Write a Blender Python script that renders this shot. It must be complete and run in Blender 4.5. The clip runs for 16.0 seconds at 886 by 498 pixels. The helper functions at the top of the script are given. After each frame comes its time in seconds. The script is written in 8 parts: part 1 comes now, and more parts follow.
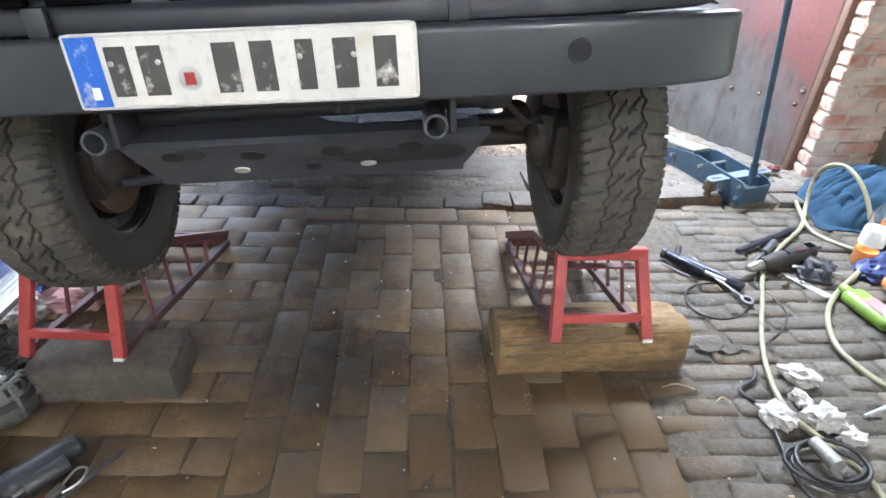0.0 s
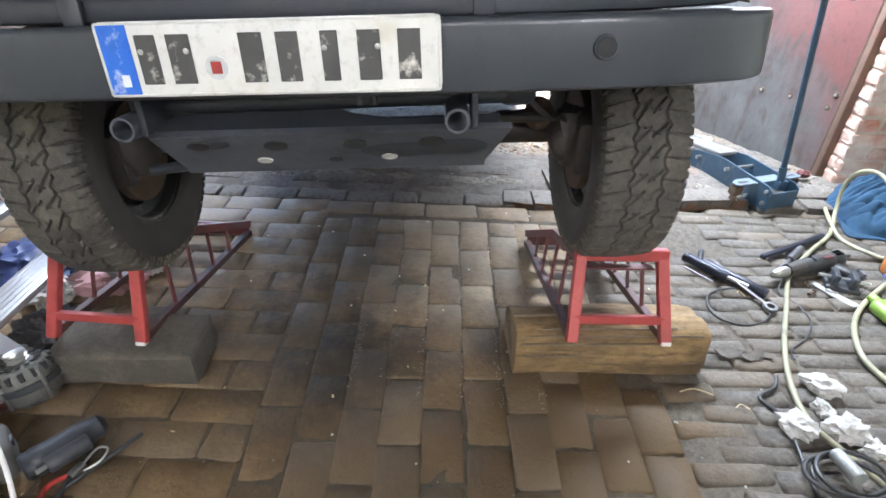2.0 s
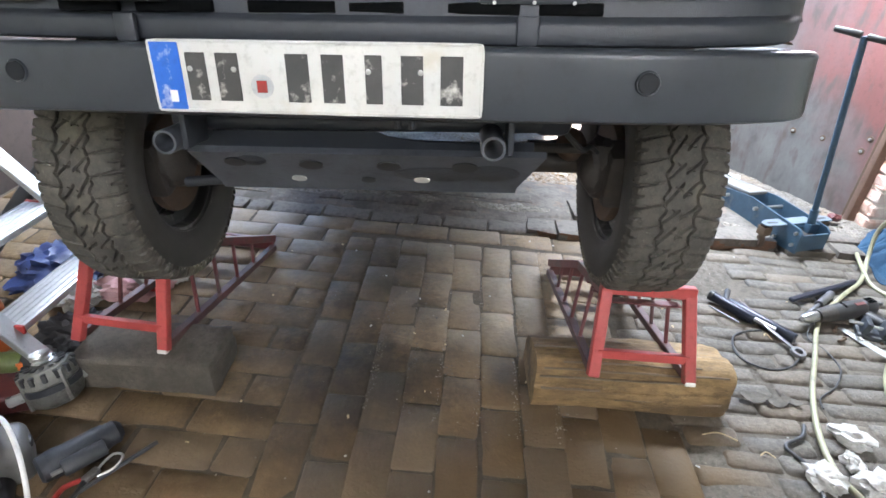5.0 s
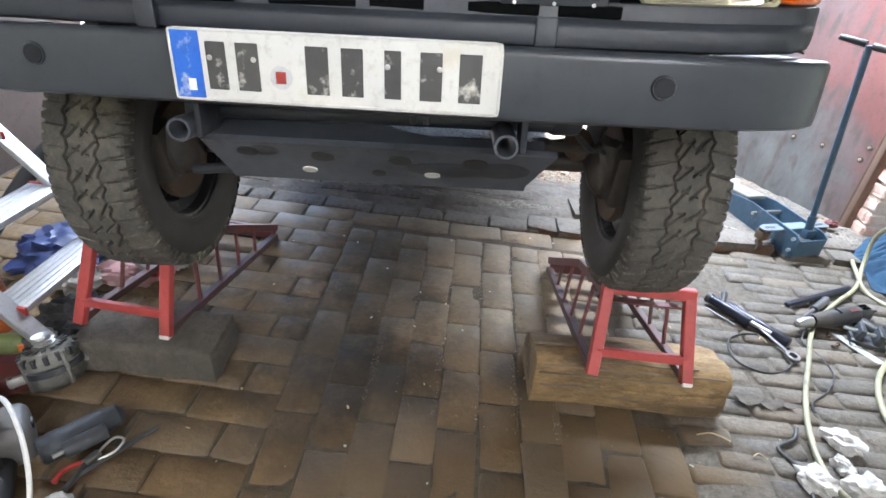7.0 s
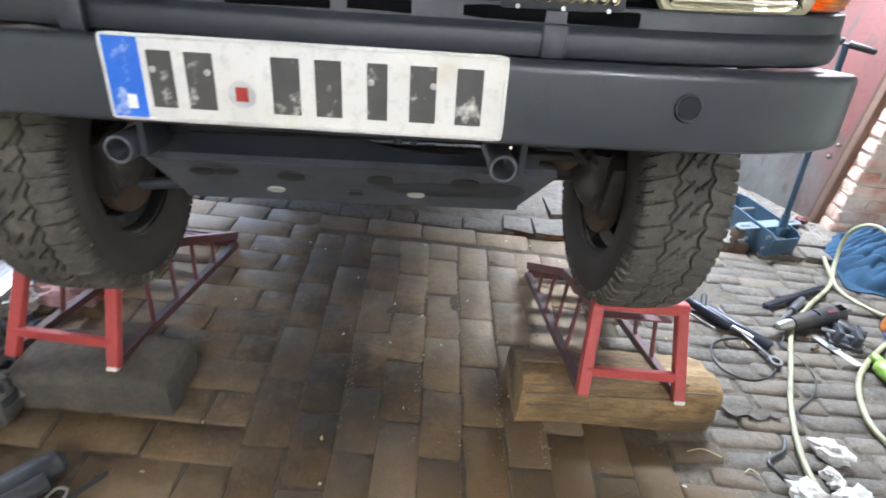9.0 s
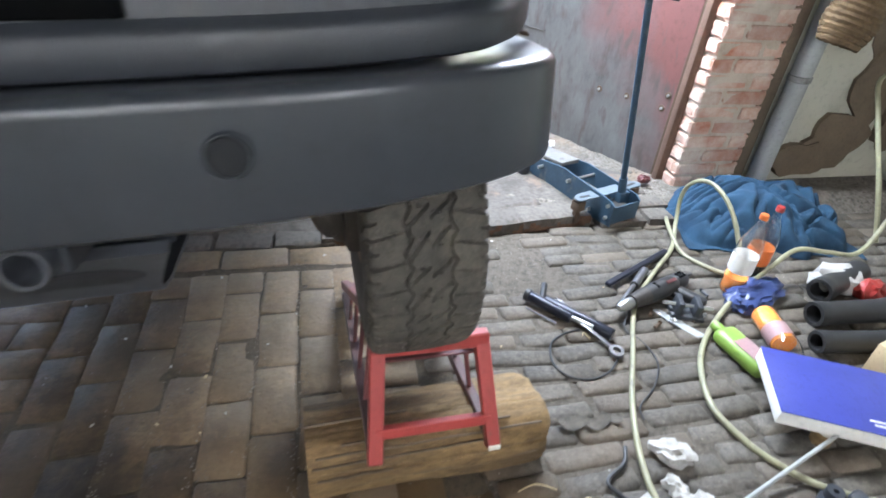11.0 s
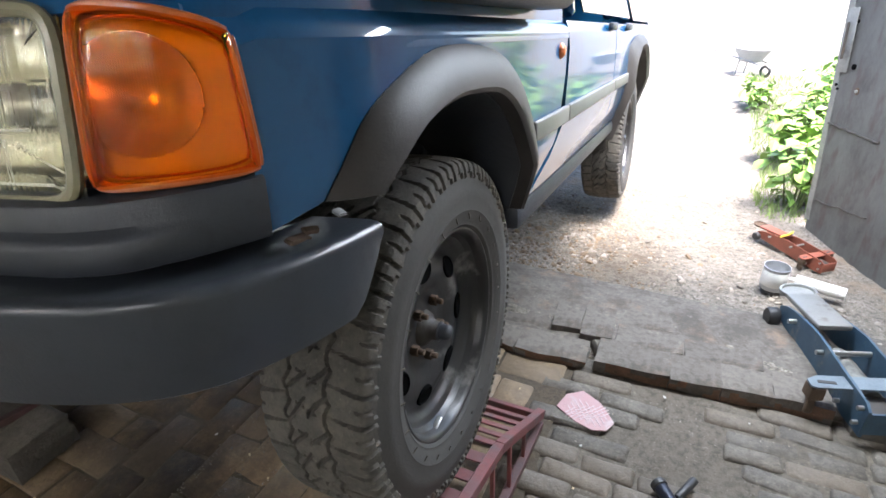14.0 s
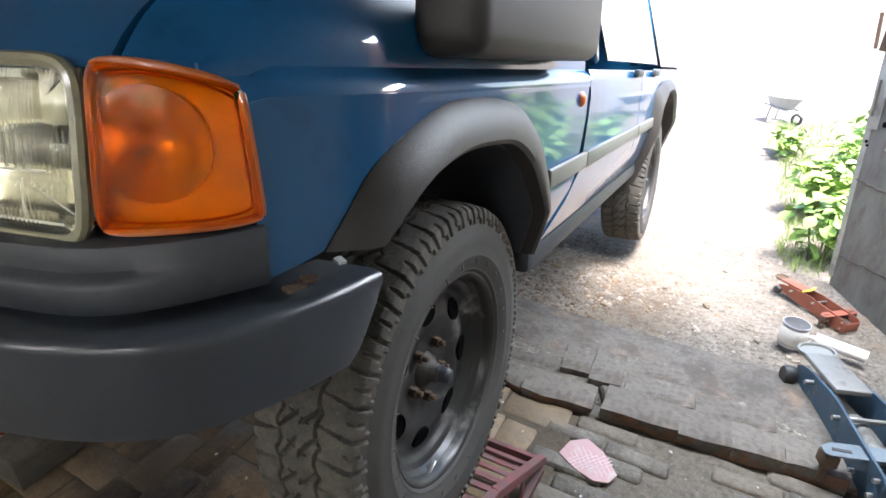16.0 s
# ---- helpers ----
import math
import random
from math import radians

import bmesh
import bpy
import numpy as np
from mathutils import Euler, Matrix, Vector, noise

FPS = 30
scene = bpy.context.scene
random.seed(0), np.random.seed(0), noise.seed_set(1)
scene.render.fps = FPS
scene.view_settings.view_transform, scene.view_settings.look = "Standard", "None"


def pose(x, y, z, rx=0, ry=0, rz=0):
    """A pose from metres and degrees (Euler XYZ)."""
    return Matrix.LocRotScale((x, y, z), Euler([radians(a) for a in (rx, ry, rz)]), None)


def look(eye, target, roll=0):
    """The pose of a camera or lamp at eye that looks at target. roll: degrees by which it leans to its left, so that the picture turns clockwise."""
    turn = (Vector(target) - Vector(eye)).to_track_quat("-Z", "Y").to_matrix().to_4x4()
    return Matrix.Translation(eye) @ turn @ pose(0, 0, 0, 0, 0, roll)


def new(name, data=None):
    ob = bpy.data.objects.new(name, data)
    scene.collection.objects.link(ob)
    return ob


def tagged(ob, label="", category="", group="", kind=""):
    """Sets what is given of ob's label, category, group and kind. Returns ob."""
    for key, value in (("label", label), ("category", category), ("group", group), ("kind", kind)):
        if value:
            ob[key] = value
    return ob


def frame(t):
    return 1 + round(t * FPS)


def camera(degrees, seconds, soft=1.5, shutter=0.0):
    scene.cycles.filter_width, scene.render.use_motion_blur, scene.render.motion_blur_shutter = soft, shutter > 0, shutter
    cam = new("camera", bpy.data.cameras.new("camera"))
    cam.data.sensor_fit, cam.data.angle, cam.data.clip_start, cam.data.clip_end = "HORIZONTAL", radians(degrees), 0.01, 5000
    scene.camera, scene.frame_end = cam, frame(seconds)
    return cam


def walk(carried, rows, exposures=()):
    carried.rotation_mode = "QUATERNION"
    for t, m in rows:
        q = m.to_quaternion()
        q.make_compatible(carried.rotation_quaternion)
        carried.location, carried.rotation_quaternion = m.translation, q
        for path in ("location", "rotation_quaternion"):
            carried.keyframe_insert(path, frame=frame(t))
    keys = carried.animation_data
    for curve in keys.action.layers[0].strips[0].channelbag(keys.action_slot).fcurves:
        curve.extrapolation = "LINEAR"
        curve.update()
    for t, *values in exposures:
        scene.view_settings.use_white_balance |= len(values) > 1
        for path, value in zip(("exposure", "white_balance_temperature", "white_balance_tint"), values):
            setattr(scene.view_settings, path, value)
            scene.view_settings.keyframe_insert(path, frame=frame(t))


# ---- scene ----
EARLY, LATE = 3.62, 2.75
cam = camera(78.0, 16.0, soft=1.6, shutter=0.4)
PATH = [
    (0, (0.276, -0.854, 1.281), (0.338, 0.825, 0.196), 1.8),
    (0.5, (0.273, -0.846, 1.28), (0.328, 0.838, 0.201), 2.2),
    (1, (0.282, -0.852, 1.287), (0.338, 0.833, 0.21), 2.3),
    (1.5, (0.276, -0.86, 1.277), (0.308, 0.823, 0.196), 2.5),
    (2, (0.279, -0.858, 1.276), (0.27, 0.816, 0.183), 2.2),
    (2.5, (0.27, -0.849, 1.272), (0.243, 0.821, 0.173), 2.0),
    (3, (0.259, -0.848, 1.279), (0.232, 0.824, 0.182), 2.0),
    (3.5, (0.257, -0.841, 1.273), (0.214, 0.83, 0.175), 2.5),
    (4, (0.257, -0.841, 1.282), (0.197, 0.857, 0.226), 3.2),
    (6.3, (0.249, -0.873, 1.272), (0.205, 0.848, 0.254), 5.8),
    (6.5, (0.233, -0.868, 1.279), (0.203, 0.843, 0.244), 6.1),
    (7, (0.228, -0.863, 1.284), (0.173, 0.842, 0.24), 6.3),
    (7.5, (0.229, -0.857, 1.284), (0.165, 0.845, 0.237), 6.3),
    (8, (0.221, -0.857, 1.28), (0.143, 0.842, 0.228), 6.6),
    (8.5, (0.18, -0.834, 1.269), (0.11, 0.841, 0.178), 7.9),
    (9, (0.172, -0.721, 1.284), (0.256, 0.966, 0.213), 7.9),
    (9.5, (0.177, -0.653, 1.28), (0.415, 1.045, 0.25), 6.3),
    (10, (0.245, -0.612, 1.251), (0.645, 1.026, 0.176), 5.0),
    (10.2, (0.291, -0.594, 1.246), (0.715, 1.017, 0.14), 5.1),
    (12.3, (0.957, -0.088, 1.328), (1.082, 1.555, 0.195), 7.9),
    (12.5, (0.962, -0.096, 1.325), (0.846, 1.548, 0.192), 6.0),
    (13, (1.079, -0.147, 1.383), (0.436, 1.37, 0.249), 5.9),
    (13.5, (1.202, -0.109, 1.409), (0.463, 1.407, 0.334), 1.7),
    (14, (1.226, -0.124, 1.407), (0.432, 1.433, 0.433), -2.0),
    (14.5, (1.225, -0.127, 1.41), (0.481, 1.433, 0.405), 0.1),
    (15, (1.221, -0.079, 1.414), (0.488, 1.482, 0.399), 2.0),
    (15.5, (1.249, -0.089, 1.439), (0.425, 1.479, 0.51), 0.9),
    (16, (1.245, -0.099, 1.444), (0.367, 1.459, 0.548), 0.7),
]
walk(cam, [(t, look(eye, target, roll)) for t, eye, target, roll in PATH], [(0, EARLY, 6320, 16), (10.2, EARLY, 6320, 16), (12.3, LATE, 6150, 14), (13.2, LATE, 6400, 16), (16, LATE, 6600, 16)])

# ---- light ----
world = bpy.data.worlds.new("world")
scene.world = world
world.use_nodes = True
wn = world.node_tree.nodes
sky = wn.new("ShaderNodeTexSky")
sky.sky_type = "NISHITA"
sky.sun_disc = False
sky.sun_elevation = radians(78)
sky.sun_rotation = radians(124)
wn["Background"].inputs["Strength"].default_value = 0.15
world.node_tree.links.new(sky.outputs["Color"], wn["Background"].inputs["Color"])

sun_data = bpy.data.lights.new("sun", "SUN")
sun_data.energy, sun_data.angle, sun_data.color = 5.0, radians(24), (1.0, 0.975, 0.95)
sun = new("sun", sun_data)
sun.matrix_world = look((1.8, -1.2, 9.0), (0.0, 0.0, 0.0))


def area_lamp(name, eye, target, w, h, watts, colour):
    d = bpy.data.lights.new(name, "AREA")
    d.shape, d.size, d.size_y, d.energy, d.color = "RECTANGLE", w, h, watts, colour
    ob = new(name, d)
    ob.matrix_world = look(eye, target)
    return ob


# the sky's light in the gateway, and the tubes under the ceiling
area_lamp("gateway_daylight", (0.5, 2.06, 1.99), (0.5, 1.5, 0.1), 4.3, 0.22, 50, (0.82, 0.93, 1.0))
area_lamp("tube_light", (1.7, -2.6, 2.42), (1.5, 0.4, 1.2), 0.12, 1.2, 1.9, (0.87, 0.945, 1.0))
area_lamp("tube_light", (-0.3, -2.6, 2.42), (-0.1, 0.4, 1.2), 0.12, 1.2, 1.9, (0.87, 0.945, 1.0))
# ---- materials ----
def mat(name, colour, rough=0.6, metal=0.0, second=None, scale=8.0, mix=0.5, bump=0.0, bump_scale=60.0, coat=0.0, vary=0.0, stain=None, stain_scale=3.0, stain_amount=0.5, rough_var=0.0, spec=0.5, world_coords=False, spots=(), stretch=None, islands=0.0, tint=None, tone_patches=(), grit=0.0, deep=0.004, wear=None):
    """A surface with a broad and a fine variation of its colour, a fine relief and, where given, stains."""
    m = bpy.data.materials.new(name)
    m.use_nodes = True
    nt = m.node_tree
    n, l = nt.nodes, nt.links
    b = n["Principled BSDF"]
    b.inputs["Roughness"].default_value = rough
    b.inputs["Metallic"].default_value = metal
    b.inputs["Specular IOR Level"].default_value = spec
    b.inputs["Coat Weight"].default_value = coat
    b.inputs["Coat Roughness"].default_value = 0.06
    tc = n.new("ShaderNodeTexCoord")
    where = n.new("ShaderNodeNewGeometry").outputs["Position"] if world_coords else tc.outputs["Object"]
    if stretch:
        mp = n.new("ShaderNodeMapping")
        mp.inputs["Scale"].default_value = stretch
        l.new(where, mp.inputs["Vector"])
        where = mp.outputs["Vector"]
    out = None

    def noise_node(sc, detail, rgh=0.6):
        t = n.new("ShaderNodeTexNoise")
        t.inputs["Scale"].default_value, t.inputs["Detail"].default_value, t.inputs["Roughness"].default_value = sc, detail, rgh
        l.new(where, t.inputs["Vector"])
        return t

    def mixer(a, bcol, fac):
        x = n.new("ShaderNodeMix")
        x.data_type = "RGBA"
        for sock, v in ((x.inputs["A"], a), (x.inputs["B"], bcol), (x.inputs["Factor"], fac)):
            if hasattr(v, "is_linked"):
                l.new(v, sock)
            elif isinstance(v, float):
                sock.default_value = v
            else:
                sock.default_value = (*v, 1)
        return x.outputs["Result"]

    def ramp(sock, lo, hi, top=1.0):
        r = n.new("ShaderNodeMapRange")
        r.inputs["From Min"].default_value, r.inputs["From Max"].default_value, r.inputs["To Max"].default_value = lo, hi, top
        l.new(sock, r.inputs["Value"])
        return r.outputs["Result"]

    second = second or tuple(c * 0.7 for c in colour)
    big = noise_node(scale, 6.0)
    out = mixer(colour, second, ramp(big.outputs["Fac"], 0.5 - 0.25 / max(mix, 0.05) * 0.5, 0.5 + 0.25, min(1.0, mix * 2)))
    fine = noise_node(scale * 9, 4.0, 0.7)
    dark = mixer(out, tuple(c * 0.55 for c in second), ramp(fine.outputs["Fac"], 0.52, 0.85, 0.7))
    out = dark
    if grit:
        # grains of dirt and pale specks
        g1 = noise_node(48.0, 8.0, 0.75)
        out = mixer(out, tuple(c * 0.4 for c in second), ramp(g1.outputs["Fac"], 0.46, 0.62, grit))
        g2 = noise_node(95.0, 3.0, 0.6)
        out = mixer(out, tuple(min(0.6, c * 1.7 + 0.02) for c in colour), ramp(g2.outputs["Fac"], 0.60, 0.72, grit * 0.8))
    if stain:
        s = noise_node(stain_scale, 5.0, 0.65)
        out = mixer(out, stain, ramp(s.outputs["Fac"], 0.62 - 0.25 * stain_amount, 0.72, 1.0))
    if wear:
        w1 = noise_node(wear[0], 9.0, 0.72)
        out = mixer(out, wear[1], ramp(w1.outputs["Fac"], 0.50, 0.60, wear[2]))
        w2 = noise_node(wear[0] * 3.1, 7.0, 0.7)
        out = mixer(out, tuple(min(0.7, c * 1.5) for c in colour), ramp(w2.outputs["Fac"], 0.58, 0.70, wear[2] * 0.6))
    for sx, sy, sr, amount, *col in tone_patches:
        # a broad muddy or pale dusty patch; some paint in shade or daylight
        d = n.new("ShaderNodeVectorMath")
        d.operation = "DISTANCE"
        l.new(where, d.inputs[0])
        d.inputs[1].default_value = (sx, sy, 0)
        wob = noise_node(3.0, 5.0)
        mm = n.new("ShaderNodeMath")
        mm.operation = "MULTIPLY_ADD"
        l.new(wob.outputs["Fac"], mm.inputs[0])
        mm.inputs[1].default_value = sr * 0.8
        l.new(d.outputs["Value"], mm.inputs[2])
        out = mixer(out, col[0] if col else (0.088, 0.056, 0.026), ramp(mm.outputs[0], sr * 1.7, sr * 0.9, amount))
    gloss = None
    for sx, sy, sr, amount in spots:
        # an oil spot with a ragged edge
        d = n.new("ShaderNodeVectorMath")
        d.operation = "DISTANCE"
        l.new(where, d.inputs[0])
        d.inputs[1].default_value = (sx, sy, 0)
        wob = noise_node(9.0, 4.0)
        mm = n.new("ShaderNodeMath")
        mm.operation = "MULTIPLY_ADD"
        l.new(wob.outputs["Fac"], mm.inputs[0])
        mm.inputs[1].default_value = sr * 1.5
        l.new(d.outputs["Value"], mm.inputs[2])
        r = n.new("ShaderNodeMapRange")
        r.inputs["From Min"].default_value, r.inputs["From Max"].default_value = sr * 2.1, sr * 1.2
        r.inputs["To Min"].default_value, r.inputs["To Max"].default_value = 0.0, amount
        l.new(mm.outputs[0], r.inputs["Value"])
        out = mixer(out, (0.02, 0.0185, 0.017), r.outputs["Result"])
        gloss = mixer(gloss if gloss else (spec, spec, spec), (0.12, 0.12, 0.12), r.outputs["Result"])
    if gloss:
        l.new(gloss, b.inputs["Specular IOR Level"])
    if vary or islands:
        info = n.new("ShaderNodeNewGeometry" if islands else "ShaderNodeObjectInfo")
        hsv = n.new("ShaderNodeHueSaturation")
        r = n.new("ShaderNodeMapRange")
        r.inputs["To Min"].default_value, r.inputs["To Max"].default_value = 1 - (vary or islands), 1 + (vary or islands)
        l.new(info.outputs["Random Per Island" if islands else "Random"], r.inputs["Value"])
        l.new(r.outputs["Result"], hsv.inputs["Value"])
        l.new(out, hsv.inputs["Color"])
        out = hsv.outputs["Color"]
        if tint:
            # some pieces lean to another colour
            pick = n.new("ShaderNodeMath")
            pick.operation = "PINGPONG"
            l.new(info.outputs["Random Per Island" if islands else "Random"], pick.inputs[0])
            pick.inputs[1].default_value = 0.17
            out = mixer(out, tint, ramp(pick.outputs[0], 0.08, 0.17, 0.4))
    l.new(out, b.inputs["Base Color"])
    if rough_var:
        rr = n.new("ShaderNodeMapRange")
        rr.inputs["To Min"].default_value, rr.inputs["To Max"].default_value = max(0.02, rough - rough_var), min(1.0, rough + rough_var)
        l.new(big.outputs["Fac"], rr.inputs["Value"])
        l.new(rr.outputs["Result"], b.inputs["Roughness"])
    if bump:
        bn = n.new("ShaderNodeBump")
        bn.inputs["Strength"].default_value, bn.inputs["Distance"].default_value = bump, deep
        g = noise_node(bump_scale, 5.0, 0.7)
        l.new(g.outputs["Fac"], bn.inputs["Height"])
        l.new(bn.outputs["Normal"], b.inputs["Normal"])
    return m


def clear(name, colour, rough=0.02, ior=1.45, flutes=0):
    m = bpy.data.materials.new(name)
    m.use_nodes = True
    b = m.node_tree.nodes["Principled BSDF"]
    b.inputs["Base Color"].default_value = (*colour, 1)
    b.inputs["Roughness"].default_value, b.inputs["IOR"].default_value = rough, ior
    b.inputs["Transmission Weight"].default_value = 1.0
    if flutes:
        # fine upright flutes moulded into the glass, in patches
        n, l = m.node_tree.nodes, m.node_tree.links
        tc = n.new("ShaderNodeTexCoord")
        w = n.new("ShaderNodeTexWave")
        w.bands_direction = "X"
        w.inputs["Scale"].default_value = flutes * 0.3
        l.new(tc.outputs["Object"], w.inputs["Vector"])
        t = n.new("ShaderNodeTexNoise")
        t.inputs["Scale"].default_value = 16
        l.new(tc.outputs["Object"], t.inputs["Vector"])
        r = n.new("ShaderNodeMapRange")
        r.inputs["From Min"].default_value, r.inputs["From Max"].default_value = 0.42, 0.55
        l.new(t.outputs["Fac"], r.inputs["Value"])
        x = n.new("ShaderNodeMath")
        x.operation = "MULTIPLY"
        l.new(w.outputs["Fac"], x.inputs[0])
        l.new(r.outputs["Result"], x.inputs[1])
        bn = n.new("ShaderNodeBump")
        bn.inputs["Strength"].default_value, bn.inputs["Distance"].default_value = 0.25, 0.0006
        l.new(x.outputs[0], bn.inputs["Height"])
        l.new(bn.outputs["Normal"], b.inputs["Normal"])
    return m


# Two pale dusty patches also paint gateway daylight into the far paving.
PAVING = dict(grit=0.4, wear=(6.5, (0.07, 0.05, 0.031), 0.6), colour=(0.26, 0.174, 0.090), rough=0.62, second=(0.135, 0.090, 0.047), scale=7, bump=1.0, bump_scale=30, deep=0.006, stain=(0.080, 0.058, 0.036), stain_scale=3.4, stain_amount=0.7, rough_var=0.2, spec=0.32, world_coords=True, tint=(0.15, 0.118, 0.083),
              spots=((-0.09, 0.38, 0.25, 0.6), (0.04, 0.43, 0.17, 0.6), (-0.13, 1.08, 0.24, 0.3), (-0.11, 0.76, 0.26, 0.45), (-0.15, 1.15, 0.28, 0.5), (-0.235, 0.55, 0.17, 0.4), (0.45, 0.50, 0.08, 0.5), (-0.45, 0.62, 0.22, 0.3), (-0.05, 0.95, 0.45, 0.2)),
              # brown entries: near mud, with the shade before the timber painted in
              tone_patches=((0.45, 1.15, 0.55, 0.35, (0.25, 0.20, 0.15)), (-0.75, 1.25, 0.55, 0.45, (0.25, 0.20, 0.15)), (0.2, -0.30, 0.72, 0.85), (-0.75, -0.1, 0.45, 0.7), (0.80, 0.12, 0.50, 0.92), (0.85, -0.25, 0.5, 0.7)))
# The setts' brown patch also paints in shade at the timber's end.
SETTS = dict(grit=0.55, wear=(7.0, (0.065, 0.057, 0.047), 0.65), colour=(0.140, 0.122, 0.099), rough=0.68, second=(0.098, 0.088, 0.075), scale=6, bump=1.0, bump_scale=34, deep=0.007, stain=(0.12, 0.11, 0.095), stain_scale=2.5, stain_amount=0.3, world_coords=True, spec=0.35, tint=(0.17, 0.128, 0.09), tone_patches=((0.95, 0.22, 0.22, 0.85),))
M_BRICK = mat("paving_brick", vary=0.10, **PAVING)
M_BRICK_JOINED = mat("paving_brick_joined", islands=0.10, **PAVING)
M_STONE = mat("grey_sett", vary=0.14, **SETTS)
M_STONE_JOINED = mat("grey_sett_joined", islands=0.14, **SETTS)
M_JOINT = mat("joint_dirt", (0.088, 0.066, 0.042), 0.92, second=(0.05, 0.039, 0.027), scale=14, bump=1.0, bump_scale=90, grit=0.5, world_coords=True)
M_DIRT = mat("trodden_earth", (0.285, 0.255, 0.215), 0.95, deep=0.014, tone_patches=((0.80, 3.2, 0.6, 0.35), (0.92, 2.4, 0.3, 0.45)), grit=0.8, second=(0.14, 0.118, 0.095), scale=11, bump=2.0, bump_scale=30, stain=(0.25, 0.18, 0.12), stain_scale=1.6, stain_amount=0.2)
M_EARTH = mat("dark_trodden_earth", (0.112, 0.097, 0.077), 0.95, grit=0.7, second=(0.095, 0.08, 0.062), scale=9, bump=1.0, bump_scale=60, world_coords=True)
M_GRAVEL = mat("loose_stones", (0.24, 0.205, 0.165), 0.9, second=(0.2, 0.18, 0.155), scale=12, bump=0.5, islands=0.45)
M_CLOD = mat("brown_earth_clod", (0.20, 0.145, 0.092), 0.95, second=(0.14, 0.10, 0.065), scale=20, bump=0.8, bump_scale=80, islands=0.3)
M_HOLE = mat("black_hole", (0.003, 0.0035, 0.004), 0.9, second=(0.004, 0.004, 0.004), spec=0.02)
M_PLUG = mat("dark_rubber_plug", (0.008, 0.0095, 0.012), 0.65, second=(0.012, 0.013, 0.015), scale=30, spec=0.25)
M_BUMPER = mat("painted_bumper_steel", (0.031, 0.037, 0.045), 0.30, second=(0.033, 0.038, 0.045), scale=3, bump=0.12, bump_scale=220, rough_var=0.02)
M_PLASTIC = mat("black_plastic", (0.026, 0.031, 0.040), 0.47, second=(0.020, 0.023, 0.027), scale=6, bump=0.2, bump_scale=300)
M_FLARE = mat("weathered_grey_plastic", (0.030, 0.026, 0.023), 0.52, second=(0.023, 0.020, 0.018), scale=4, bump=0.2, bump_scale=260, spec=0.4)
M_PAINT = mat("blue_car_paint", (0.003, 0.068, 0.165), 0.45, 0.0, second=(0.003, 0.056, 0.14), scale=2, coat=0.75, spec=0.12)
M_UNDER = mat("dark_underbody", (0.022, 0.027, 0.037), 0.5, second=(0.035, 0.037, 0.04), scale=7, bump=0.4, bump_scale=70)
M_SKID = mat("skid_plate_steel", (0.086, 0.094, 0.110), 0.45, 0.15, second=(0.055, 0.06, 0.07), scale=5, bump=0.25, bump_scale=50, stain=(0.03, 0.032, 0.034), stain_scale=3.2, stain_amount=0.25, rough_var=0.12)
M_TYRE = mat("dusty_tyre_rubber", (0.105, 0.093, 0.075), 0.88, grit=0.5, second=(0.053, 0.05, 0.045), scale=9, bump=0.5, bump_scale=90, stain=(0.15, 0.135, 0.10), stain_scale=5, stain_amount=0.25)
M_UNDERBLUE = mat("blue_black_panel", (0.007, 0.012, 0.024), 0.5, second=(0.011, 0.015, 0.023), scale=6, bump=0.3, bump_scale=60)
M_TRIM = mat("pale_grey_trim", (0.15, 0.145, 0.135), 0.45, second=(0.12, 0.115, 0.107), scale=6)
M_TYREWALL = mat("black_tyre_sidewall", (0.031, 0.0295, 0.0275), 0.75, second=(0.05, 0.047, 0.042), scale=8, bump=0.3, bump_scale=120)
M_RIM = mat("black_steel_rim", (0.017, 0.017, 0.018), 0.34, 0.0, second=(0.026, 0.025, 0.024), scale=8, bump=0.15, spec=0.35, stain=(0.16, 0.155, 0.145), stain_scale=7, stain_amount=0.1)
M_DULLSTEEL = mat("dull_worn_steel", (0.24, 0.24, 0.25), 0.42, 0.8, second=(0.13, 0.13, 0.135), scale=16, bump=0.15)
M_STEEL = mat("bare_steel", (0.52, 0.52, 0.51), 0.32, 0.9, second=(0.4, 0.4, 0.39), scale=12, bump=0.1)
M_ALU = mat("dull_aluminium", (0.55, 0.56, 0.57), 0.42, 0.75, second=(0.45, 0.46, 0.47), scale=10, bump=0.15, bump_scale=80)
M_CASTALU = mat("grey_cast_aluminium", (0.34, 0.345, 0.33), 0.55, 0.6, second=(0.24, 0.245, 0.235), scale=14, bump=0.5, bump_scale=110, stain=(0.12, 0.11, 0.1), stain_scale=9, stain_amount=0.3)
M_RUST = mat("rusty_steel", (0.12, 0.075, 0.045), 0.85, 0.2, second=(0.07, 0.05, 0.038), scale=18, bump=0.6, bump_scale=90)
M_RED = mat("red_ramp_paint", (0.40, 0.055, 0.05), 0.5, second=(0.31, 0.045, 0.04), scale=9, bump=0.2, stain=(0.2, 0.07, 0.05), stain_scale=14, stain_amount=0.1)
M_DARKRED = mat("dark_red_ramp_paint", (0.17, 0.035, 0.035), 0.55, second=(0.09, 0.04, 0.04), scale=12, bump=0.3, stain=(0.07, 0.06, 0.06), stain_scale=10, stain_amount=0.3)
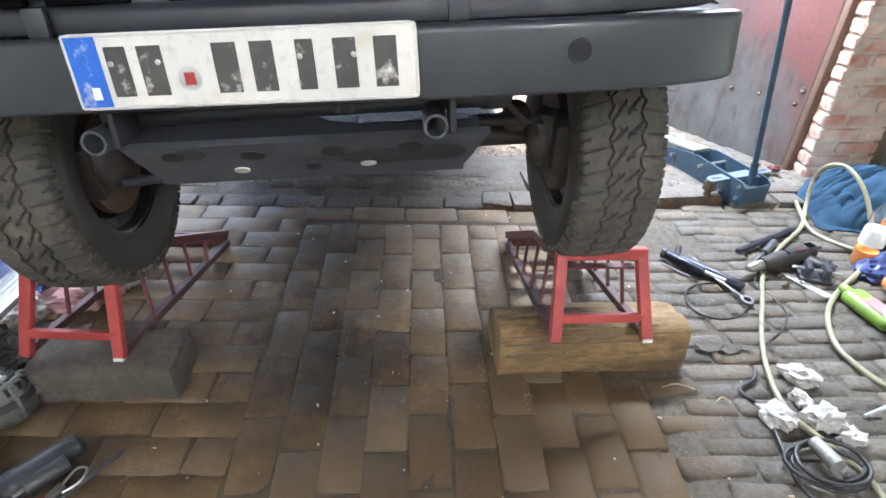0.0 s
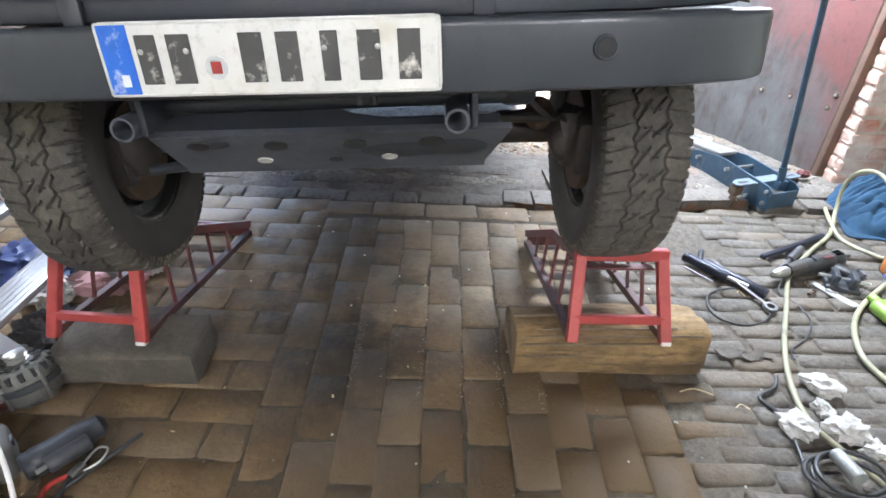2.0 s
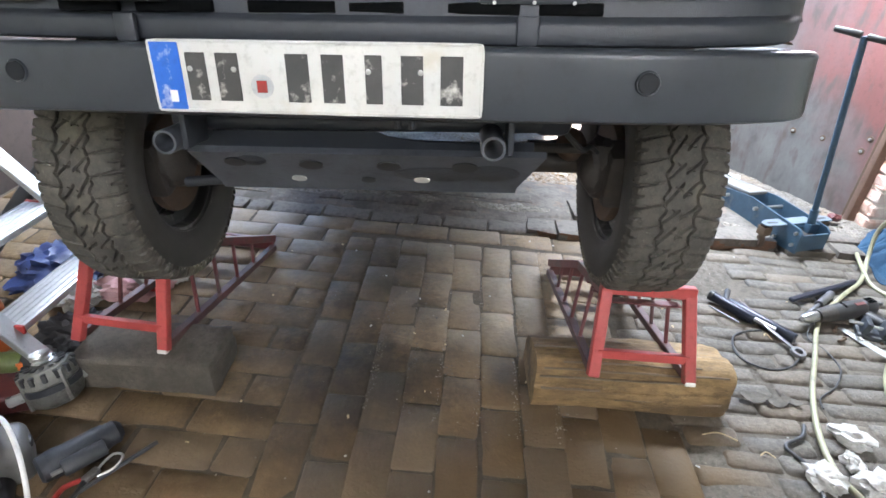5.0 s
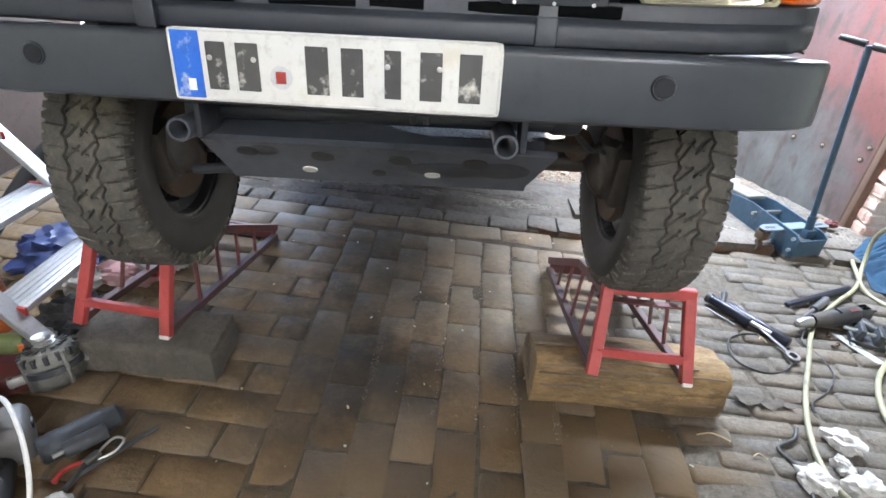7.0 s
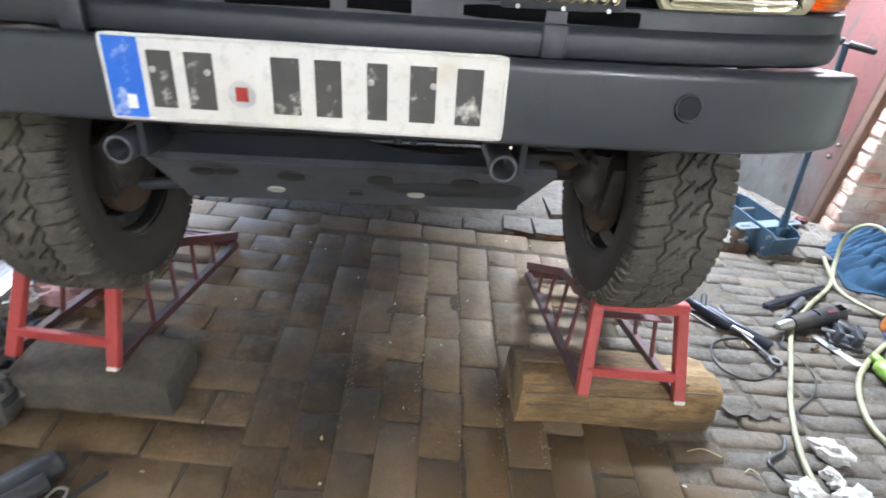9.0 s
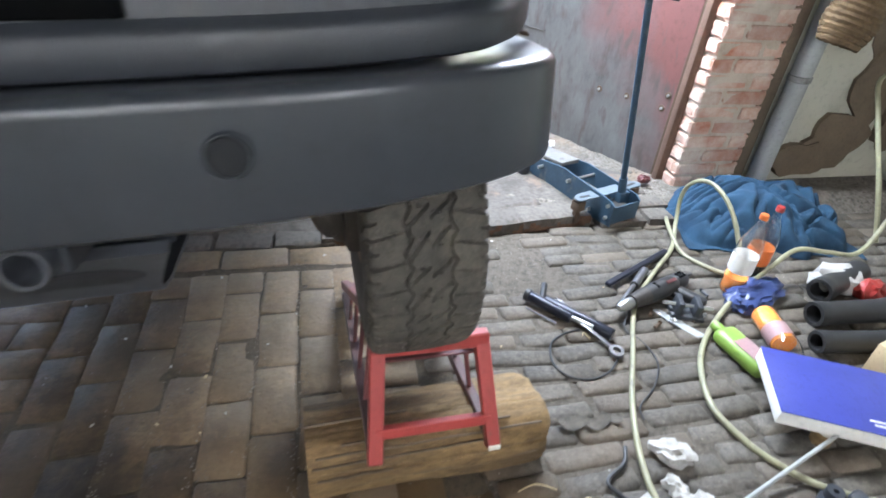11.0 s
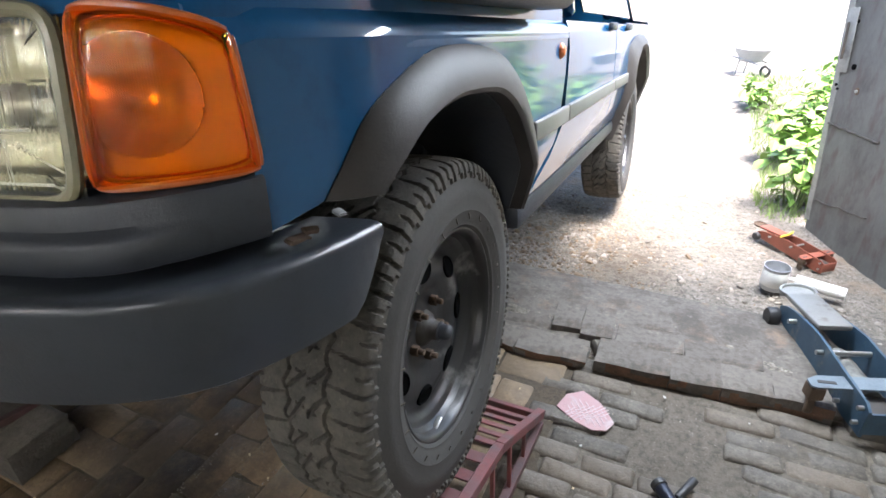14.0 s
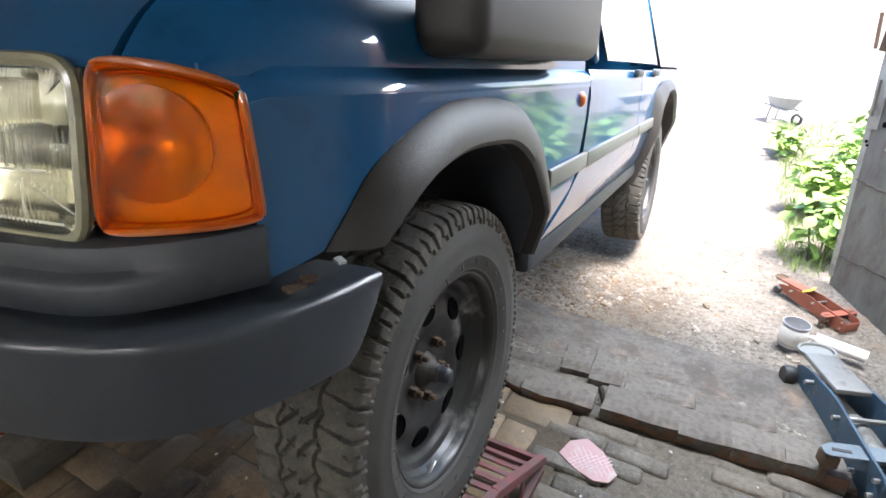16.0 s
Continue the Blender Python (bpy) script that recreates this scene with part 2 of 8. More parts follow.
M_LOG = mat("yellow_brown_timber", (0.29, 0.185, 0.08), 0.8, grit=0.5, wear=(7.0, (0.07, 0.044, 0.02), 0.6), second=(0.125, 0.078, 0.036), scale=6, bump=1.2, bump_scale=34, stain=(0.075, 0.05, 0.028), stain_scale=5, stain_amount=0.5, stretch=(0.42, 1.3, 1.3))
M_CONC = mat("stained_concrete", (0.115, 0.100, 0.080), 0.88, grit=0.5, second=(0.06, 0.052, 0.041), scale=9, bump=1.0, bump_scale=60, stain=(0.055, 0.048, 0.04), stain_scale=7, stain_amount=0.42)
M_BLUE = mat("blue_jack_paint", (0.036, 0.08, 0.125), 0.5, second=(0.024, 0.052, 0.082), scale=14, bump=0.2, stain=(0.12, 0.125, 0.12), stain_scale=11, stain_amount=0.25)
M_ARM = mat("worn_grey_lifting_arm", (0.20, 0.198, 0.19), 0.5, 0.2, second=(0.18, 0.175, 0.165), scale=12, bump=0.2, stain=(0.10, 0.085, 0.07), stain_scale=14, stain_amount=0.2)
M_JACKPALE = mat("worn_pale_blue_jack_paint", (0.13, 0.165, 0.195), 0.5, second=(0.085, 0.11, 0.125), scale=14, bump=0.2, stain=(0.07, 0.08, 0.09), stain_scale=16, stain_amount=0.25)
M_DIRTYALU = mat("dirty_cast_aluminium", (0.20, 0.198, 0.18), 0.6, 0.4, second=(0.12, 0.118, 0.105), scale=16, bump=0.5, bump_scale=110, stain=(0.05, 0.045, 0.038), stain_scale=12, stain_amount=0.4)
M_ORANGE = mat("faded_red_jack_paint", (0.26, 0.07, 0.04), 0.6, second=(0.17, 0.055, 0.035), scale=10, bump=0.3)
M_WHITE = mat("off_white_paint", (0.78, 0.77, 0.74), 0.55, second=(0.68, 0.67, 0.64), scale=8)
M_PLATE = mat("white_number_plate", (0.60, 0.60, 0.59), 0.35, second=(0.54, 0.53, 0.49), scale=6, stain=(0.5, 0.47, 0.4), stain_scale=9, stain_amount=0.12, spec=0.6)
M_PLATEBLUE = mat("plate_blue", (0.015, 0.11, 0.5), 0.35, second=(0.02, 0.13, 0.52), scale=8, stain=(0.7, 0.7, 0.72), stain_scale=16, stain_amount=0.2)
M_INK = mat("worn_black_ink", (0.035, 0.035, 0.035), 0.5, second=(0.06, 0.058, 0.055), scale=20, stain=(0.55, 0.53, 0.48), stain_scale=26, stain_amount=0.22)
M_RUSTPOST = mat("rusty_painted_post", (0.17, 0.10, 0.07), 0.8, 0.1, second=(0.11, 0.065, 0.045), scale=10, bump=0.5, stain=(0.22, 0.08, 0.06), stain_scale=6, stain_amount=0.3)
M_DARKRAIL = mat("dark_brown_ramp_rail", (0.05, 0.03, 0.027), 0.6, second=(0.09, 0.03, 0.028), scale=14, bump=0.4)
M_OLIVE = mat("dirty_green_plastic", (0.13, 0.17, 0.045), 0.5, second=(0.06, 0.075, 0.03), scale=14)
M_MAROON = mat("dirty_red_plastic", (0.13, 0.022, 0.02), 0.5, second=(0.05, 0.018, 0.016), scale=10)
M_REDPL = mat("red_plastic", (0.34, 0.03, 0.025), 0.4)
M_ORPL = mat("orange_plastic", (0.58, 0.14, 0.03), 0.4)
M_GREENPL = mat("lime_green_plastic", (0.22, 0.37, 0.065), 0.4, second=(0.17, 0.27, 0.05))
M_YELLOW = mat("yellow_plastic", (0.75, 0.6, 0.05), 0.45)
M_HOSE = mat("yellow_green_hose", (0.31, 0.30, 0.19), 0.45, second=(0.23, 0.22, 0.14), scale=14, stain=(0.16, 0.14, 0.10), stain_scale=16, stain_amount=0.35)
M_CABLE = mat("black_cable_rubber", (0.025, 0.025, 0.026), 0.5)
M_PAPER = mat("crumpled_white_paper", (0.47, 0.46, 0.435), 0.85, second=(0.36, 0.345, 0.32), scale=16, bump=0.6, bump_scale=60)
M_DRINK = mat("orange_drink", (0.55, 0.17, 0.03), 0.15, second=(0.5, 0.14, 0.025))
M_CLOTH = mat("blue_cloth", (0.016, 0.060, 0.112), 0.95, second=(0.007, 0.028, 0.058), scale=11, bump=0.6, bump_scale=160)
M_DARKSTEEL = mat("dark_blue_steel", (0.014, 0.018, 0.035), 0.35, 0.4, second=(0.02, 0.022, 0.03), scale=9, bump=0.2)
M_NAVY = mat("navy_plastic_bag", (0.03, 0.05, 0.15), 0.35, second=(0.025, 0.04, 0.12), scale=9, bump=0.3, bump_scale=40)
M_BLUEBOX = mat("ultramarine_cardboard", (0.045, 0.058, 0.28), 0.4, second=(0.038, 0.048, 0.23), scale=8)
M_CARD = mat("brown_cardboard", (0.5, 0.39, 0.24), 0.85, second=(0.43, 0.33, 0.2), scale=10)
M_PINK = mat("pink_board", (0.36, 0.19, 0.20), 0.6, second=(0.32, 0.21, 0.21), scale=16, stain=(0.36, 0.3, 0.29), stain_scale=18, stain_amount=0.25)
M_PINKLINE = mat("pale_pink_lines", (0.47, 0.35, 0.35), 0.6)
M_PINKRAG = mat("pink_rag", (0.5, 0.3, 0.31), 0.95, second=(0.4, 0.24, 0.25), scale=14, bump=0.6)
M_BLACKCLOTH = mat("black_rag", (0.035, 0.034, 0.036), 0.9, second=(0.05, 0.048, 0.05), scale=14, bump=0.7)
M_PLASTER = mat("pale_plaster", (0.52, 0.51, 0.43), 0.9, second=(0.44, 0.43, 0.36), scale=2.5, bump=0.5, bump_scale=60)
M_EARTHWALL = mat("bare_earth_render", (0.17, 0.125, 0.085), 0.95, second=(0.11, 0.085, 0.06), scale=7, bump=1.0, bump_scale=40)
M_DARKWALL = mat("dark_brown_wall", (0.11, 0.075, 0.06), 0.9, second=(0.075, 0.055, 0.045), scale=3, bump=0.5)
M_CEIL = mat("dusty_ceiling_boards", (0.22, 0.19, 0.155), 0.9, second=(0.16, 0.135, 0.11), scale=3, bump=0.4)
M_PIPE = mat("grey_drainpipe", (0.36, 0.375, 0.37), 0.5, second=(0.3, 0.31, 0.305), scale=6)
M_SILL = mat("dusty_sill_brick", (0.142, 0.125, 0.106), 0.92, grit=0.45, wear=(5.0, (0.06, 0.052, 0.043), 0.8), second=(0.085, 0.074, 0.062), scale=5, bump=0.9, bump_scale=50, vary=0.1, stain=(0.17, 0.115, 0.08), stain_scale=7, stain_amount=0.3)
M_BROKEN = mat("broken_red_brown_brick", (0.17, 0.085, 0.048), 0.95, grit=0.5, second=(0.09, 0.055, 0.037), scale=14, bump=1.0, bump_scale=60)
M_WBRICK = mat("limewashed_red_brick", (0.43, 0.15, 0.08), 0.88, second=(0.36, 0.125, 0.068), scale=10, bump=0.8, bump_scale=60, vary=0.15, stain=(0.66, 0.60, 0.53), stain_scale=6.0, stain_amount=1.35, world_coords=True)
M_MORTAR = mat("lime_mortar", (0.48, 0.40, 0.32), 0.95, second=(0.34, 0.26, 0.19), scale=16, bump=0.8, stain=(0.62, 0.56, 0.49), stain_scale=6.0, stain_amount=1.2, world_coords=True)
M_STRAW = mat("woven_straw", (0.2, 0.13, 0.065), 0.85, second=(0.1, 0.065, 0.035), scale=30, bump=0.8, bump_scale=80)
M_PET = clear("clear_bottle_plastic", (0.95, 0.97, 0.97), 0.05, 1.4)
M_AMBER = clear("amber_lens", (0.96, 0.38, 0.015), 0.03, 1.35, flutes=520)
M_LAMPGLASS = clear("fluted_lamp_glass", (0.97, 0.965, 0.90), 0.03, 1.45, flutes=160)
M_LAMPRIM = mat("yellowed_lamp_plastic", (0.25, 0.235, 0.15), 0.35, second=(0.19, 0.175, 0.11), scale=10, coat=0.4)
M_AMBERRIM = mat("brown_orange_lens_edge", (0.46, 0.13, 0.022), 0.35, second=(0.28, 0.06, 0.013), scale=10, coat=0.2)
M_GREASE = mat("greasy_dirty_steel", (0.06, 0.05, 0.042), 0.6, 0.2, second=(0.035, 0.032, 0.03), scale=14, bump=0.5, bump_scale=80, stain=(0.12, 0.085, 0.055), stain_scale=9, stain_amount=0.15)
M_REFLECT = mat("lamp_reflector", (0.80, 0.77, 0.63), 0.16, 1.0, second=(0.64, 0.61, 0.49), scale=14)
M_PRISM = clear("clear_prism_glass", (0.95, 0.94, 0.86), 0.03, 1.5)
M_PALEBAR = mat("pale_glass_and_glint", (0.52, 0.51, 0.43), 0.3, second=(0.42, 0.41, 0.33), scale=20, coat=0.5)
M_BOWL = mat("amber_lamp_bowl", (0.80, 0.60, 0.24), 0.18, 0.6, second=(0.66, 0.46, 0.17), scale=14)
M_AMBERIN = mat("amber_reflector", (0.50, 0.34, 0.075), 0.35, 0.0, second=(0.43, 0.28, 0.055), scale=6)
M_WINDOW = mat("tinted_window", (0.02, 0.024, 0.026), 0.04, second=(0.01, 0.012, 0.014), coat=0.6)
M_LEAF = mat("sunlit_leaf", (0.16, 0.30, 0.05), 0.55, second=(0.22, 0.36, 0.08), scale=6)
M_GRASS = mat("grass_blades", (0.14, 0.24, 0.06), 0.7, second=(0.2, 0.25, 0.08), scale=6)
M_STEM = mat("green_stem", (0.13, 0.16, 0.06), 0.8)


def gate_material():
    """Sheet steel: faded red paint near the hinge, grey primer showing further out and low down, rust scratches."""
    m = mat("peeling_red_gate_sheet", (0.165, 0.060, 0.053), 0.6, second=(0.12, 0.048, 0.043), scale=4, bump=0.5, bump_scale=24)
    nt = m.node_tree
    n, l = nt.nodes, nt.links
    b = n["Principled BSDF"]
    base = b.inputs["Base Color"].links[0].from_socket
    tc = n.new("ShaderNodeTexCoord")
    sep = n.new("ShaderNodeSeparateXYZ")
    l.new(tc.outputs["Object"], sep.inputs["Vector"])
    ns = n.new("ShaderNodeTexNoise")
    ns.inputs["Scale"].default_value, ns.inputs["Detail"].default_value = 2.4, 7
    l.new(tc.outputs["Object"], ns.inputs["Vector"])
    # worn towards the free edge (local x) and towards the foot
    a = n.new("ShaderNodeMath"); a.operation = "MULTIPLY_ADD"
    l.new(sep.outputs["X"], a.inputs[0]); a.inputs[1].default_value = 1.0; a.inputs[2].default_value = -0.06
    z = n.new("ShaderNodeMath"); z.operation = "MULTIPLY_ADD"
    l.new(sep.outputs["Z"], z.inputs[0]); z.inputs[1].default_value = -0.9; l.new(a.outputs[0], z.inputs[2])
    f = n.new("ShaderNodeMath"); f.operation = "MULTIPLY_ADD"
    l.new(ns.outputs["Fac"], f.inputs[0]); f.inputs[1].default_value = 1.5; l.new(z.outputs[0], f.inputs[2])
    r = n.new("ShaderNodeMapRange")
    r.inputs["From Min"].default_value, r.inputs["From Max"].default_value = 0.25, 0.75
    l.new(f.outputs[0], r.inputs["Value"])
    x = n.new("ShaderNodeMix"); x.data_type = "RGBA"
    # grey sheet: streaks running down, and rust-brown runs
    s3 = n.new("ShaderNodeTexNoise")
    s3.inputs["Scale"].default_value, s3.inputs["Detail"].default_value, s3.inputs["Roughness"].default_value = 3.5, 10, 0.7
    m3 = n.new("ShaderNodeMapping")
    m3.inputs["Scale"].default_value = (1.5, 1.0, 0.8)
    l.new(tc.outputs["Object"], m3.inputs["Vector"])
    l.new(m3.outputs["Vector"], s3.inputs["Vector"])
    g3 = n.new("ShaderNodeValToRGB")
    g3.color_ramp.elements[0].position, g3.color_ramp.elements[0].color = 0.30, (0.036, 0.033, 0.031, 1)
    g3.color_ramp.elements[1].position, g3.color_ramp.elements[1].color = 0.70, (0.125, 0.124, 0.121, 1)
    e3 = g3.color_ramp.elements.new(0.47)
    e3.color = (0.088, 0.087, 0.084, 1)
    l.new(s3.outputs["Fac"], g3.inputs["Fac"])
    l.new(g3.outputs["Color"], x.inputs["B"])
    l.new(r.outputs["Result"], x.inputs["Factor"]); l.new(base, x.inputs["A"])
    s2 = n.new("ShaderNodeTexNoise"); s2.inputs["Scale"].default_value, s2.inputs["Detail"].default_value = 7, 12
    sm = n.new("ShaderNodeMapping")
    sm.inputs["Scale"].default_value = (2.2, 1.0, 0.8)
    l.new(tc.outputs["Object"], sm.inputs["Vector"])
    l.new(sm.outputs["Vector"], s2.inputs["Vector"])
    r2 = n.new("ShaderNodeMapRange"); r2.inputs["From Min"].default_value, r2.inputs["From Max"].default_value = 0.54, 0.68
    l.new(s2.outputs["Fac"], r2.inputs["Value"])
    y = n.new("ShaderNodeMix"); y.data_type = "RGBA"
    l.new(r2.outputs["Result"], y.inputs["Factor"]); l.new(x.outputs["Result"], y.inputs["A"]); y.inputs["B"].default_value = (0.07, 0.055, 0.05, 1)
    l.new(y.outputs["Result"], b.inputs["Base Color"])
    return m


M_GATE = gate_material()
M_TUBE = bpy.data.materials.new("lit_tube")
M_TUBE.use_nodes = True
M_TUBE.node_tree.nodes["Principled BSDF"].inputs["Emission Color"].default_value = (0.94, 0.97, 1.0, 1)
M_TUBE.node_tree.nodes["Principled BSDF"].inputs["Emission Strength"].default_value = 45.0
# ---- mesh helpers ----
def part(name, bm, material, parent=None, label="", smooth=True):
    me = bpy.data.meshes.new(name)
    bmesh.ops.recalc_face_normals(bm, faces=bm.faces[:])
    if not any(e.is_boundary for e in bm.edges) and bm.calc_volume(signed=True) < 0:
        bmesh.ops.reverse_faces(bm, faces=bm.faces[:])
    bm.to_mesh(me)
    bm.free()
    for mt in material if isinstance(material, (list, tuple)) else [material]:
        me.materials.append(mt)
    if smooth:
        me.polygons.foreach_set("use_smooth", [True] * len(me.polygons))
        me.set_sharp_from_angle(angle=radians(38))
    ob = new(name, me)
    ob.parent = parent
    if label:
        ob["label"] = label
    return ob


def thing(name, m, label, category, group="", kind=""):
    """An Empty at the thing's base, to parent its parts."""
    ob = new(name)
    ob.empty_display_size = 0.1
    ob.matrix_world = m
    return tagged(ob, label, category, group, kind)


def solo(name, bm, material, m, label, category, group="", kind="", smooth=True):
    """A thing of one mesh."""
    ob = part(name, bm, material, smooth=smooth)
    ob.matrix_world = m
    return tagged(ob, label, category, group, kind)


def add(bm, other):
    me = bpy.data.meshes.new("temp")
    other.to_mesh(me)
    other.free()
    bm.from_mesh(me)
    bpy.data.meshes.remove(me)
    return bm


def box(size, at=(0, 0, 0), turn=(0, 0, 0), bevel=0.003, segs=2, bm=None, taper=(1, 1)):
    b = bmesh.new()
    bmesh.ops.create_cube(b, size=1.0)
    for v in b.verts:
        if v.co.z > 0:
            v.co.x *= taper[0]
            v.co.y *= taper[1]
        v.co = Vector((v.co.x * size[0], v.co.y * size[1], v.co.z * size[2]))
    if bevel:
        bmesh.ops.bevel(b, geom=b.edges[:], offset=min(bevel, min(size) * 0.45), segments=segs, profile=0.5, affect="EDGES")
    b.transform(pose(*at, *turn))
    return add(bm, b) if bm else b


def rod(a, c, r, segs=12, r2=None, bm=None, bevel=0.0):
    """A round bar from a to c."""
    a, c = Vector(a), Vector(c)
    b = bmesh.new()
    bmesh.ops.create_cone(b, cap_ends=True, segments=segs, radius1=r, radius2=r if r2 is None else r2, depth=(c - a).length)
    if bevel:
        bmesh.ops.bevel(b, geom=[e for e in b.edges if len(e.link_faces) == 2 and any(len(f.verts) > 4 for f in e.link_faces)], offset=bevel, segments=2, profile=0.5, affect="EDGES")
    q = Vector((0, 0, 1)).rotation_difference(c - a)
    b.transform(Matrix.Translation((a + c) / 2) @ q.to_matrix().to_4x4())
    return add(bm, b) if bm else b


def bar(a, c, w, h, up=(0, 0, 1), bevel=0.002, bm=None):
    """A square bar from a to c, w wide and h high."""
    a, c = Vector(a), Vector(c)
    y = (c - a).normalized()
    x = y.cross(Vector(up)).normalized()
    z = x.cross(y)
    b = box((w, (c - a).length, h), bevel=bevel, segs=1)
    b.transform(Matrix.Translation((a + c) / 2) @ Matrix((x, y, z)).transposed().to_4x4())
    return add(bm, b) if bm else b


def smooth_path(pts, steps=8, closed=False):
    pts = [Vector(p) for p in pts]
    n, out = len(pts), []
    for i in range(n if closed else n - 1):
        if closed:
            p0, p1, p2, p3 = (pts[(i + k) % n] for k in (-1, 0, 1, 2))
        else:
            p0, p1, p2, p3 = pts[max(i - 1, 0)], pts[i], pts[i + 1], pts[min(i + 2, n - 1)]
        for s in range(steps):
            t = s / steps
            out.append(0.5 * (2 * p1 + (p2 - p0) * t + (2 * p0 - 5 * p1 + 4 * p2 - p3) * t**2 + (3 * p1 - p0 - 3 * p2 + p3) * t**3))
    if not closed:
        out.append(pts[-1])
    return out


def tube(pts, r, segs=8, steps=8, closed=False, bm=None, straight=False):
    """A round tube along a smooth path; r a number, or one for the start and one for the end."""
    path = [Vector(p) for p in pts] if straight else smooth_path(pts, steps, closed)
    b = bmesh.new()
    rings, x = [], None
    n = len(path)
    for i, p in enumerate(path):
        d = (path[(i + 1) % n] - path[i - 1]) if closed else (path[min(i + 1, n - 1)] - path[max(i - 1, 0)])
        d = d.normalized() if d.length > 1e-9 else Vector((0, 0, 1))
        if x is None:
            x = d.cross(Vector((0, 0, 1)) if abs(d.z) < 0.9 else Vector((1, 0, 0)))
        x = (x - d * x.dot(d)).normalized()
        y = d.cross(x)
        rr = r if not isinstance(r, tuple) else r[0] + (r[1] - r[0]) * i / max(1, n - 1)
        rings.append([b.verts.new(p + rr * (math.cos(a) * x + math.sin(a) * y)) for a in (2 * math.pi * k / segs for k in range(segs))])
    for i in range(n if closed else n - 1):
        p, q = rings[i], rings[(i + 1) % n]
        for k in range(segs):
            b.faces.new((p[k], p[(k + 1) % segs], q[(k + 1) % segs], q[k]))
    if not closed:
        b.faces.new(rings[0]), b.faces.new(rings[-1])
    return add(bm, b) if bm else b


def lathe(profile, segs=32, axis="z", bm=None, closed=False):
    """Turns (radius, height) pairs round an axis."""
    b = bmesh.new()
    rings = [[b.verts.new((r * math.cos(2 * math.pi * k / segs), r * math.sin(2 * math.pi * k / segs), z)) for k in range(segs)] if r > 1e-6 else [b.verts.new((0, 0, z))] for r, z in profile]
    pairs = list(zip(rings, rings[1:])) + ([(rings[-1], rings[0])] if closed else [])
    for p, q in pairs:
        for k in range(segs):
            j = (k + 1) % segs
            if len(p) == 1 and len(q) == 1:
                continue
            if len(p) == 1:
                b.faces.new((p[0], q[j], q[k]))
            elif len(q) == 1:
                b.faces.new((p[k], p[j], q[0]))
            else:
                b.faces.new((p[k], p[j], q[j], q[k]))
    if axis == "x":
        b.transform(Matrix.Rotation(radians(90), 4, "Y"))
    elif axis == "y":
        b.transform(Matrix.Rotation(radians(-90), 4, "X"))
    return add(bm, b) if bm else b


def loft(rows, bm=None, close_u=False):
    """A sheet through rows of points of equal count."""
    b = bmesh.new()
    vs = [[b.verts.new(Vector(p)) for p in row] for row in rows]
    for p, q in zip(vs, vs[1:]):
        n = len(p)
        for k in range(n if close_u else n - 1):
            j = (k + 1) % n
            try:
                b.faces.new((p[k], p[j], q[j], q[k]))
            except ValueError:
                pass
    return add(bm, b) if bm else b


def thick(b, t):
    """Gives a sheet its thickness."""
    bmesh.ops.recalc_face_normals(b, faces=b.faces[:])
    bmesh.ops.solidify(b, geom=b.faces[:], thickness=t)
    return b


def resample(pts, n):
    pts = [Vector(p) for p in pts]
    lens = [0.0]
    for a, c in zip(pts, pts[1:]):
        lens.append(lens[-1] + (c - a).length)
    out, i = [], 0
    for k in range(n):
        s = lens[-1] * k / (n - 1)
        while i < len(pts) - 2 and lens[i + 1] < s:
            i += 1
        out.append(pts[i].lerp(pts[i + 1], (s - lens[i]) / max(1e-9, lens[i + 1] - lens[i])))
    return out


def prism(outline, depth, bevel=0.0, bm=None, axis="z"):
    """An outline of (x, y) pairs given a depth along z (or stood upright, along y)."""
    b = bmesh.new()
    f = b.faces.new([b.verts.new((x, y, 0)) for x, y in outline])
    r = bmesh.ops.extrude_face_region(b, geom=[f])
    for v in r["geom"]:
        if isinstance(v, bmesh.types.BMVert):
            v.co.z += depth
    if bevel:
        bmesh.ops.bevel(b, geom=b.edges[:], offset=bevel, segments=1, profile=0.5, affect="EDGES")
    bmesh.ops.triangulate(b, faces=[f for f in b.faces if len(f.verts) > 4])
    if axis == "y":
        b.transform(Matrix.Rotation(radians(90), 4, "X"))
    elif axis == "x":
        b.transform(Matrix(((0, 0, 1, 0), (1, 0, 0, 0), (0, 1, 0, 0), (0, 0, 0, 1))))
    return add(bm, b) if bm else b


def lump(size, seed=0, rough=0.35, detail=3, freq=2.2, flat=0.0, crumple=0.0):
    """An uneven lump: a crumpled ball, a rag, a heap."""
    b = bmesh.new()
    bmesh.ops.create_icosphere(b, subdivisions=detail, radius=1.0)
    off = Vector((seed * 7.3, seed * 3.1, seed * 5.7))
    for v in b.verts:
        d = v.co.normalized()
        k = 1 + rough * noise.noise(d * freq + off) + 0.5 * rough * noise.noise(d * freq * 2.7 + off)
        if crumple:
            k += crumple * (abs(noise.noise(d * freq * 3 + off)) - 0.25) * 2
        v.co = d * k
        if v.co.z < -1 + flat:
            v.co.z = -1 + flat
        v.co = Vector((v.co.x * size[0], v.co.y * size[1], (v.co.z + 1 - flat) * size[2]))
    return b
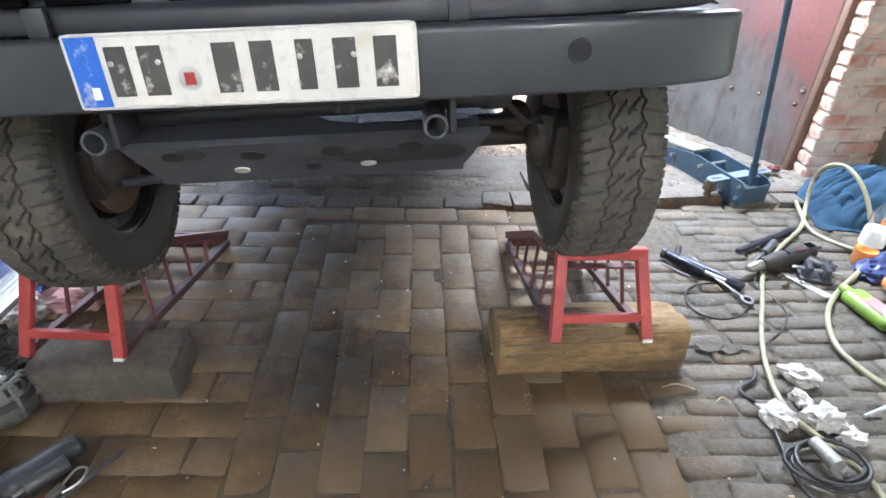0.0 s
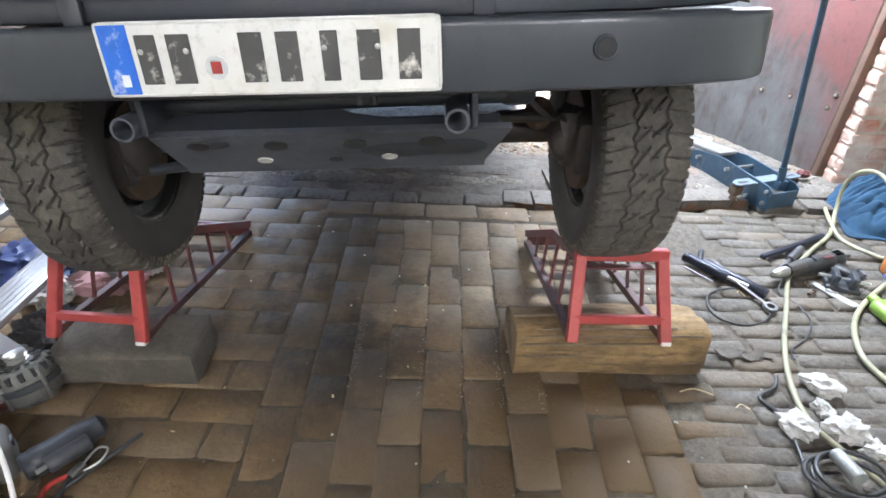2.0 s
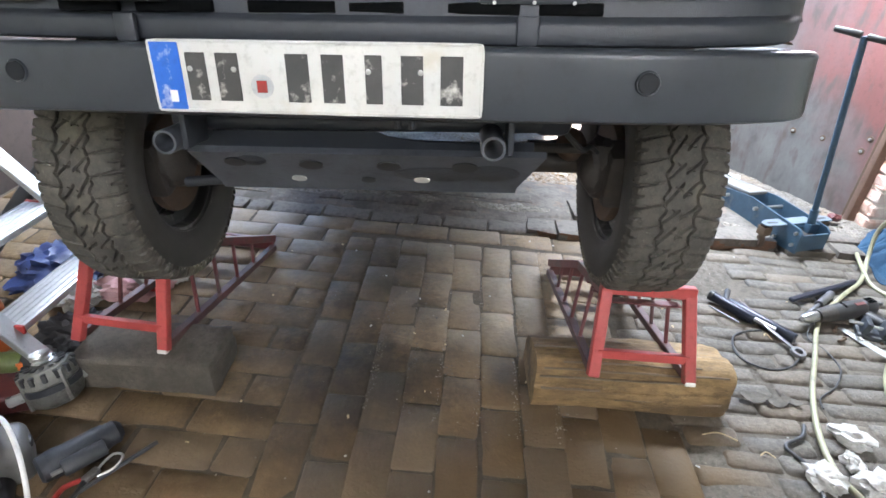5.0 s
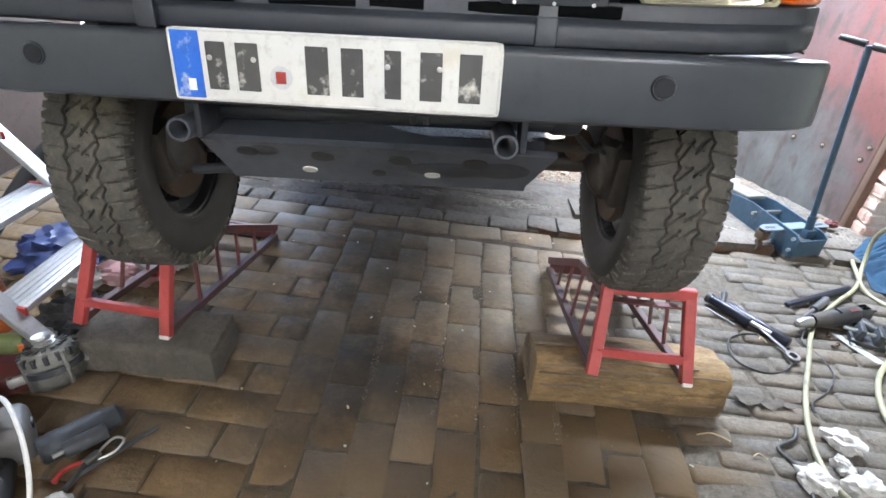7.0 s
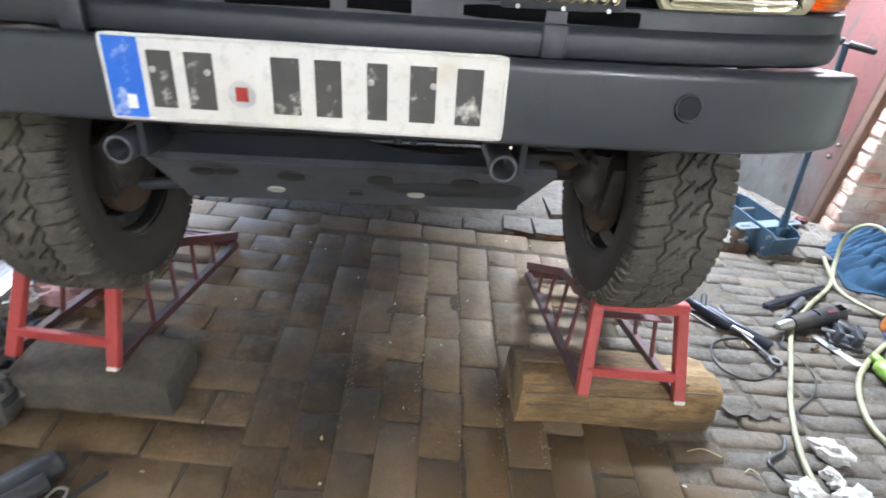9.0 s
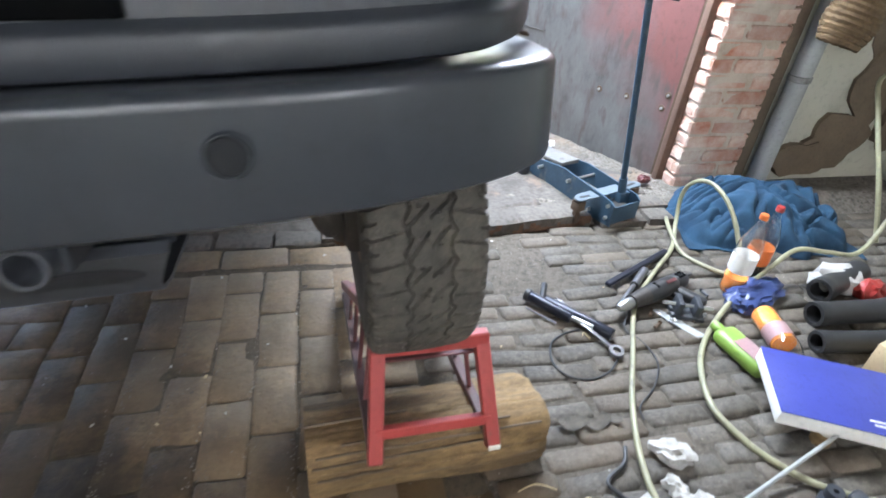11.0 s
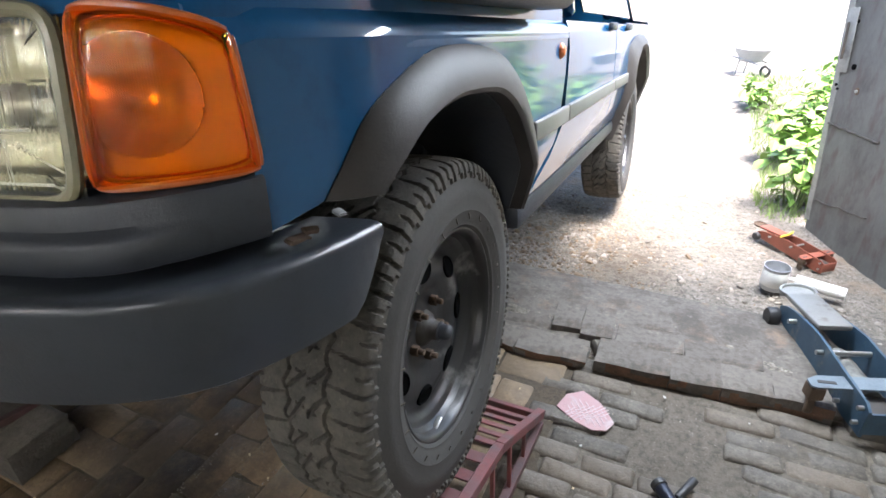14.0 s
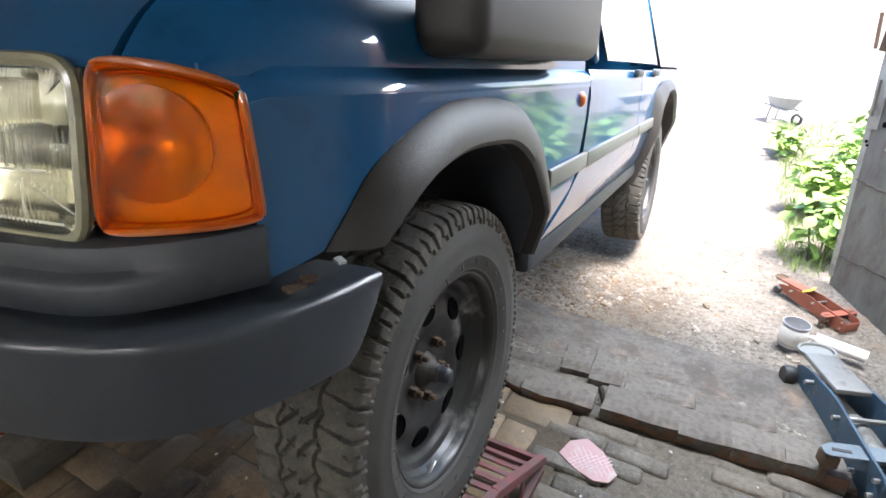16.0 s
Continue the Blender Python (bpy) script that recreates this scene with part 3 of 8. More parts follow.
# ---- the place: ground, walls, gateway ----
def ground_z(x, y):
    """Height of the ground: level under the paving, a low sill in the gateway, then falling gently away outside."""
    if y < 1.6:
        return -0.022
    if y < 1.74:
        return -0.022 + (y - 1.6) / 0.14 * 0.054
    out = 0.03 - min(1.0, (y - 1.74) / 1.3) * 0.115
    side = max(-1.2, min(1.2, x - 0.775)) * 0.057 * min(1.0, max(0.0, (y - 1.9) / 0.9)) * (1.0 if x < 0.775 else 0.3)
    return out + side


def build_ground():
    xs = [-400, -120, -40, -15, -7, -4] + [-3 + 0.2 * i for i in range(11)] + [-0.9 + 0.028 * i for i in range(116)] + [2.4 + 0.2 * i for i in range(13)] + [5.5, 7, 10, 15, 40, 120, 400]
    ys = [-400, -120, -40, -12, -5] + [-3.2 + 0.4 * i for i in range(12)] + [1.55 + 0.028 * i for i in range(84)] + [3.95 + 0.1 * i for i in range(27)] + [7, 8, 9.5, 12, 16, 25, 60, 150, 400]
    bm = bmesh.new()
    grid = []
    for y in ys:
        row = []
        for x in xs:
            z = ground_z(x, y)
            if y > 1.72:
                p = Vector((x, y, 0))
                z += 0.012 * noise.noise(p * 2.3) + 0.008 * noise.noise(p * 7) + ((0.009 * noise.noise(p * 13) + 0.007 * max(0.0, noise.noise(p * 27))) if y < 6.6 else 0)
            row.append(bm.verts.new((x, y, z)))
        grid.append(row)
    for i, (p, q) in enumerate(zip(grid, grid[1:])):
        for k in range(len(xs) - 1):
            f = bm.faces.new((p[k], p[k + 1], q[k + 1], q[k]))
            f.material_index = 0 if ys[i] < 1.6 else 1
    return tagged(part("ground", bm, [M_JOINT, M_DIRT]), "trodden earth ground running out from the gateway into the yard", "ground", kind="structure")


build_ground()


def wall(name, x0, x1, y0, y1, z0, z1, material, label):
    return tagged(part(name, box((x1 - x0, y1 - y0, z1 - z0), ((x0 + x1) / 2, (y0 + y1) / 2, (z0 + z1) / 2), bevel=0.006), material), label, "wall", kind="structure")


wall("wall_west", -2.3, -2.05, 0.3, 2.0, -0.05, 2.65, M_DARKWALL, "dark brown rendered wall of the workshop")
# Unseen stretch, made pale so the headlamp has something bright to reflect.
wall("wall_west_back", -2.3, -2.05, -3.2, 0.3, -0.05, 2.65, M_PLASTER, "unseen pale wall stretch that brightens the headlamp's reflection")
wall("wall_east", 3.75, 4.0, -3.2, 1.95, -0.05, 2.65, M_PLASTER, "pale flaking plaster wall of the workshop")
wall("wall_south", -2.3, 4.0, -3.45, -3.2, -0.05, 2.65, M_PLASTER, "pale plaster back wall of the workshop")
wall("wall_north", 2.66, 4.0, 1.95, 2.2, -0.05, 2.65, M_PLASTER, "pale plaster wall beside the gateway with flaked patches")
wall("wall_north_west", -2.6, -2.05, 2.0, 2.25, -0.05, 2.65, M_DARKWALL, "dark brown wall at the far jamb of the gateway")
wall("lintel", -2.05, 2.66, 1.98, 2.2, 2.02, 2.65, M_DARKWALL, "heavy dark lintel over the gateway")
tagged(part("ceiling", box((6.4, 5.8, 0.12), (0.85, -0.6, 2.71), bevel=0.01), M_CEIL), "dusty brown boarded workshop ceiling", "ceiling", kind="structure")


def pillar():
    """A brick pier at the gateway, limewash flaking from its faces."""
    x0, y0, w, d, h = 2.36, 1.88, 0.33, 0.30, 2.4
    core = part("brick_pier", box((w - 0.012, d - 0.012, h), (x0 + w / 2, y0 + d / 2, h / 2), bevel=0.008), M_MORTAR)
    tagged(core, "brick gateway pier with flaking whitewash over red bricks", "pillar", kind="structure")
    rng = random.Random(3)
    meshes = []
    for ln in (0.235, 0.155, 0.115):
        for _ in range(3):
            b = box((ln, 0.11, 0.068), bevel=0.013, segs=2)
            for v in b.verts:
                v.co += Vector((rng.uniform(-1, 1), rng.uniform(-1, 1), rng.uniform(-1, 1))) * 0.0055
            me = bpy.data.meshes.new("brick")
            b.to_mesh(me)
            b.free()
            me.materials.append(M_WBRICK)
            meshes.append((ln, me))
    for c in range(int(h / 0.076)):
        z = 0.04 + c * 0.076
        for face in ("front", "left"):
            length = w if face == "front" else d
            s = 0.0
            order = [0.235, 0.115] if c % 2 else [0.115, 0.235]
            for k, ln in enumerate(order):
                if s + ln > length + 0.05:
                    break
                me = rng.choice([m for q, m in meshes if q == ln])
                ob = new("brick", me)
                o = rng.uniform(-0.002, 0.006)
                if face == "front":
                    ob.matrix_world = pose(x0 + s + ln / 2 - 0.006, y0 + 0.055 + o, z, 0, 0, rng.uniform(-1.5, 1.5))
                else:
                    ob.matrix_world = pose(x0 + 0.05 + o, y0 + s + ln / 2 + 0.02, z, 0, 0, 90 + rng.uniform(-1.5, 1.5))
                ob.parent = core
                s += ln + 0.012
    # flaking return beside the pier
    tagged(part("pier_return", box((0.10, 0.2, 2.5), (2.74, 2.0, 1.25), bevel=0.01), M_EARTHWALL), "bare brown render strip beside the brick pier", "wall", kind="structure")


def gate():
    g = thing("gate_leaf", pose(2.345, 2.03, 0.0, 0, 0, 114), "open sheet steel gate leaf, faded red paint worn to grey", "gate")
    b = bmesh.new()
    rows = []
    for i in range(27):
        rows.append([(0.02 + (1.29 + 0.16 * z) * i / 26, 0.004 * noise.noise(Vector((i * 0.12, z * 1.7, 0))) * 2.4, z) for z in [-0.05 + 2.02 * k / 30 for k in range(31)]])
    b = thick(loft(rows), 0.003)
    part("sheet", b, M_GATE, g)
    for nm, a, c in (("hinge_stile", (0.0, -0.012, 0.0), (0.0, -0.012, 1.98)), ("free_stile", (1.315, -0.012, 0.0), (1.63, -0.012, 1.98))):
        part(nm, bar(a, c, 0.045, 0.035, up=(0, 1, 0)), M_RUST if nm == "hinge_stile" else M_CASTALU, g)
    for z in (0.10, 1.05, 1.93):
        part("rail", bar((0.02, -0.025, z), (1.30 + 0.16 * z, -0.025, z), 0.035, 0.035), M_RUST, g)
    # bolts with rusty washers, punched holes, streaks added for dark scratches and the strip that stiffens the free
    # edge
    for x, z in ((0.491, 0.34), (0.30, 0.359), (0.073, 0.366), (0.056, 0.438), (1.25, 0.72)):
        bh = part("bolt_head", rod((x, 0.002, z), (x, 0.013, z), 0.008, 6, bevel=0.001), M_CASTALU, g)
        part("rusty_washer", rod((x, 0.001, z), (x, 0.006, z), 0.018, 14, bevel=0.001), M_RUST, bh, "rusty washer")
    for x, z, r in ((1.325, 0.821, 0.014), (1.415, 0.717, 0.008), (1.40, 0.70, 0.006), (1.40, 1.02, 0.008)):
        part("punched_hole", rod((x, 0.002, z), (x, 0.0105, z), r, 10), M_HOLE, g)
    pts = [(1.378 - 0.39 * k / 14, 0.0085, 0.528 + 0.016 * k / 14 + 0.010 * noise.noise(Vector((k * 0.9, 2, 0)))) for k in range(15)]
    part("weld_seam", tube(pts, 0.0055, 6, 3), M_GREASE, g, "dark raised streak added for a scratch mark")
    pts = [(1.30 - 0.40 * k / 12, 0.009, 0.125 + 0.08 * k / 12 + 0.014 * noise.noise(Vector((k * 0.7, 5, 0)))) for k in range(13)]
    part("weld_seam", tube(pts, 0.0035, 6, 3), M_GREASE, g, "dark raised streak added for a scratch mark")
    part("edge_strip", box((0.075, 0.004, 0.30), (1.42, 0.0125, 0.93), (0, 9, 0), bevel=0.001), M_CASTALU, g, "riveted grey steel strip")
    part("draw_bolt", rod((1.417, 0.022, 0.842), (1.442, 0.022, 1.012), 0.006, 8), M_GREASE, g)
    latch = part("latch", box((0.06, 0.05, 0.16), (1.46, 0.03, 1.22), bevel=0.004), M_RUST, g, "rusty steel latch case")
    part("latch_bolt", rod((1.507, 0.06, 1.147), (1.546, 0.06, 1.307), 0.009, 8), M_RUST, latch)
    # the steel post the leaf hangs from
    tagged(part("gate_post", box((0.045, 0.045, 2.0), (2.335, 1.985, 1.0), bevel=0.006), M_RUSTPOST), "rusty brown steel gate post", "post", kind="structure")


pillar()
gate()


def drainpipe():
    p = thing("drainpipe", pose(2.86, 1.88, 0.0), "grey plastic drainpipe standing against the plaster wall", "pipe")
    part("pipe", rod((0, 0, 0.02), (0, 0, 2.5), 0.05, 20), M_PIPE, p)
    for z in (0.6, 1.7):
        part("bracket", lathe([(0.052, z - 0.015), (0.056, z - 0.012), (0.056, z + 0.012), (0.052, z + 0.015)], 20), M_CASTALU, p)


drainpipe()


def flaked_patches():
    """Places where the plaster has come off the wall and the brown render shows."""
    rng = random.Random(12)
    for layer, (cx, cz, w, h) in enumerate(((3.38, 0.98, 0.13, 0.40), (3.55, 1.25, 0.15, 0.42), (3.42, 0.52, 0.17, 0.22), (3.30, 0.24, 0.19, 0.14), (3.60, 0.8, 0.12, 0.3), (3.12, 0.14, 0.16, 0.10), (3.62, 0.42, 0.09, 0.22), (3.10, 1.55, 0.08, 0.16))):
        out = []
        for k in range(22):
            a = 2 * math.pi * k / 22
            r = 1 + 0.45 * noise.noise(Vector((math.cos(a) * 1.7 + cx * 9, math.sin(a) * 1.7, cz * 5)))
            out.append((cx + w * r * math.cos(a), max(0.01, cz + h * r * math.sin(a))))
        b = prism(out, 0.008 + 0.006 * layer, axis="y")
        b.transform(Matrix.Translation((0, 1.95, 0)))
        tagged(part("flaked_patch", b, M_EARTHWALL), "brown patch where plaster has flaked off the wall", "wall patch", "flaked patches", kind="structure")


flaked_patches()


def ceiling_tube(x, y):
    t = thing("ceiling_lamp", pose(x, y, 2.645), "fluorescent tube lamp under the workshop ceiling", "lamp", "ceiling lamps")
    part("housing", box((0.07, 1.3, 0.05), (0, 0, -0.025), bevel=0.008), M_WHITE, t)
    part("tube", rod((0, -0.6, -0.08), (0, 0.6, -0.08), 0.015, 12), M_TUBE, t)
    for s in (-1, 1):
        part("socket", box((0.03, 0.03, 0.07), (0, s * 0.62, -0.07), bevel=0.004), M_WHITE, t)


ceiling_tube(1.7, -2.55)
ceiling_tube(-0.3, -2.55)
for n_beam in range(4):
    tagged(part("ceiling_beam", box((6.1, 0.12, 0.1), (0.85, -2.6 + 1.4 * n_beam, 2.6), bevel=0.01), M_CEIL), "rough brown timber beam under the ceiling", "beam", "ceiling beams", kind="structure")
# ---- the car, nose up on two ramps ----
CAR_POSE = pose(0.008, 0.70, 0.645, 0, 0, 1.8) @ pose(0, 0, 0, -7.4) @ pose(0, 0, 0, 0, -3.3)
car = thing("car", CAR_POSE, "blue off-road car, front wheels raised on red ramps", "car")
TYRE_R = 0.362


def side_x(y, z):
    """The width of the body's side at a place of it."""
    x = 0.874
    if y < -0.30:
        x -= 1.12 * (-(y + 0.30)) ** 2
    if z < 0.3:
        x -= 0.35 * (0.3 - z)
    if z > 0.58:
        x -= 0.28 * (z - 0.58) + 1.6 * (z - 0.58) ** 2
    return x


def sweep_profile(plan, prof):
    """Carries a profile of (inward, up) pairs along a plan path of (x, y, z)."""
    rows = []
    n = len(plan)
    for i, p in enumerate(plan):
        d = (plan[min(i + 1, n - 1)] - plan[max(i - 1, 0)]).normalized()
        inward = Vector((-d.y, d.x, 0)).normalized()
        rows.append([p + inward * u + Vector((0, 0, v)) for u, v in prof(i / (n - 1))])
    return rows


def bumper():
    pts = [(-0.875, -0.335, 0.356), (-0.868, -0.45, 0.358), (-0.848, -0.55, 0.36), (-0.80, -0.635, 0.362), (-0.70, -0.688, 0.364), (-0.523, -0.706, 0.366), (0.0, -0.752, 0.368), (0.40, -0.757, 0.368), (0.58, -0.744, 0.367), (0.69, -0.716, 0.366), (0.766, -0.678, 0.364), (0.816, -0.629, 0.362), (0.842, -0.563, 0.359), (0.860, -0.475, 0.356), (0.868, -0.365, 0.354)]
    plan = [Vector(p) for p in smooth_path(pts, 6)]

    def prof(t):
        e = abs(2 * t - 1)
        low = -0.113
        if e > 0.915:
            low += (e - 0.915) / 0.085 * 0.095
        return [(0.12, -0.008), (0.02, 0.0), (0.009, -0.001), (0.003, -0.004), (0.0, -0.010), (0.0, -0.015), (0.0, low + 0.012), (0.002, low + 0.004), (0.008, low), (0.05, low + 0.001), (0.10, low + 0.004)]

    b = bumper_part = part("bumper", thick(loft(sweep_profile(plan, prof)), 0.004), M_BUMPER, car, "dark grey painted steel bumper")
    for x, y in ((-0.523, -0.7065), (0.499, -0.7545)):
        part("hole", lathe([(0.0, 0.0), (0.0150, 0.0), (0.0155, 0.0012), (0.0155, 0.006)], 24, "y"), M_PLUG, bumper_part, "round dark plug in the bumper").location = (x, y - 0.006, 0.319)
        part("hole_rim", lathe([(0.0155, 0.004), (0.0160, 0.0008), (0.0175, 0.0008), (0.0190, 0.004)], 24, "y"), M_BUMPER, bumper_part).location = (x, y - 0.006, 0.319)
    return b


BUMPER = bumper()


def bumper_mounts():
    """Rusty tabs and a pale clip in the gap over the bumper's end."""
    rng = random.Random(12)
    for x, y, z, ln, turn, m, label in ((0.832, -0.492, 0.368, 0.026, 76, M_RUST, "rusty bracket tab"), (0.834, -0.470, 0.372, 0.018, 60, M_RUST, "rusty bracket tab"), (0.838, -0.416, 0.378, 0.012, 80, M_PIPE, "pale grey clip")):
        b = box((ln, 0.013, 0.005), bevel=0.0012, segs=1)
        for v in b.verts:
            v.co += Vector((rng.uniform(-1, 1), rng.uniform(-1, 1), 0)) * 0.0025
        part("mounting_clip", b, m, BUMPER, label).matrix_basis = pose(x, y, z, 12, 0, turn)


bumper_mounts()


def number_plate():
    """White plate with a blue band; its registration is plain dark bars."""
    outline = []
    for cx, cz, a0 in ((0.248, 0.043, 0), (-0.248, 0.043, 90), (-0.248, -0.043, 180), (0.248, -0.043, 270)):
        outline += [(cx + 0.012 * math.cos(radians(a0 + a)), cz + 0.012 * math.sin(radians(a0 + a))) for a in (0, 30, 60, 90)]
    sheet = prism(outline, 0.003, axis="y")
    sheet.transform(Matrix.Translation((0, 0.0015, 0)))
    p = part("number_plate", sheet, M_PLATE, car, "dented white number plate with a blue band")
    p.matrix_basis = pose(-0.010, -0.762, 0.319, 2, 0, -2.4)
    rim = bmesh.new()
    for a, c in (((-0.257, -0.002, -0.052), (0.257, -0.002, -0.052)), ((-0.257, -0.002, 0.052), (0.257, -0.002, 0.052)), ((-0.257, -0.002, -0.052), (-0.257, -0.002, 0.052)), ((0.257, -0.002, -0.052), (0.257, -0.002, 0.052))):
        rim = bar(a, c, 0.004, 0.003, up=(0, 1, 0.01), bevel=0.001, bm=rim)
    part("pressed_rim", rim, M_PLATE, p)
    part("blue_band", box((0.045, 0.002, 0.103), (-0.232, -0.002, 0), bevel=0), M_PLATEBLUE, p, "scratched blue band")
    part("band_mark", box((0.012, 0.001, 0.018), (-0.228, -0.0035, -0.03), bevel=0), M_WHITE, p)
    for x, w in ((-0.185, 0.032), (-0.135, 0.036), (-0.025, 0.036), (0.03, 0.034), (0.093, 0.026), (0.152, 0.034), (0.212, 0.034)):
        part("character_bar", box((w, 0.0015, 0.072), (x, -0.0022, 0.0), bevel=0.0006, segs=1), M_INK, p)
    part("seal", rod((-0.083, -0.0005, -0.013), (-0.083, -0.003, -0.013), 0.018, 24), M_ALU, p, "round grey seal")
    part("seal_badge", box((0.016, 0.001, 0.018), (-0.083, -0.0035, -0.013), bevel=0), M_REDPL, p)
    for x in (-0.195, -0.125, 0.085, 0.165):
        part("screw", rod((x, -0.001, 0.012), (x, -0.0045, 0.012), 0.0045, 10, bevel=0.001), M_STEEL, p)


number_plate()


def front_panel():
    """The black panel between bumper and lamps, round to the wings."""
    right = [(0.5, -0.697, 0.437), (0.66, -0.682, 0.440), (0.735, -0.655, 0.442), (0.776, -0.616, 0.445), (0.803, -0.571, 0.447), (0.826, -0.523, 0.449)]
    pts = [(-0.822, -0.515, 0.449), (-0.80, -0.562, 0.447), (-0.772, -0.606, 0.445), (-0.73, -0.640, 0.443), (-0.5, -0.659, 0.440), (0.0, -0.696, 0.436)] + right
    plan = [Vector(p) for p in smooth_path(pts, 6)]

    def prof(t):
        # the upper band lies back along the front, and meets the lower one at the corners
        x = abs(plan[round(t * (len(plan) - 1))].x)
        back = 0.013 * min(1.0, max(0.0, (0.80 - x) / 0.05))
        low = -0.072
        return [(0.08, 0.0), (back + 0.008, 0.0), (back + 0.002, -0.002), (back, -0.006), (back, -0.026), (back * 0.6, -0.031), (back * 0.15, -0.035), (0.0, -0.041), (0.001, low + 0.012), (0.004, low + 0.004), (0.014, low), (0.06, low - 0.002)]

    p = part("front_panel", thick(loft(sweep_profile(plan, prof)), 0.004), M_PLASTIC, car, "black plastic panel under the lamps")
    for x, w in ((-0.40, 0.10), (-0.255, 0.13), (-0.06, 0.145), (0.05, 0.145), (0.24, 0.13), (0.385, 0.10)):
        y = -0.688 - 0.02 * x
        part("slot", box((w, 0.014, 0.019), (x, y + 0.0115, 0.421), (0, 0, -2), bevel=0.003), M_HOLE, p)
    for x in (-0.335, 0.318):
        part("tab", box((0.035, 0.012, 0.045), (x, -0.692 - 0.02 * x, 0.388), (0, 0, -2), bevel=0.004), M_PLASTIC, p)
    gr = part("grille", box((0.90, 0.02, 0.17), (0.0, -0.64, 0.53), (0, 0, -2), bevel=0.01), M_PLASTIC, car, "black slatted grille")
    for k in range(4):
        part("slat", box((0.9, 0.02, 0.014), (0.0, -0.655, 0.465 + 0.042 * k), (0, 0, -2), bevel=0.004), M_PLASTIC, gr)


front_panel()


def light_bar(x):
    """A small lamp pod with rows of clear cells, before the grille."""
    pod = part("light_bar", box((0.172, 0.04, 0.075), (0, 0.024, 0.0), bevel=0.006), M_PLASTIC, car, "small black lamp pod with clear cells")
    pod.location = (x, -0.70 + 0.012 * x, 0.464)
    for i in range(10):
        for k in range(3):
            part("lamp_cell", lathe([(0.0, -0.004), (0.003, -0.003), (0.0036, 0.003), (0.0062, -0.003), (0.0070, -0.004), (0.0074, 0.0055)], 10, "y"), M_REFLECT, pod).location = (-0.0675 + 0.015 * i, 0.003, -0.020 + 0.018 * k)
    part("reflector_plate", box((0.154, 0.004, 0.056), (0, 0.0075, 0), bevel=0.001), M_TRIM, pod, "pale grey reflector plate")
    for i in (-1, 0, 1):
        part("screw", rod((0.062 * i, 0.004, -0.034), (0.062 * i, 0.0, -0.034), 0.003, 8), M_STEEL, pod)


light_bar(0.326)
light_bar(-0.345)


def lens_sheet(corners, bulge=0.0, nx=18, nz=14, rounding=0.10, shrink=1.0):
    """A bulged sheet with rounded corners between four corners: top left, top right, bottom right, bottom left."""
    tl, tr, br, bl = (Vector(c) for c in corners)
    nrm = (tr - tl).cross(bl - tl).normalized()
    rows = []
    for j in range(nz + 1):
        v = math.sin((2 * j / nz - 1) * math.pi / 2)
        row = []
        for i in range(nx + 1):
            u = math.sin((2 * i / nx - 1) * math.pi / 2)
            k = rounding * abs(u) ** 6 * abs(v) ** 6
            uu, vv = (u * (1 - k) * shrink + 1) / 2, (v * (1 - k) * shrink + 1) / 2
            p = tl.lerp(tr, uu).lerp(bl.lerp(br, uu), vv)
            row.append(p - nrm * bulge * (1 - abs(u) ** 4) * (1 - abs(v) ** 4))
        rows.append(row)
    return rows


def rim_of(rows, r, segs=8):
    """A bead round the edge of a sheet."""
    loop = list(rows[0]) + [q[-1] for q in rows[1:]] + list(reversed(rows[-1][:-1])) + [q[0] for q in reversed(rows[1:-1])]
    return tube(loop, r, segs, closed=True, straight=True)


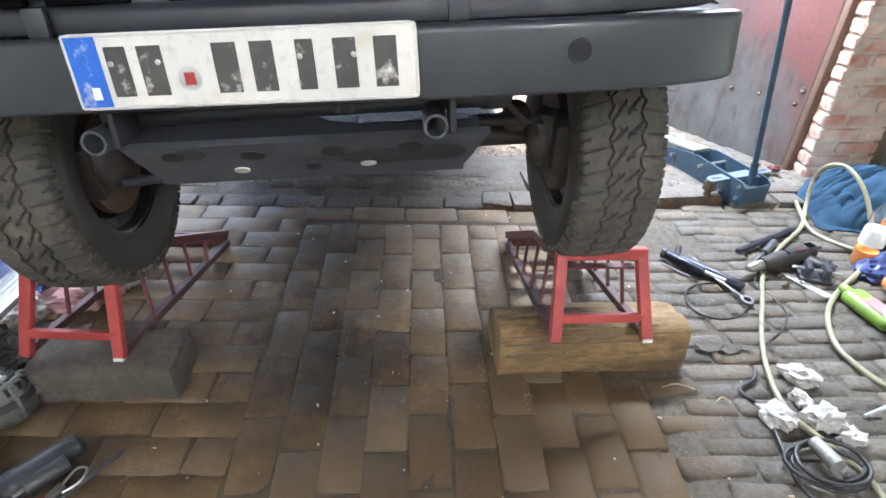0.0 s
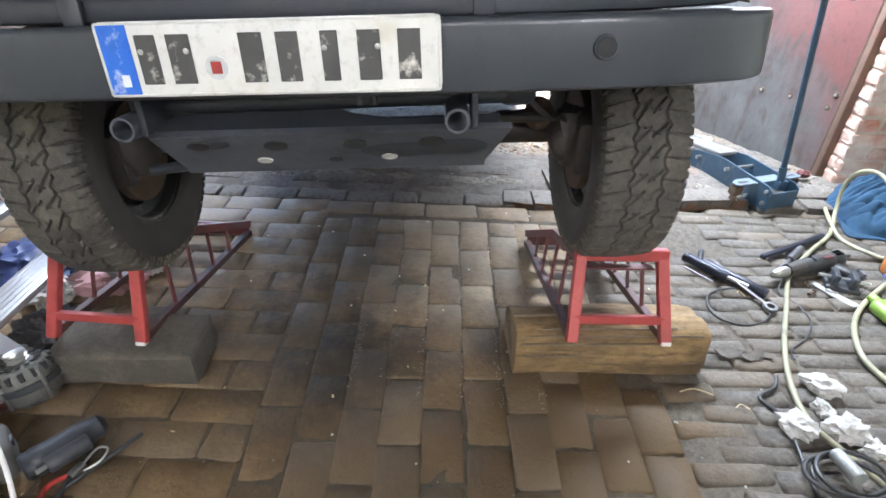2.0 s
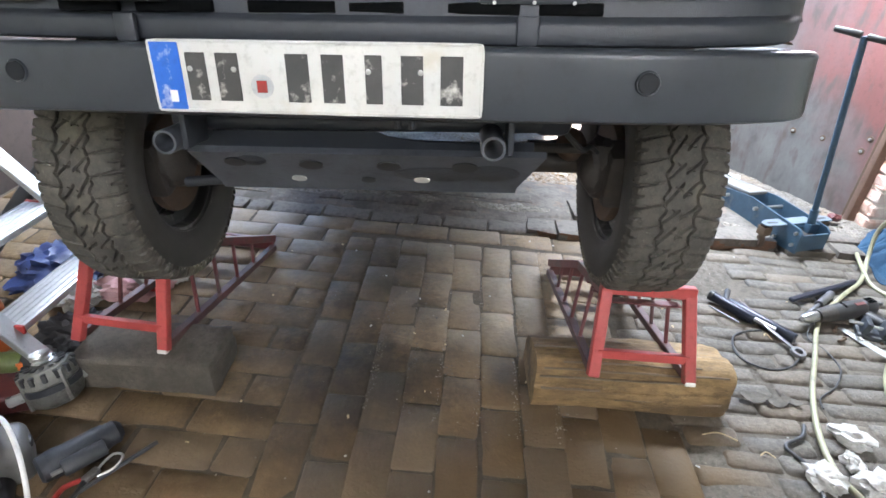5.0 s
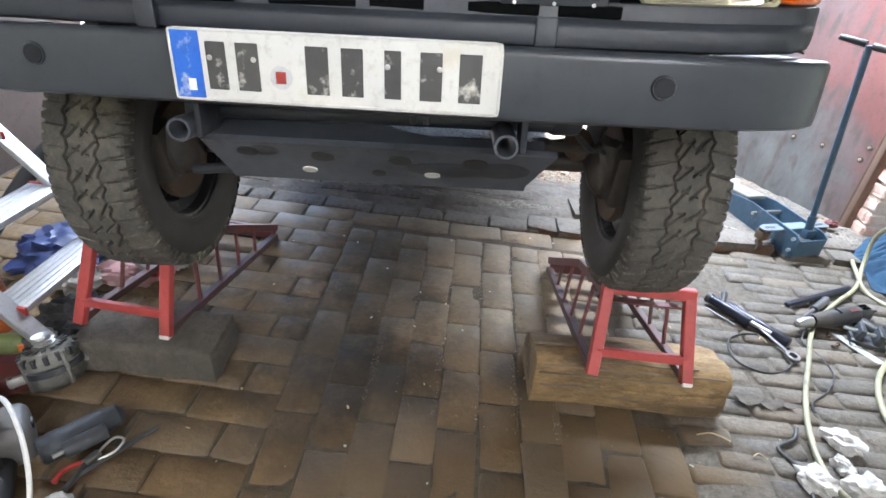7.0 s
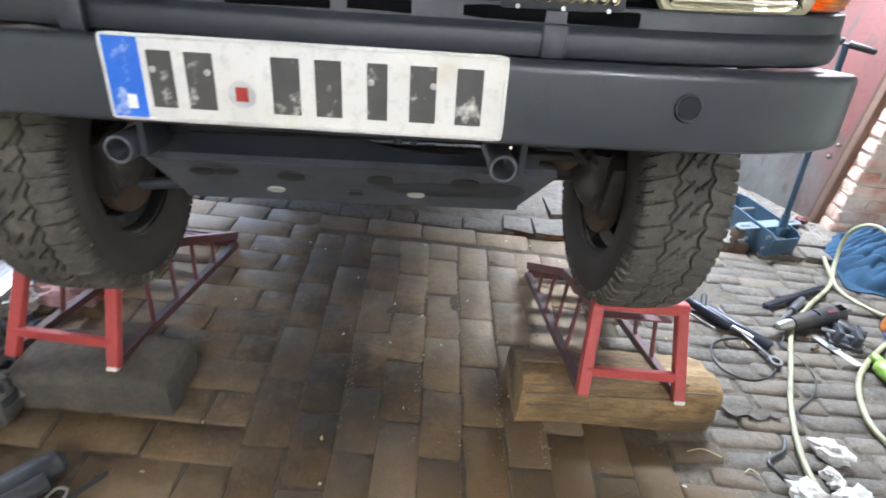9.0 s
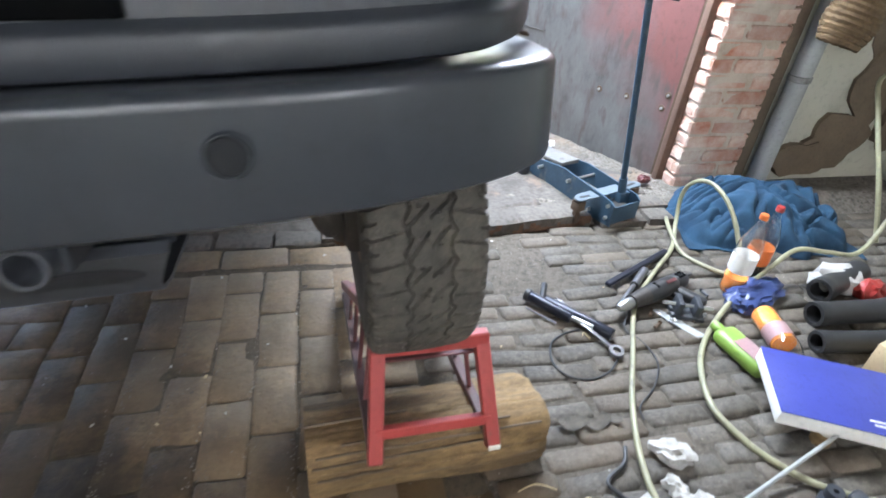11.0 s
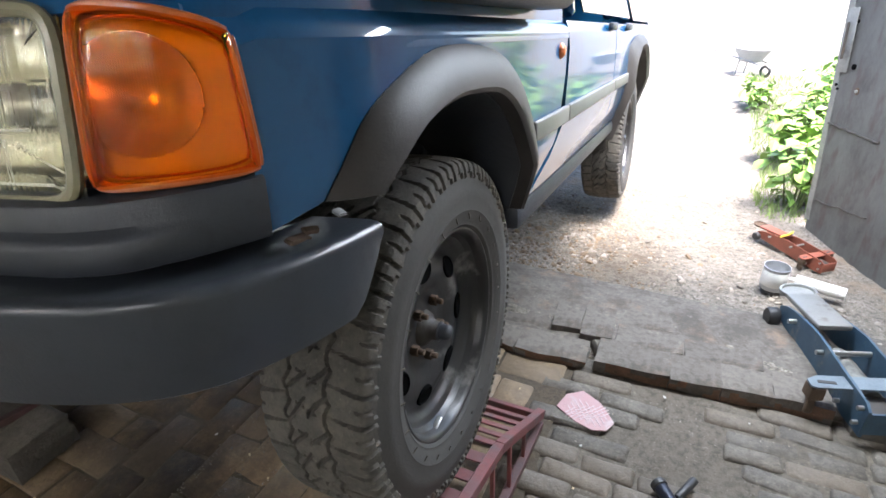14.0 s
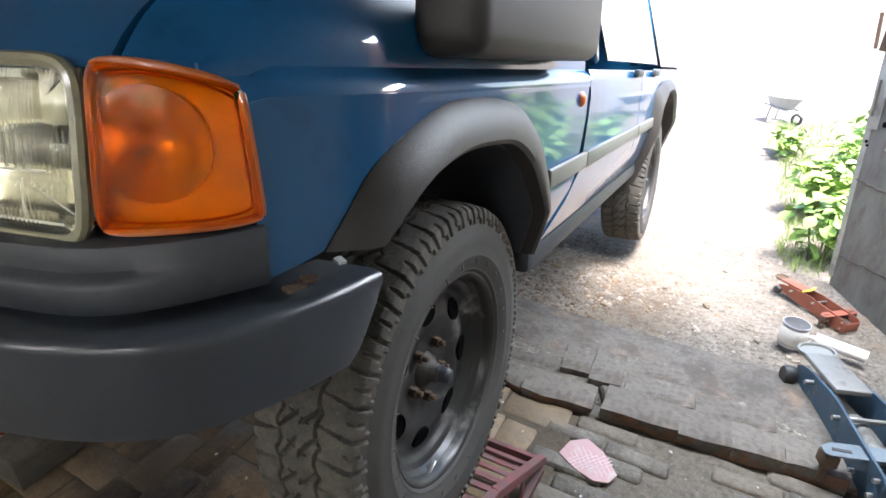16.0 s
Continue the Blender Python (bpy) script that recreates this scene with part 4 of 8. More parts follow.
def headlamp(s):
    def fx(c):
        return [(s * x, y, z) for x, y, z in (c if s > 0 else [c[1], c[0], c[3], c[2]])]
    c = fx([(0.465, -0.645, 0.612), (0.700, -0.622, 0.612), (0.698, -0.640, 0.436), (0.465, -0.668, 0.432)])
    face = lens_sheet(c, 0.006)
    l = part("headlamp", thick(loft(face), 0.004), M_LAMPGLASS, car, "ribbed clear glass headlamp")
    l.visible_shadow = False
    tl, tr, br, bl = (Vector(p) for p in c)

    def at(u, v, back):
        if s < 0:
            u = 1 - u
        return tl.lerp(tr, u).lerp(bl.lerp(br, u), v) + Vector((0, back, 0))

    # the reflector: a deep bowl between two shelves, stepped in bands
    rows = []
    for j in range(41):
        v = 0.03 + 0.94 * j / 40
        band = 0 if v < 0.13 else 1 if v < 0.36 else 2 if v < 0.62 else 3 if v < 0.86 else 4
        deep, tilt = ((0.016, 0.0), (0.046, 0.018), (0.062, -0.012), (0.048, -0.024), (0.018, 0.0))[band]
        row = []
        for i in range(37):
            u = 0.03 + 0.94 * i / 36
            w = max(0.0, 1 - abs(2 * u - 1) ** 3.0)
            step = 0.004 * (1 if u > 0.72 else 0) * (1 if band in (1, 3) else -1)
            row.append(at(u, v, 0.010 + deep * w ** 0.8 + tilt * (v - 0.5) * w + step * w))
        rows.append(row)
    part("reflector", thick(loft(rows), 0.002), M_REFLECT, l, "dull silvered stepped lamp reflector")
    # blocks of upright flutes moulded inside the glass
    for u0, u1, v0, v1, pitch in ((0.40, 0.74, 0.12, 0.37, 0.0062), (0.79, 0.95, 0.08, 0.34, 0.0024), (0.82, 0.95, 0.44, 0.58, 0.0026), (0.30, 0.90, 0.66, 0.80, 0.0024), (0.06, 0.36, 0.14, 0.60, 0.0062), (0.42, 0.70, 0.40, 0.60, 0.011)):
        n = max(6, int((u1 - u0) * 0.235 / pitch) * 4)
        rows = []
        for j in range(5):
            v = v0 + (v1 - v0) * j / 4
            rows.append([at(u0 + (u1 - u0) * i / n, v, 0.0045 - 0.34 * pitch * abs(math.sin(math.pi * i / 4)) + 0.0015 * (j in (0, 4))) for i in range(n + 1)])
        part("flute_block", thick(loft(rows), 0.0012), M_PRISM, l).visible_shadow = False
    # bars and seams of the moulding; top bars and slanting line paint reflections
    for a, b2, r in (((0.25, 0.075), (0.70, 0.075), 0.0038), ((0.25, 0.085), (0.70, 0.085), 0.0030), ((0.68, 0.68), (0.93, 0.83), 0.0010), ((0.62, 0.66), (0.62, 0.90), 0.0012), ((0.935, 0.06), (0.965, 0.94), 0.0016), ((0.10, 0.90), (0.94, 0.90), 0.0016), ((0.30, 0.615), (0.78, 0.605), 0.0016)):
        part("moulded_bar", rod(at(*a, 0.006), at(*b2, 0.006), r, 8), M_PALEBAR, l)
    ctr = at(0.42, 0.5, 0.0)
    part("bulb_shield", lathe([(0.0, -0.02), (0.018, -0.018), (0.022, 0.0), (0.022, 0.03)], 16, "y"), M_STEEL, l).location = ctr + Vector((0, 0.034, 0))
    part("lamp_surround", rim_of([[p + Vector((0, 0.003, 0)) for p in r] for r in face], 0.0075), M_LAMPRIM, l, "yellowed pale plastic lamp surround")


def indicator(s):
    base = [(0.709, -0.616, 0.613), (0.818, -0.530, 0.590), (0.826, -0.522, 0.453), (0.706, -0.630, 0.446)]
    c = [(s * x, y, z) for x, y, z in (base if s > 0 else [base[1], base[0], base[3], base[2]])]
    out = Vector((s * 0.6, -0.8, 0)).normalized()

    def bowed(rows, deep):
        nz, nx = len(rows) - 1, len(rows[0]) - 1
        for j, r in enumerate(rows):
            v = math.sin((2 * j / nz - 1) * math.pi / 2)
            for i, p in enumerate(r):
                u = math.sin((2 * i / nx - 1) * math.pi / 2)
                r[i] = p + Vector((0, 0, 0.009 * (1 - u * u) * (1 - v) / 2)) + out * (0.024 * (1 - u * u) ** 0.7 + 0.008 * (1 - abs(v) ** 6) - 0.006 - deep)
        return rows

    face = bowed(lens_sheet(c, 0.0, 24, 18, 0.045), 0.0)
    l = part("indicator", thick(loft(face), 0.003), M_AMBER, car, "orange indicator lamp glass")
    l.visible_shadow = False
    tl, tr, br, bl = (Vector(p) for p in c)
    u = 0.32 if s > 0 else 0.68
    ctr = tl.lerp(tr, u).lerp(bl.lerp(br, u), 0.47) - out * 0.016
    bowl = lathe([(0.0, 0.052), (0.01, 0.051), (0.02, 0.047), (0.03, 0.041), (0.04, 0.031), (0.05, 0.018), (0.058, 0.004), (0.060, 0.0)], 40)
    ob = part("reflector_bowl", thick(bowl, 0.001), M_BOWL, l, "round silvered reflector bowl")
    ob.matrix_basis = look(ctr, ctr + out * 1.0)
    # the plate round the bowl, with a round hole for it
    back = [[p - out * 0.015 for p in r] for r in lens_sheet(c, 0.0, 24, 18, 0.045, 0.97)]
    plate = loft([[p - out * 0.015 for p in r] for r in lens_sheet(c, 0.0, 72, 60, 0.045, 0.97)])
    inside = [f for f in plate.faces if ((f.calc_center_median() - ctr) - out * (f.calc_center_median() - ctr).dot(out)).length < 0.0585]
    bmesh.ops.delete(plate, geom=inside, context="FACES")
    part("lamp_back", thick(plate, 0.001), M_AMBERIN, l)
    loops = [list(q[0]) + [r[-1] for r in q[1:]] + list(reversed(q[-1][:-1])) + [r[0] for r in reversed(q[1:-1])] for q in ([[p - out * 0.005 for p in r] for r in face], back)]
    part("lamp_housing", thick(loft(loops, close_u=True), 0.001), M_AMBERIN, l)
    inner = bowed(lens_sheet(c, 0.0, 24, 18, 0.06, 0.86), 0.005)
    # the thick moulded border of the lens
    ring = [[p + out * k for q in (sheet,) for p in list(q[0]) + [r[-1] for r in q[1:]] + list(reversed(q[-1][:-1])) + [r[0] for r in reversed(q[1:-1])]] for sheet, k in ((face, -0.002), (face, 0.0015), (bowed(lens_sheet(c, 0.0, 24, 18, 0.05, 0.955), 0.0), 0.0022), (bowed(lens_sheet(c, 0.0, 24, 18, 0.05, 0.91), 0.0), 0.0016), (bowed(lens_sheet(c, 0.0, 24, 18, 0.05, 0.90), 0.0), -0.0005))]
    part("lens_border", thick(loft(ring, close_u=True), 0.0006), M_AMBERRIM, l, "thick brown-orange border of the lens")
    part("moulded_edge", rim_of(inner, 0.0016, 6), M_AMBERRIM, l)
    part("lamp_surround", rim_of([[p - out * 0.004 for p in r] for r in face], 0.0022), M_AMBERRIM, l, "brown-orange edge of the indicator lens")


for side in (-1, 1):
    headlamp(side)
    indicator(side)

OPENING = [(-0.398, 0.404), (-0.372, 0.425), (-0.295, 0.470), (-0.19, 0.492), (-0.08, 0.491), (0.02, 0.478), (0.12, 0.430), (0.20, 0.353), (0.26, 0.27), (0.29, 0.18)]
FLARE = [(-0.456, 0.404), (-0.432, 0.435), (-0.375, 0.500), (-0.27, 0.546), (-0.17, 0.565), (-0.01, 0.561), (0.14, 0.528), (0.27, 0.44), (0.335, 0.32), (0.36, 0.18)]
PANEL = [(-0.528, 0.382), (-0.527, 0.41), (-0.526, 0.48), (-0.53, 0.58), (-0.38, 0.58), (-0.18, 0.58), (0.05, 0.58), (0.672, 0.58), (0.668, 0.48), (0.61, 0.34), (0.45, 0.18)]


def bonnet_rise(d):
    """How far the bonnet has risen, at a distance back from its front edge."""
    return 0.115 * (1 - math.exp(-d / 0.075)) + 0.065 * min(1.0, d / 1.2)


def wing(s):
    n = 60
    op, fl = (resample(smooth_path([(a, b, 0) for a, b in q], 6), n) for q in (OPENING, FLARE))
    pa = resample([(a, b, 0) for a, b in PANEL], n)
    rows = []
    for k in range(8):
        t = k / 7
        row = []
        for f, p in zip(fl, pa):
            q = f.lerp(p, t)
            row.append((s * side_x(q.x, q.y), q.x, q.y))
        rows.append(row)
    w = part("front_wing", thick(loft(rows), 0.003), M_PAINT, car, "glossy dark blue front wing")
    # shoulder and top of the wing, up to the bonnet's seam
    rows = []
    for i in range(31):
        f = (i / 30) ** 1.6
        row = []
        for k in range(13):
            if k < 4:
                u, v = ((-0.0012, -0.014), (0.002, 0.010), (0.010, 0.020), (0.024, 0.030))[k]
                x_of, z_lift, part_up = None, 0.58 + v, 0.0
            else:
                part_up = (k - 3) / 9
            y_guess = -0.535 + f * 1.235
            sx = side_x(y_guess, 0.58)
            if k < 4:
                x = sx - u
            else:
                x = (sx - 0.024) + (0.735 - sx + 0.024) * (1 - math.cos(part_up * math.pi / 2))
            y0 = -0.528 - (0.82 - x) * 0.80
            y = y0 + f * (0.70 - y0)
            top = 0.614 + bonnet_rise(y - y0)
            z = z_lift if k < 4 else 0.61 + (top - 0.61) * math.sin(part_up * math.pi / 2)
            if f < 0.03 and k < 4:
                z = min(z, 0.60)
            row.append((s * x, y, z))
        rows.append(row)
    part("wing_top", thick(loft(rows), 0.003), M_PAINT, w)
    # the nose of the wing, closing down on to the indicator
    top = rows[0][2:]
    low = []
    for x, y, z in top:
        u = min(1.0, max(0.0, (abs(x) - 0.709) / 0.109))
        bow = 0.024 * (1 - (2 * u - 1) ** 2) ** 0.7 - 0.009
        low.append((x + s * 0.6 * bow, -0.616 + 0.086 * u - 0.8 * bow, 0.6145 - 0.023 * u + 0.009 * (1 - (2 * u - 1) ** 2)))
    mid = [((a[0] + b[0]) / 2, (a[1] + b[1]) / 2 - 0.002, max(a[2], b[2]) + 0.001) for a, b in zip(top, low)]
    part("wing_nose", thick(loft([top, mid, low]), 0.001), M_PAINT, w)
    # flare
    prof = [(0.0, 0.002), (0.10, 0.010), (0.4, 0.025), (0.72, 0.034), (0.9, 0.036), (1.0, 0.030), (1.0, 0.0)]
    rows = []
    for t, o in prof:
        row = []
        for f, p in zip(fl, op):
            q = f.lerp(p, t)
            row.append((s * (side_x(q.x, q.y) + o), q.x, q.y))
        rows.append(row)
    part("arch_flare", thick(loft(rows), 0.004), M_FLARE, w, "weathered grey plastic wheel arch flare")
    # inner arch
    rows = [[(s * (side_x(q.x, q.y) - d), q.x, q.y) for q in op] for d in (0.0, 0.15, 0.36)]
    part("wheel_arch_liner", thick(loft(rows), 0.004), M_UNDER, w)
    part("rub_strip", box((0.014, 0.36, 0.048), (s * 0.881, 0.50, 0.362), bevel=0.006, segs=3), M_TRIM, w, "pale grey plastic rub strip")
    # snorkel box on the wing
    sn = part("air_intake_box", box((0.115, 0.69, 0.22), (s * 0.888, 0.10, 0.737), (0.5, 0, 0), bevel=0.034, segs=4), M_FLARE, w, "rounded grey air intake box on the wing")
    return w


wing(1)
wing(-1)


def bonnet():
    rows = []
    for j in range(27):
        f = (j / 26) ** 1.6
        row = []
        for i in range(25):
            x = -0.728 + 1.456 * i / 24
            y0 = -0.648 + 0.04 * (x / 0.72) ** 2
            y = y0 + f * (0.72 - y0)
            row.append((x, y, 0.606 + bonnet_rise(y - y0) + 0.03 * (1 - (x / 0.73) ** 2) * min(1.0, (y - y0) / 0.2)))
        rows.append(row)
    part("bonnet", thick(loft(rows), 0.004), M_PAINT, car, "glossy dark blue bonnet")


bonnet()


def door(name, y0, y1, s):
    zs = [0.165, 0.18, 0.21, 0.26, 0.34, 0.40, 0.48, 0.54, 0.58, 0.586, 0.60, 0.612]
    ys = [y0 + (y1 - y0) * i / 8 for i in range(9)]
    cut = lambda y, z: y - ((0.04 * min(1.0, max(0.0, (0.5 - z) / 0.16)) + 0.17 * max(0.0, (0.34 - z) / 0.16)) if y == y0 and y0 < 1 else 0)
    d = part(name, thick(loft([[(s * (side_x(y, z) + (0.004 if z < 0.58 else 0.0)), cut(y, z), z) for z in zs] for y in ys]), 0.02), M_PAINT, car, "glossy blue door panel")
    m = box((0.014, y1 - y0 - 0.006, 0.048), (s * 0.881, (y0 + y1) / 2, 0.362), bevel=0.006, segs=3)
    part("rub_strip", m, M_TRIM, d, "pale grey plastic rub strip")
    part("handle", box((0.02, 0.13, 0.03), (s * 0.882, y1 - 0.14, 0.60), bevel=0.008), M_PLASTIC, d)
    gl = loft([[(s * (0.868 - 0.30 * (z - 0.63)), y, z) for z in (0.64, 0.8, 1.0, 1.18)] for y in (y0 + (0.24 if y0 < 1 else 0.0), y1 + 0.005)])
    part("window_glass", thick(gl, 0.005), M_WINDOW, d)
    return d


for side in (-1, 1):
    door("front_door", 0.685, 1.60, side)
    door("rear_door", 1.61, 2.10, side)


def cabin():
    for s in (-1, 1):
        op = [(2.06, 0.05), (2.08, 0.25), (2.17, 0.42), (2.33, 0.50), (2.5, 0.51), (2.66, 0.49), (2.8, 0.42), (2.9, 0.28), (2.93, 0.05)]
        pa = [(2.02, 0.05), (1.99, 0.3), (2.0, 0.62), (2.2, 0.62), (2.5, 0.62), (2.8, 0.62), (3.28, 0.62), (3.30, 0.45), (3.30, 0.12)]
        n = 40
        a, c = resample([(p, q, 0) for p, q in op], n), resample([(p, q, 0) for p, q in pa], n)
        rows = [[(s * (side_x(p.lerp(q, t).x, p.lerp(q, t).y) + 0.0), p.lerp(q, t).x, p.lerp(q, t).y) for p, q in zip(a, c)] for t in (0, 0.3, 0.6, 1)]
        w = part("rear_wing", thick(loft(rows), 0.004), M_PAINT, car)
        fl = [[(s * (side_x(p.x, p.y) + o), p.lerp(q, t).x, p.lerp(q, t).y) for p, q in zip(a, c)] for t, o in ((0.5, 0.004), (0.3, 0.03), (0.05, 0.045), (-0.02, 0.03), (-0.02, -0.03))]
        part("arch_flare", thick(loft(fl), 0.004), M_FLARE, w)
        part("side_glass", thick(loft([[(s * (0.868 - 0.30 * (z - 0.63)), y, z) for z in (0.63, 1.18)] for y in (2.18, 3.25)]), 0.005), M_WINDOW, w)
        part("sill", box((0.06, 1.75, 0.07), (s * 0.80, 1.26, 0.12), bevel=0.02), M_PLASTIC, car)
        mi = part("door_mirror", box((0.18, 0.09, 0.15), (s * 0.985, 0.90, 0.90), (0, 0, s * -10), bevel=0.035, segs=4), M_PLASTIC, car, "black door mirror")
        part("mirror_arm", box((0.12, 0.05, 0.03), (s * 0.87, 0.91, 0.83), bevel=0.008), M_PLASTIC, mi)
        part("side_repeater", lathe([(0.0, 0.012), (0.012, 0.01), (0.02, 0.003), (0.021, -0.002)], 18, "x"), M_ORPL, car, "small orange side repeater").matrix_basis = pose(s * 0.875, 0.592, 0.535, 0, 0, 0 if s > 0 else 180)
    part("windscreen", thick(loft([[(x, y, z) for x in (-0.78, -0.4, 0, 0.4, 0.78)] for y, z in ((0.72, 0.79), (1.25, 1.26))]), 0.006), M_WINDOW, car)
    rows = []
    for y, z, w in ((1.22, 1.25, 0.70), (1.35, 1.32, 0.70), (1.9, 1.36, 0.70), (2.2, 1.52, 0.69), (3.2, 1.55, 0.68), (3.28, 1.40, 0.69)):
        rows.append([(w * u, y, z - 0.04 * abs(u) ** 3) for u in (-1.02, -0.9, -0.5, 0, 0.5, 0.9, 1.02)])
    part("roof", thick(loft(rows), 0.01), M_PAINT, car)
    for s in (-1, 1):
        for y0, y1 in ((0.82, 1.25), (1.62, 1.62), (2.17, 2.17), (3.27, 3.24)):
            part("roof_pillar", bar((s * 0.838, y0, 0.63), (s * 0.67, y1, 1.28), 0.04, 0.04, up=(0, 1, 0), bevel=0.01), M_PAINT, car)
    part("tailgate", prism([(-0.84, 0.13), (0.84, 0.13), (0.85, 0.62), (0.66, 1.36), (-0.66, 1.36), (-0.85, 0.62)], 0.04, 0.008, axis="y"), M_PAINT, car).location = (0, 3.30, 0)
    # underbody
    part("underbody", box((1.30, 3.1, 0.10), (0, 1.75, 0.36), bevel=0.02), M_UNDER, car)
    for s in (-1, 1):
        part("chassis_rail", box((0.09, 3.6, 0.12), (s * 0.40, 1.30, 0.30), bevel=0.015), M_UNDER, car)
    part("front_crossmember", box((1.0, 0.09, 0.09), (0.0, -0.60, 0.315), (0, 0, -1), bevel=0.02), M_UNDER, car)
    part("axle_tube", rod((-0.62, -0.045, 0.02), (0.62, -0.045, 0.02), 0.034, 16), M_GREASE, car)
    part("rear_axle_tube", rod((-0.62, 2.475, 0.0), (0.62, 2.475, 0.0), 0.045, 16), M_UNDER, car)
    part("differential", lump((0.14, 0.16, 0.13), 4, 0.15, 3), M_UNDER, car).location = (0.05, 2.44, -0.13)


cabin()


def underside_front():
    """Skid plate, towing eyes and steering parts behind the bumper."""
    b = bmesh.new()
    plan = []
    for u in [i / 16 for i in range(17)]:
        x = -0.33 + 0.715 * u
        lowx = -0.312 + 0.65 * u
        plan.append([(x, -0.555, 0.164), (x, -0.57, 0.155), (lowx, -0.475, 0.063), (lowx, -0.465, 0.050), (lowx, -0.42, 0.043), (lowx * 0.99, -0.16, 0.038)])
    sk = part("skid_plate", thick(loft(plan), 0.004), M_SKID, car, "grey steel skid plate with drain holes")
    # Holes aren't cut: dark discs, and two pale ones painting the brightness beyond.
    for x, t, r, col in ((-0.245, 0.25, 0.020, M_CABLE), (-0.13, 0.75, 0.018, M_PAPER), (-0.09, 0.3, 0.022, M_CABLE), (0.02, 0.75, 0.014, M_CABLE), (0.07, 0.3, 0.022, M_CABLE), (0.135, 0.72, 0.019, M_PAPER), (0.225, 0.3, 0.024, M_CABLE)):
        y, z = -0.57 + 0.095 * t, 0.155 - 0.092 * t
        disc = rod((0, 0, -0.0015), (0, 0, 0.0015), r * (0.72 if col is M_PAPER else 0.9), 18)
        part("drain_hole", disc, col, sk, "dark drain hole" if col is M_CABLE else "pale disc painting the brightness through a drain hole").matrix_basis = Matrix.Translation((x, y - 0.0015, z - 0.002)) @ Matrix.Rotation(radians(-46), 4, "X") @ Matrix.Diagonal((1.25, 0.8, 1, 1))
    for x, t, w, d in ((0.17, 0.55, 0.095, 0.030), (0.28, 0.5, 0.06, 0.034), (-0.21, 0.22, 0.03, 0.02)):
        y, z = -0.57 + 0.095 * t, 0.155 - 0.092 * t
        part("oil_stain", lathe([(0.0, 0.0012), (0.9, 0.0012), (1.0, 0.0)], 24), M_UNDER, sk, "dark wet oil stain").matrix_basis = Matrix.Translation((x, y - 0.001, z - 0.0008)) @ Matrix.Rotation(radians(136), 4, "X") @ Matrix.Diagonal((w, d, 1, 1))
    for x, z in ((-0.338, 0.186), (0.276, 0.188)):
        y = -0.64 - 0.02 * x
        t = part("towing_tube", lathe([(0.018, 0.0), (0.0225, 0.0), (0.0235, 0.004), (0.0235, 0.16), (0.018, 0.16), (0.018, 0.002)], 24, "y"), M_SKID, car, "open steel tube under the bumper")
        t.location = (x, y, z)
        part("tube_bracket", box((0.012, 0.09, 0.09), (0.032, 0.06, 0.03), bevel=0.003), M_UNDER, t)
    part("tie_rod", rod((-0.58, -0.19, 0.09), (0.58, -0.19, 0.09), 0.013, 12), M_GREASE, car)
    for s in (-1, 1):
        h = part("steering_knuckle", lump((0.05, 0.06, 0.085), 5 + s, 0.25, 3), M_GREASE, car, "greasy steering knuckle")
        h.location = (s * 0.585, -0.16, -0.05)
        part("brake_disc", lathe([(0.05, -0.012), (0.145, -0.012), (0.148, 0.0), (0.145, 0.012), (0.05, 0.012)], 36, "x"), M_RUST, car, "rusty brake disc").location = (s * 0.64, -0.065, 0)
        part("brake_caliper", box((0.08, 0.10, 0.17), (s * 0.635, -0.18, 0.02), (20, 0, 0), bevel=0.02), M_GREASE, car)
        part("swivel_housing", lump((0.04, 0.05, 0.045), 9 + s, 0.12, 3), M_RUST, car).location = (s * 0.515, -0.12, 0.04)
        part("brake_hose", tube([(s * 0.42, -0.35, 0.2), (s * 0.50, -0.32, 0.12), (s * 0.55, -0.22, 0.1), (s * 0.60, -0.18, 0.05)], 0.007, 8), M_CABLE, car)
        part("coil_spring", tube([(s * 0.46 + 0.055 * math.cos(a), -0.05 + 0.055 * math.sin(a), 0.05 + a * 0.0075) for a in [k * math.pi / 6 for k in range(72)]], 0.008, 8, straight=True), M_UNDER, car)
    part("radiator_cross_tube", rod((-0.34, -0.50, 0.205), (0.42, -0.50, 0.21), 0.02, 12), M_UNDER, car)
    guard = [(-0.40, 0.30), (-0.40, 0.135), (0.37, 0.125), (0.37, 0.165), (0.26, 0.160), (0.14, 0.162), (0.06, 0.173), (0.02, 0.19), (0.0, 0.23), (0.0, 0.30)]
    part("radiator_guard", prism(guard, 0.006, axis="y"), M_UNDERBLUE, car, "dark blue-black panel behind the bumper").location = (0, -0.47, 0)
    for x, z, w in ((-0.18, 0.205, 0.16), (-0.05, 0.235, 0.10), (-0.28, 0.235, 0.08)):
        part("guard_rib", box((w, 0.012, 0.018), (x, -0.482, z), (0, 6, 0), bevel=0.005), M_UNDERBLUE, car)
    part("sump", box((0.40, 0.40, 0.16), (-0.27, -0.10, 0.24), bevel=0.05, segs=3), M_UNDER, car)
    part("engine_block", box((0.80, 0.70, 0.20), (0.05, 0.0, 0.42), bevel=0.04), M_UNDER, car)
    part("steering_box", box((0.08, 0.12, 0.10), (0.40, -0.46, 0.235), bevel=0.02), M_UNDERBLUE, car)
    part("drag_link", rod((0.38, -0.40, 0.12), (-0.50, -0.27, 0.0), 0.014, 10), M_UNDER, car)
    for x in (0.105, 0.13):
        part("bolt_stub", rod((x, -0.66, 0.262), (x, -0.66, 0.225), 0.006, 8), M_UNDER, car)


underside_front()


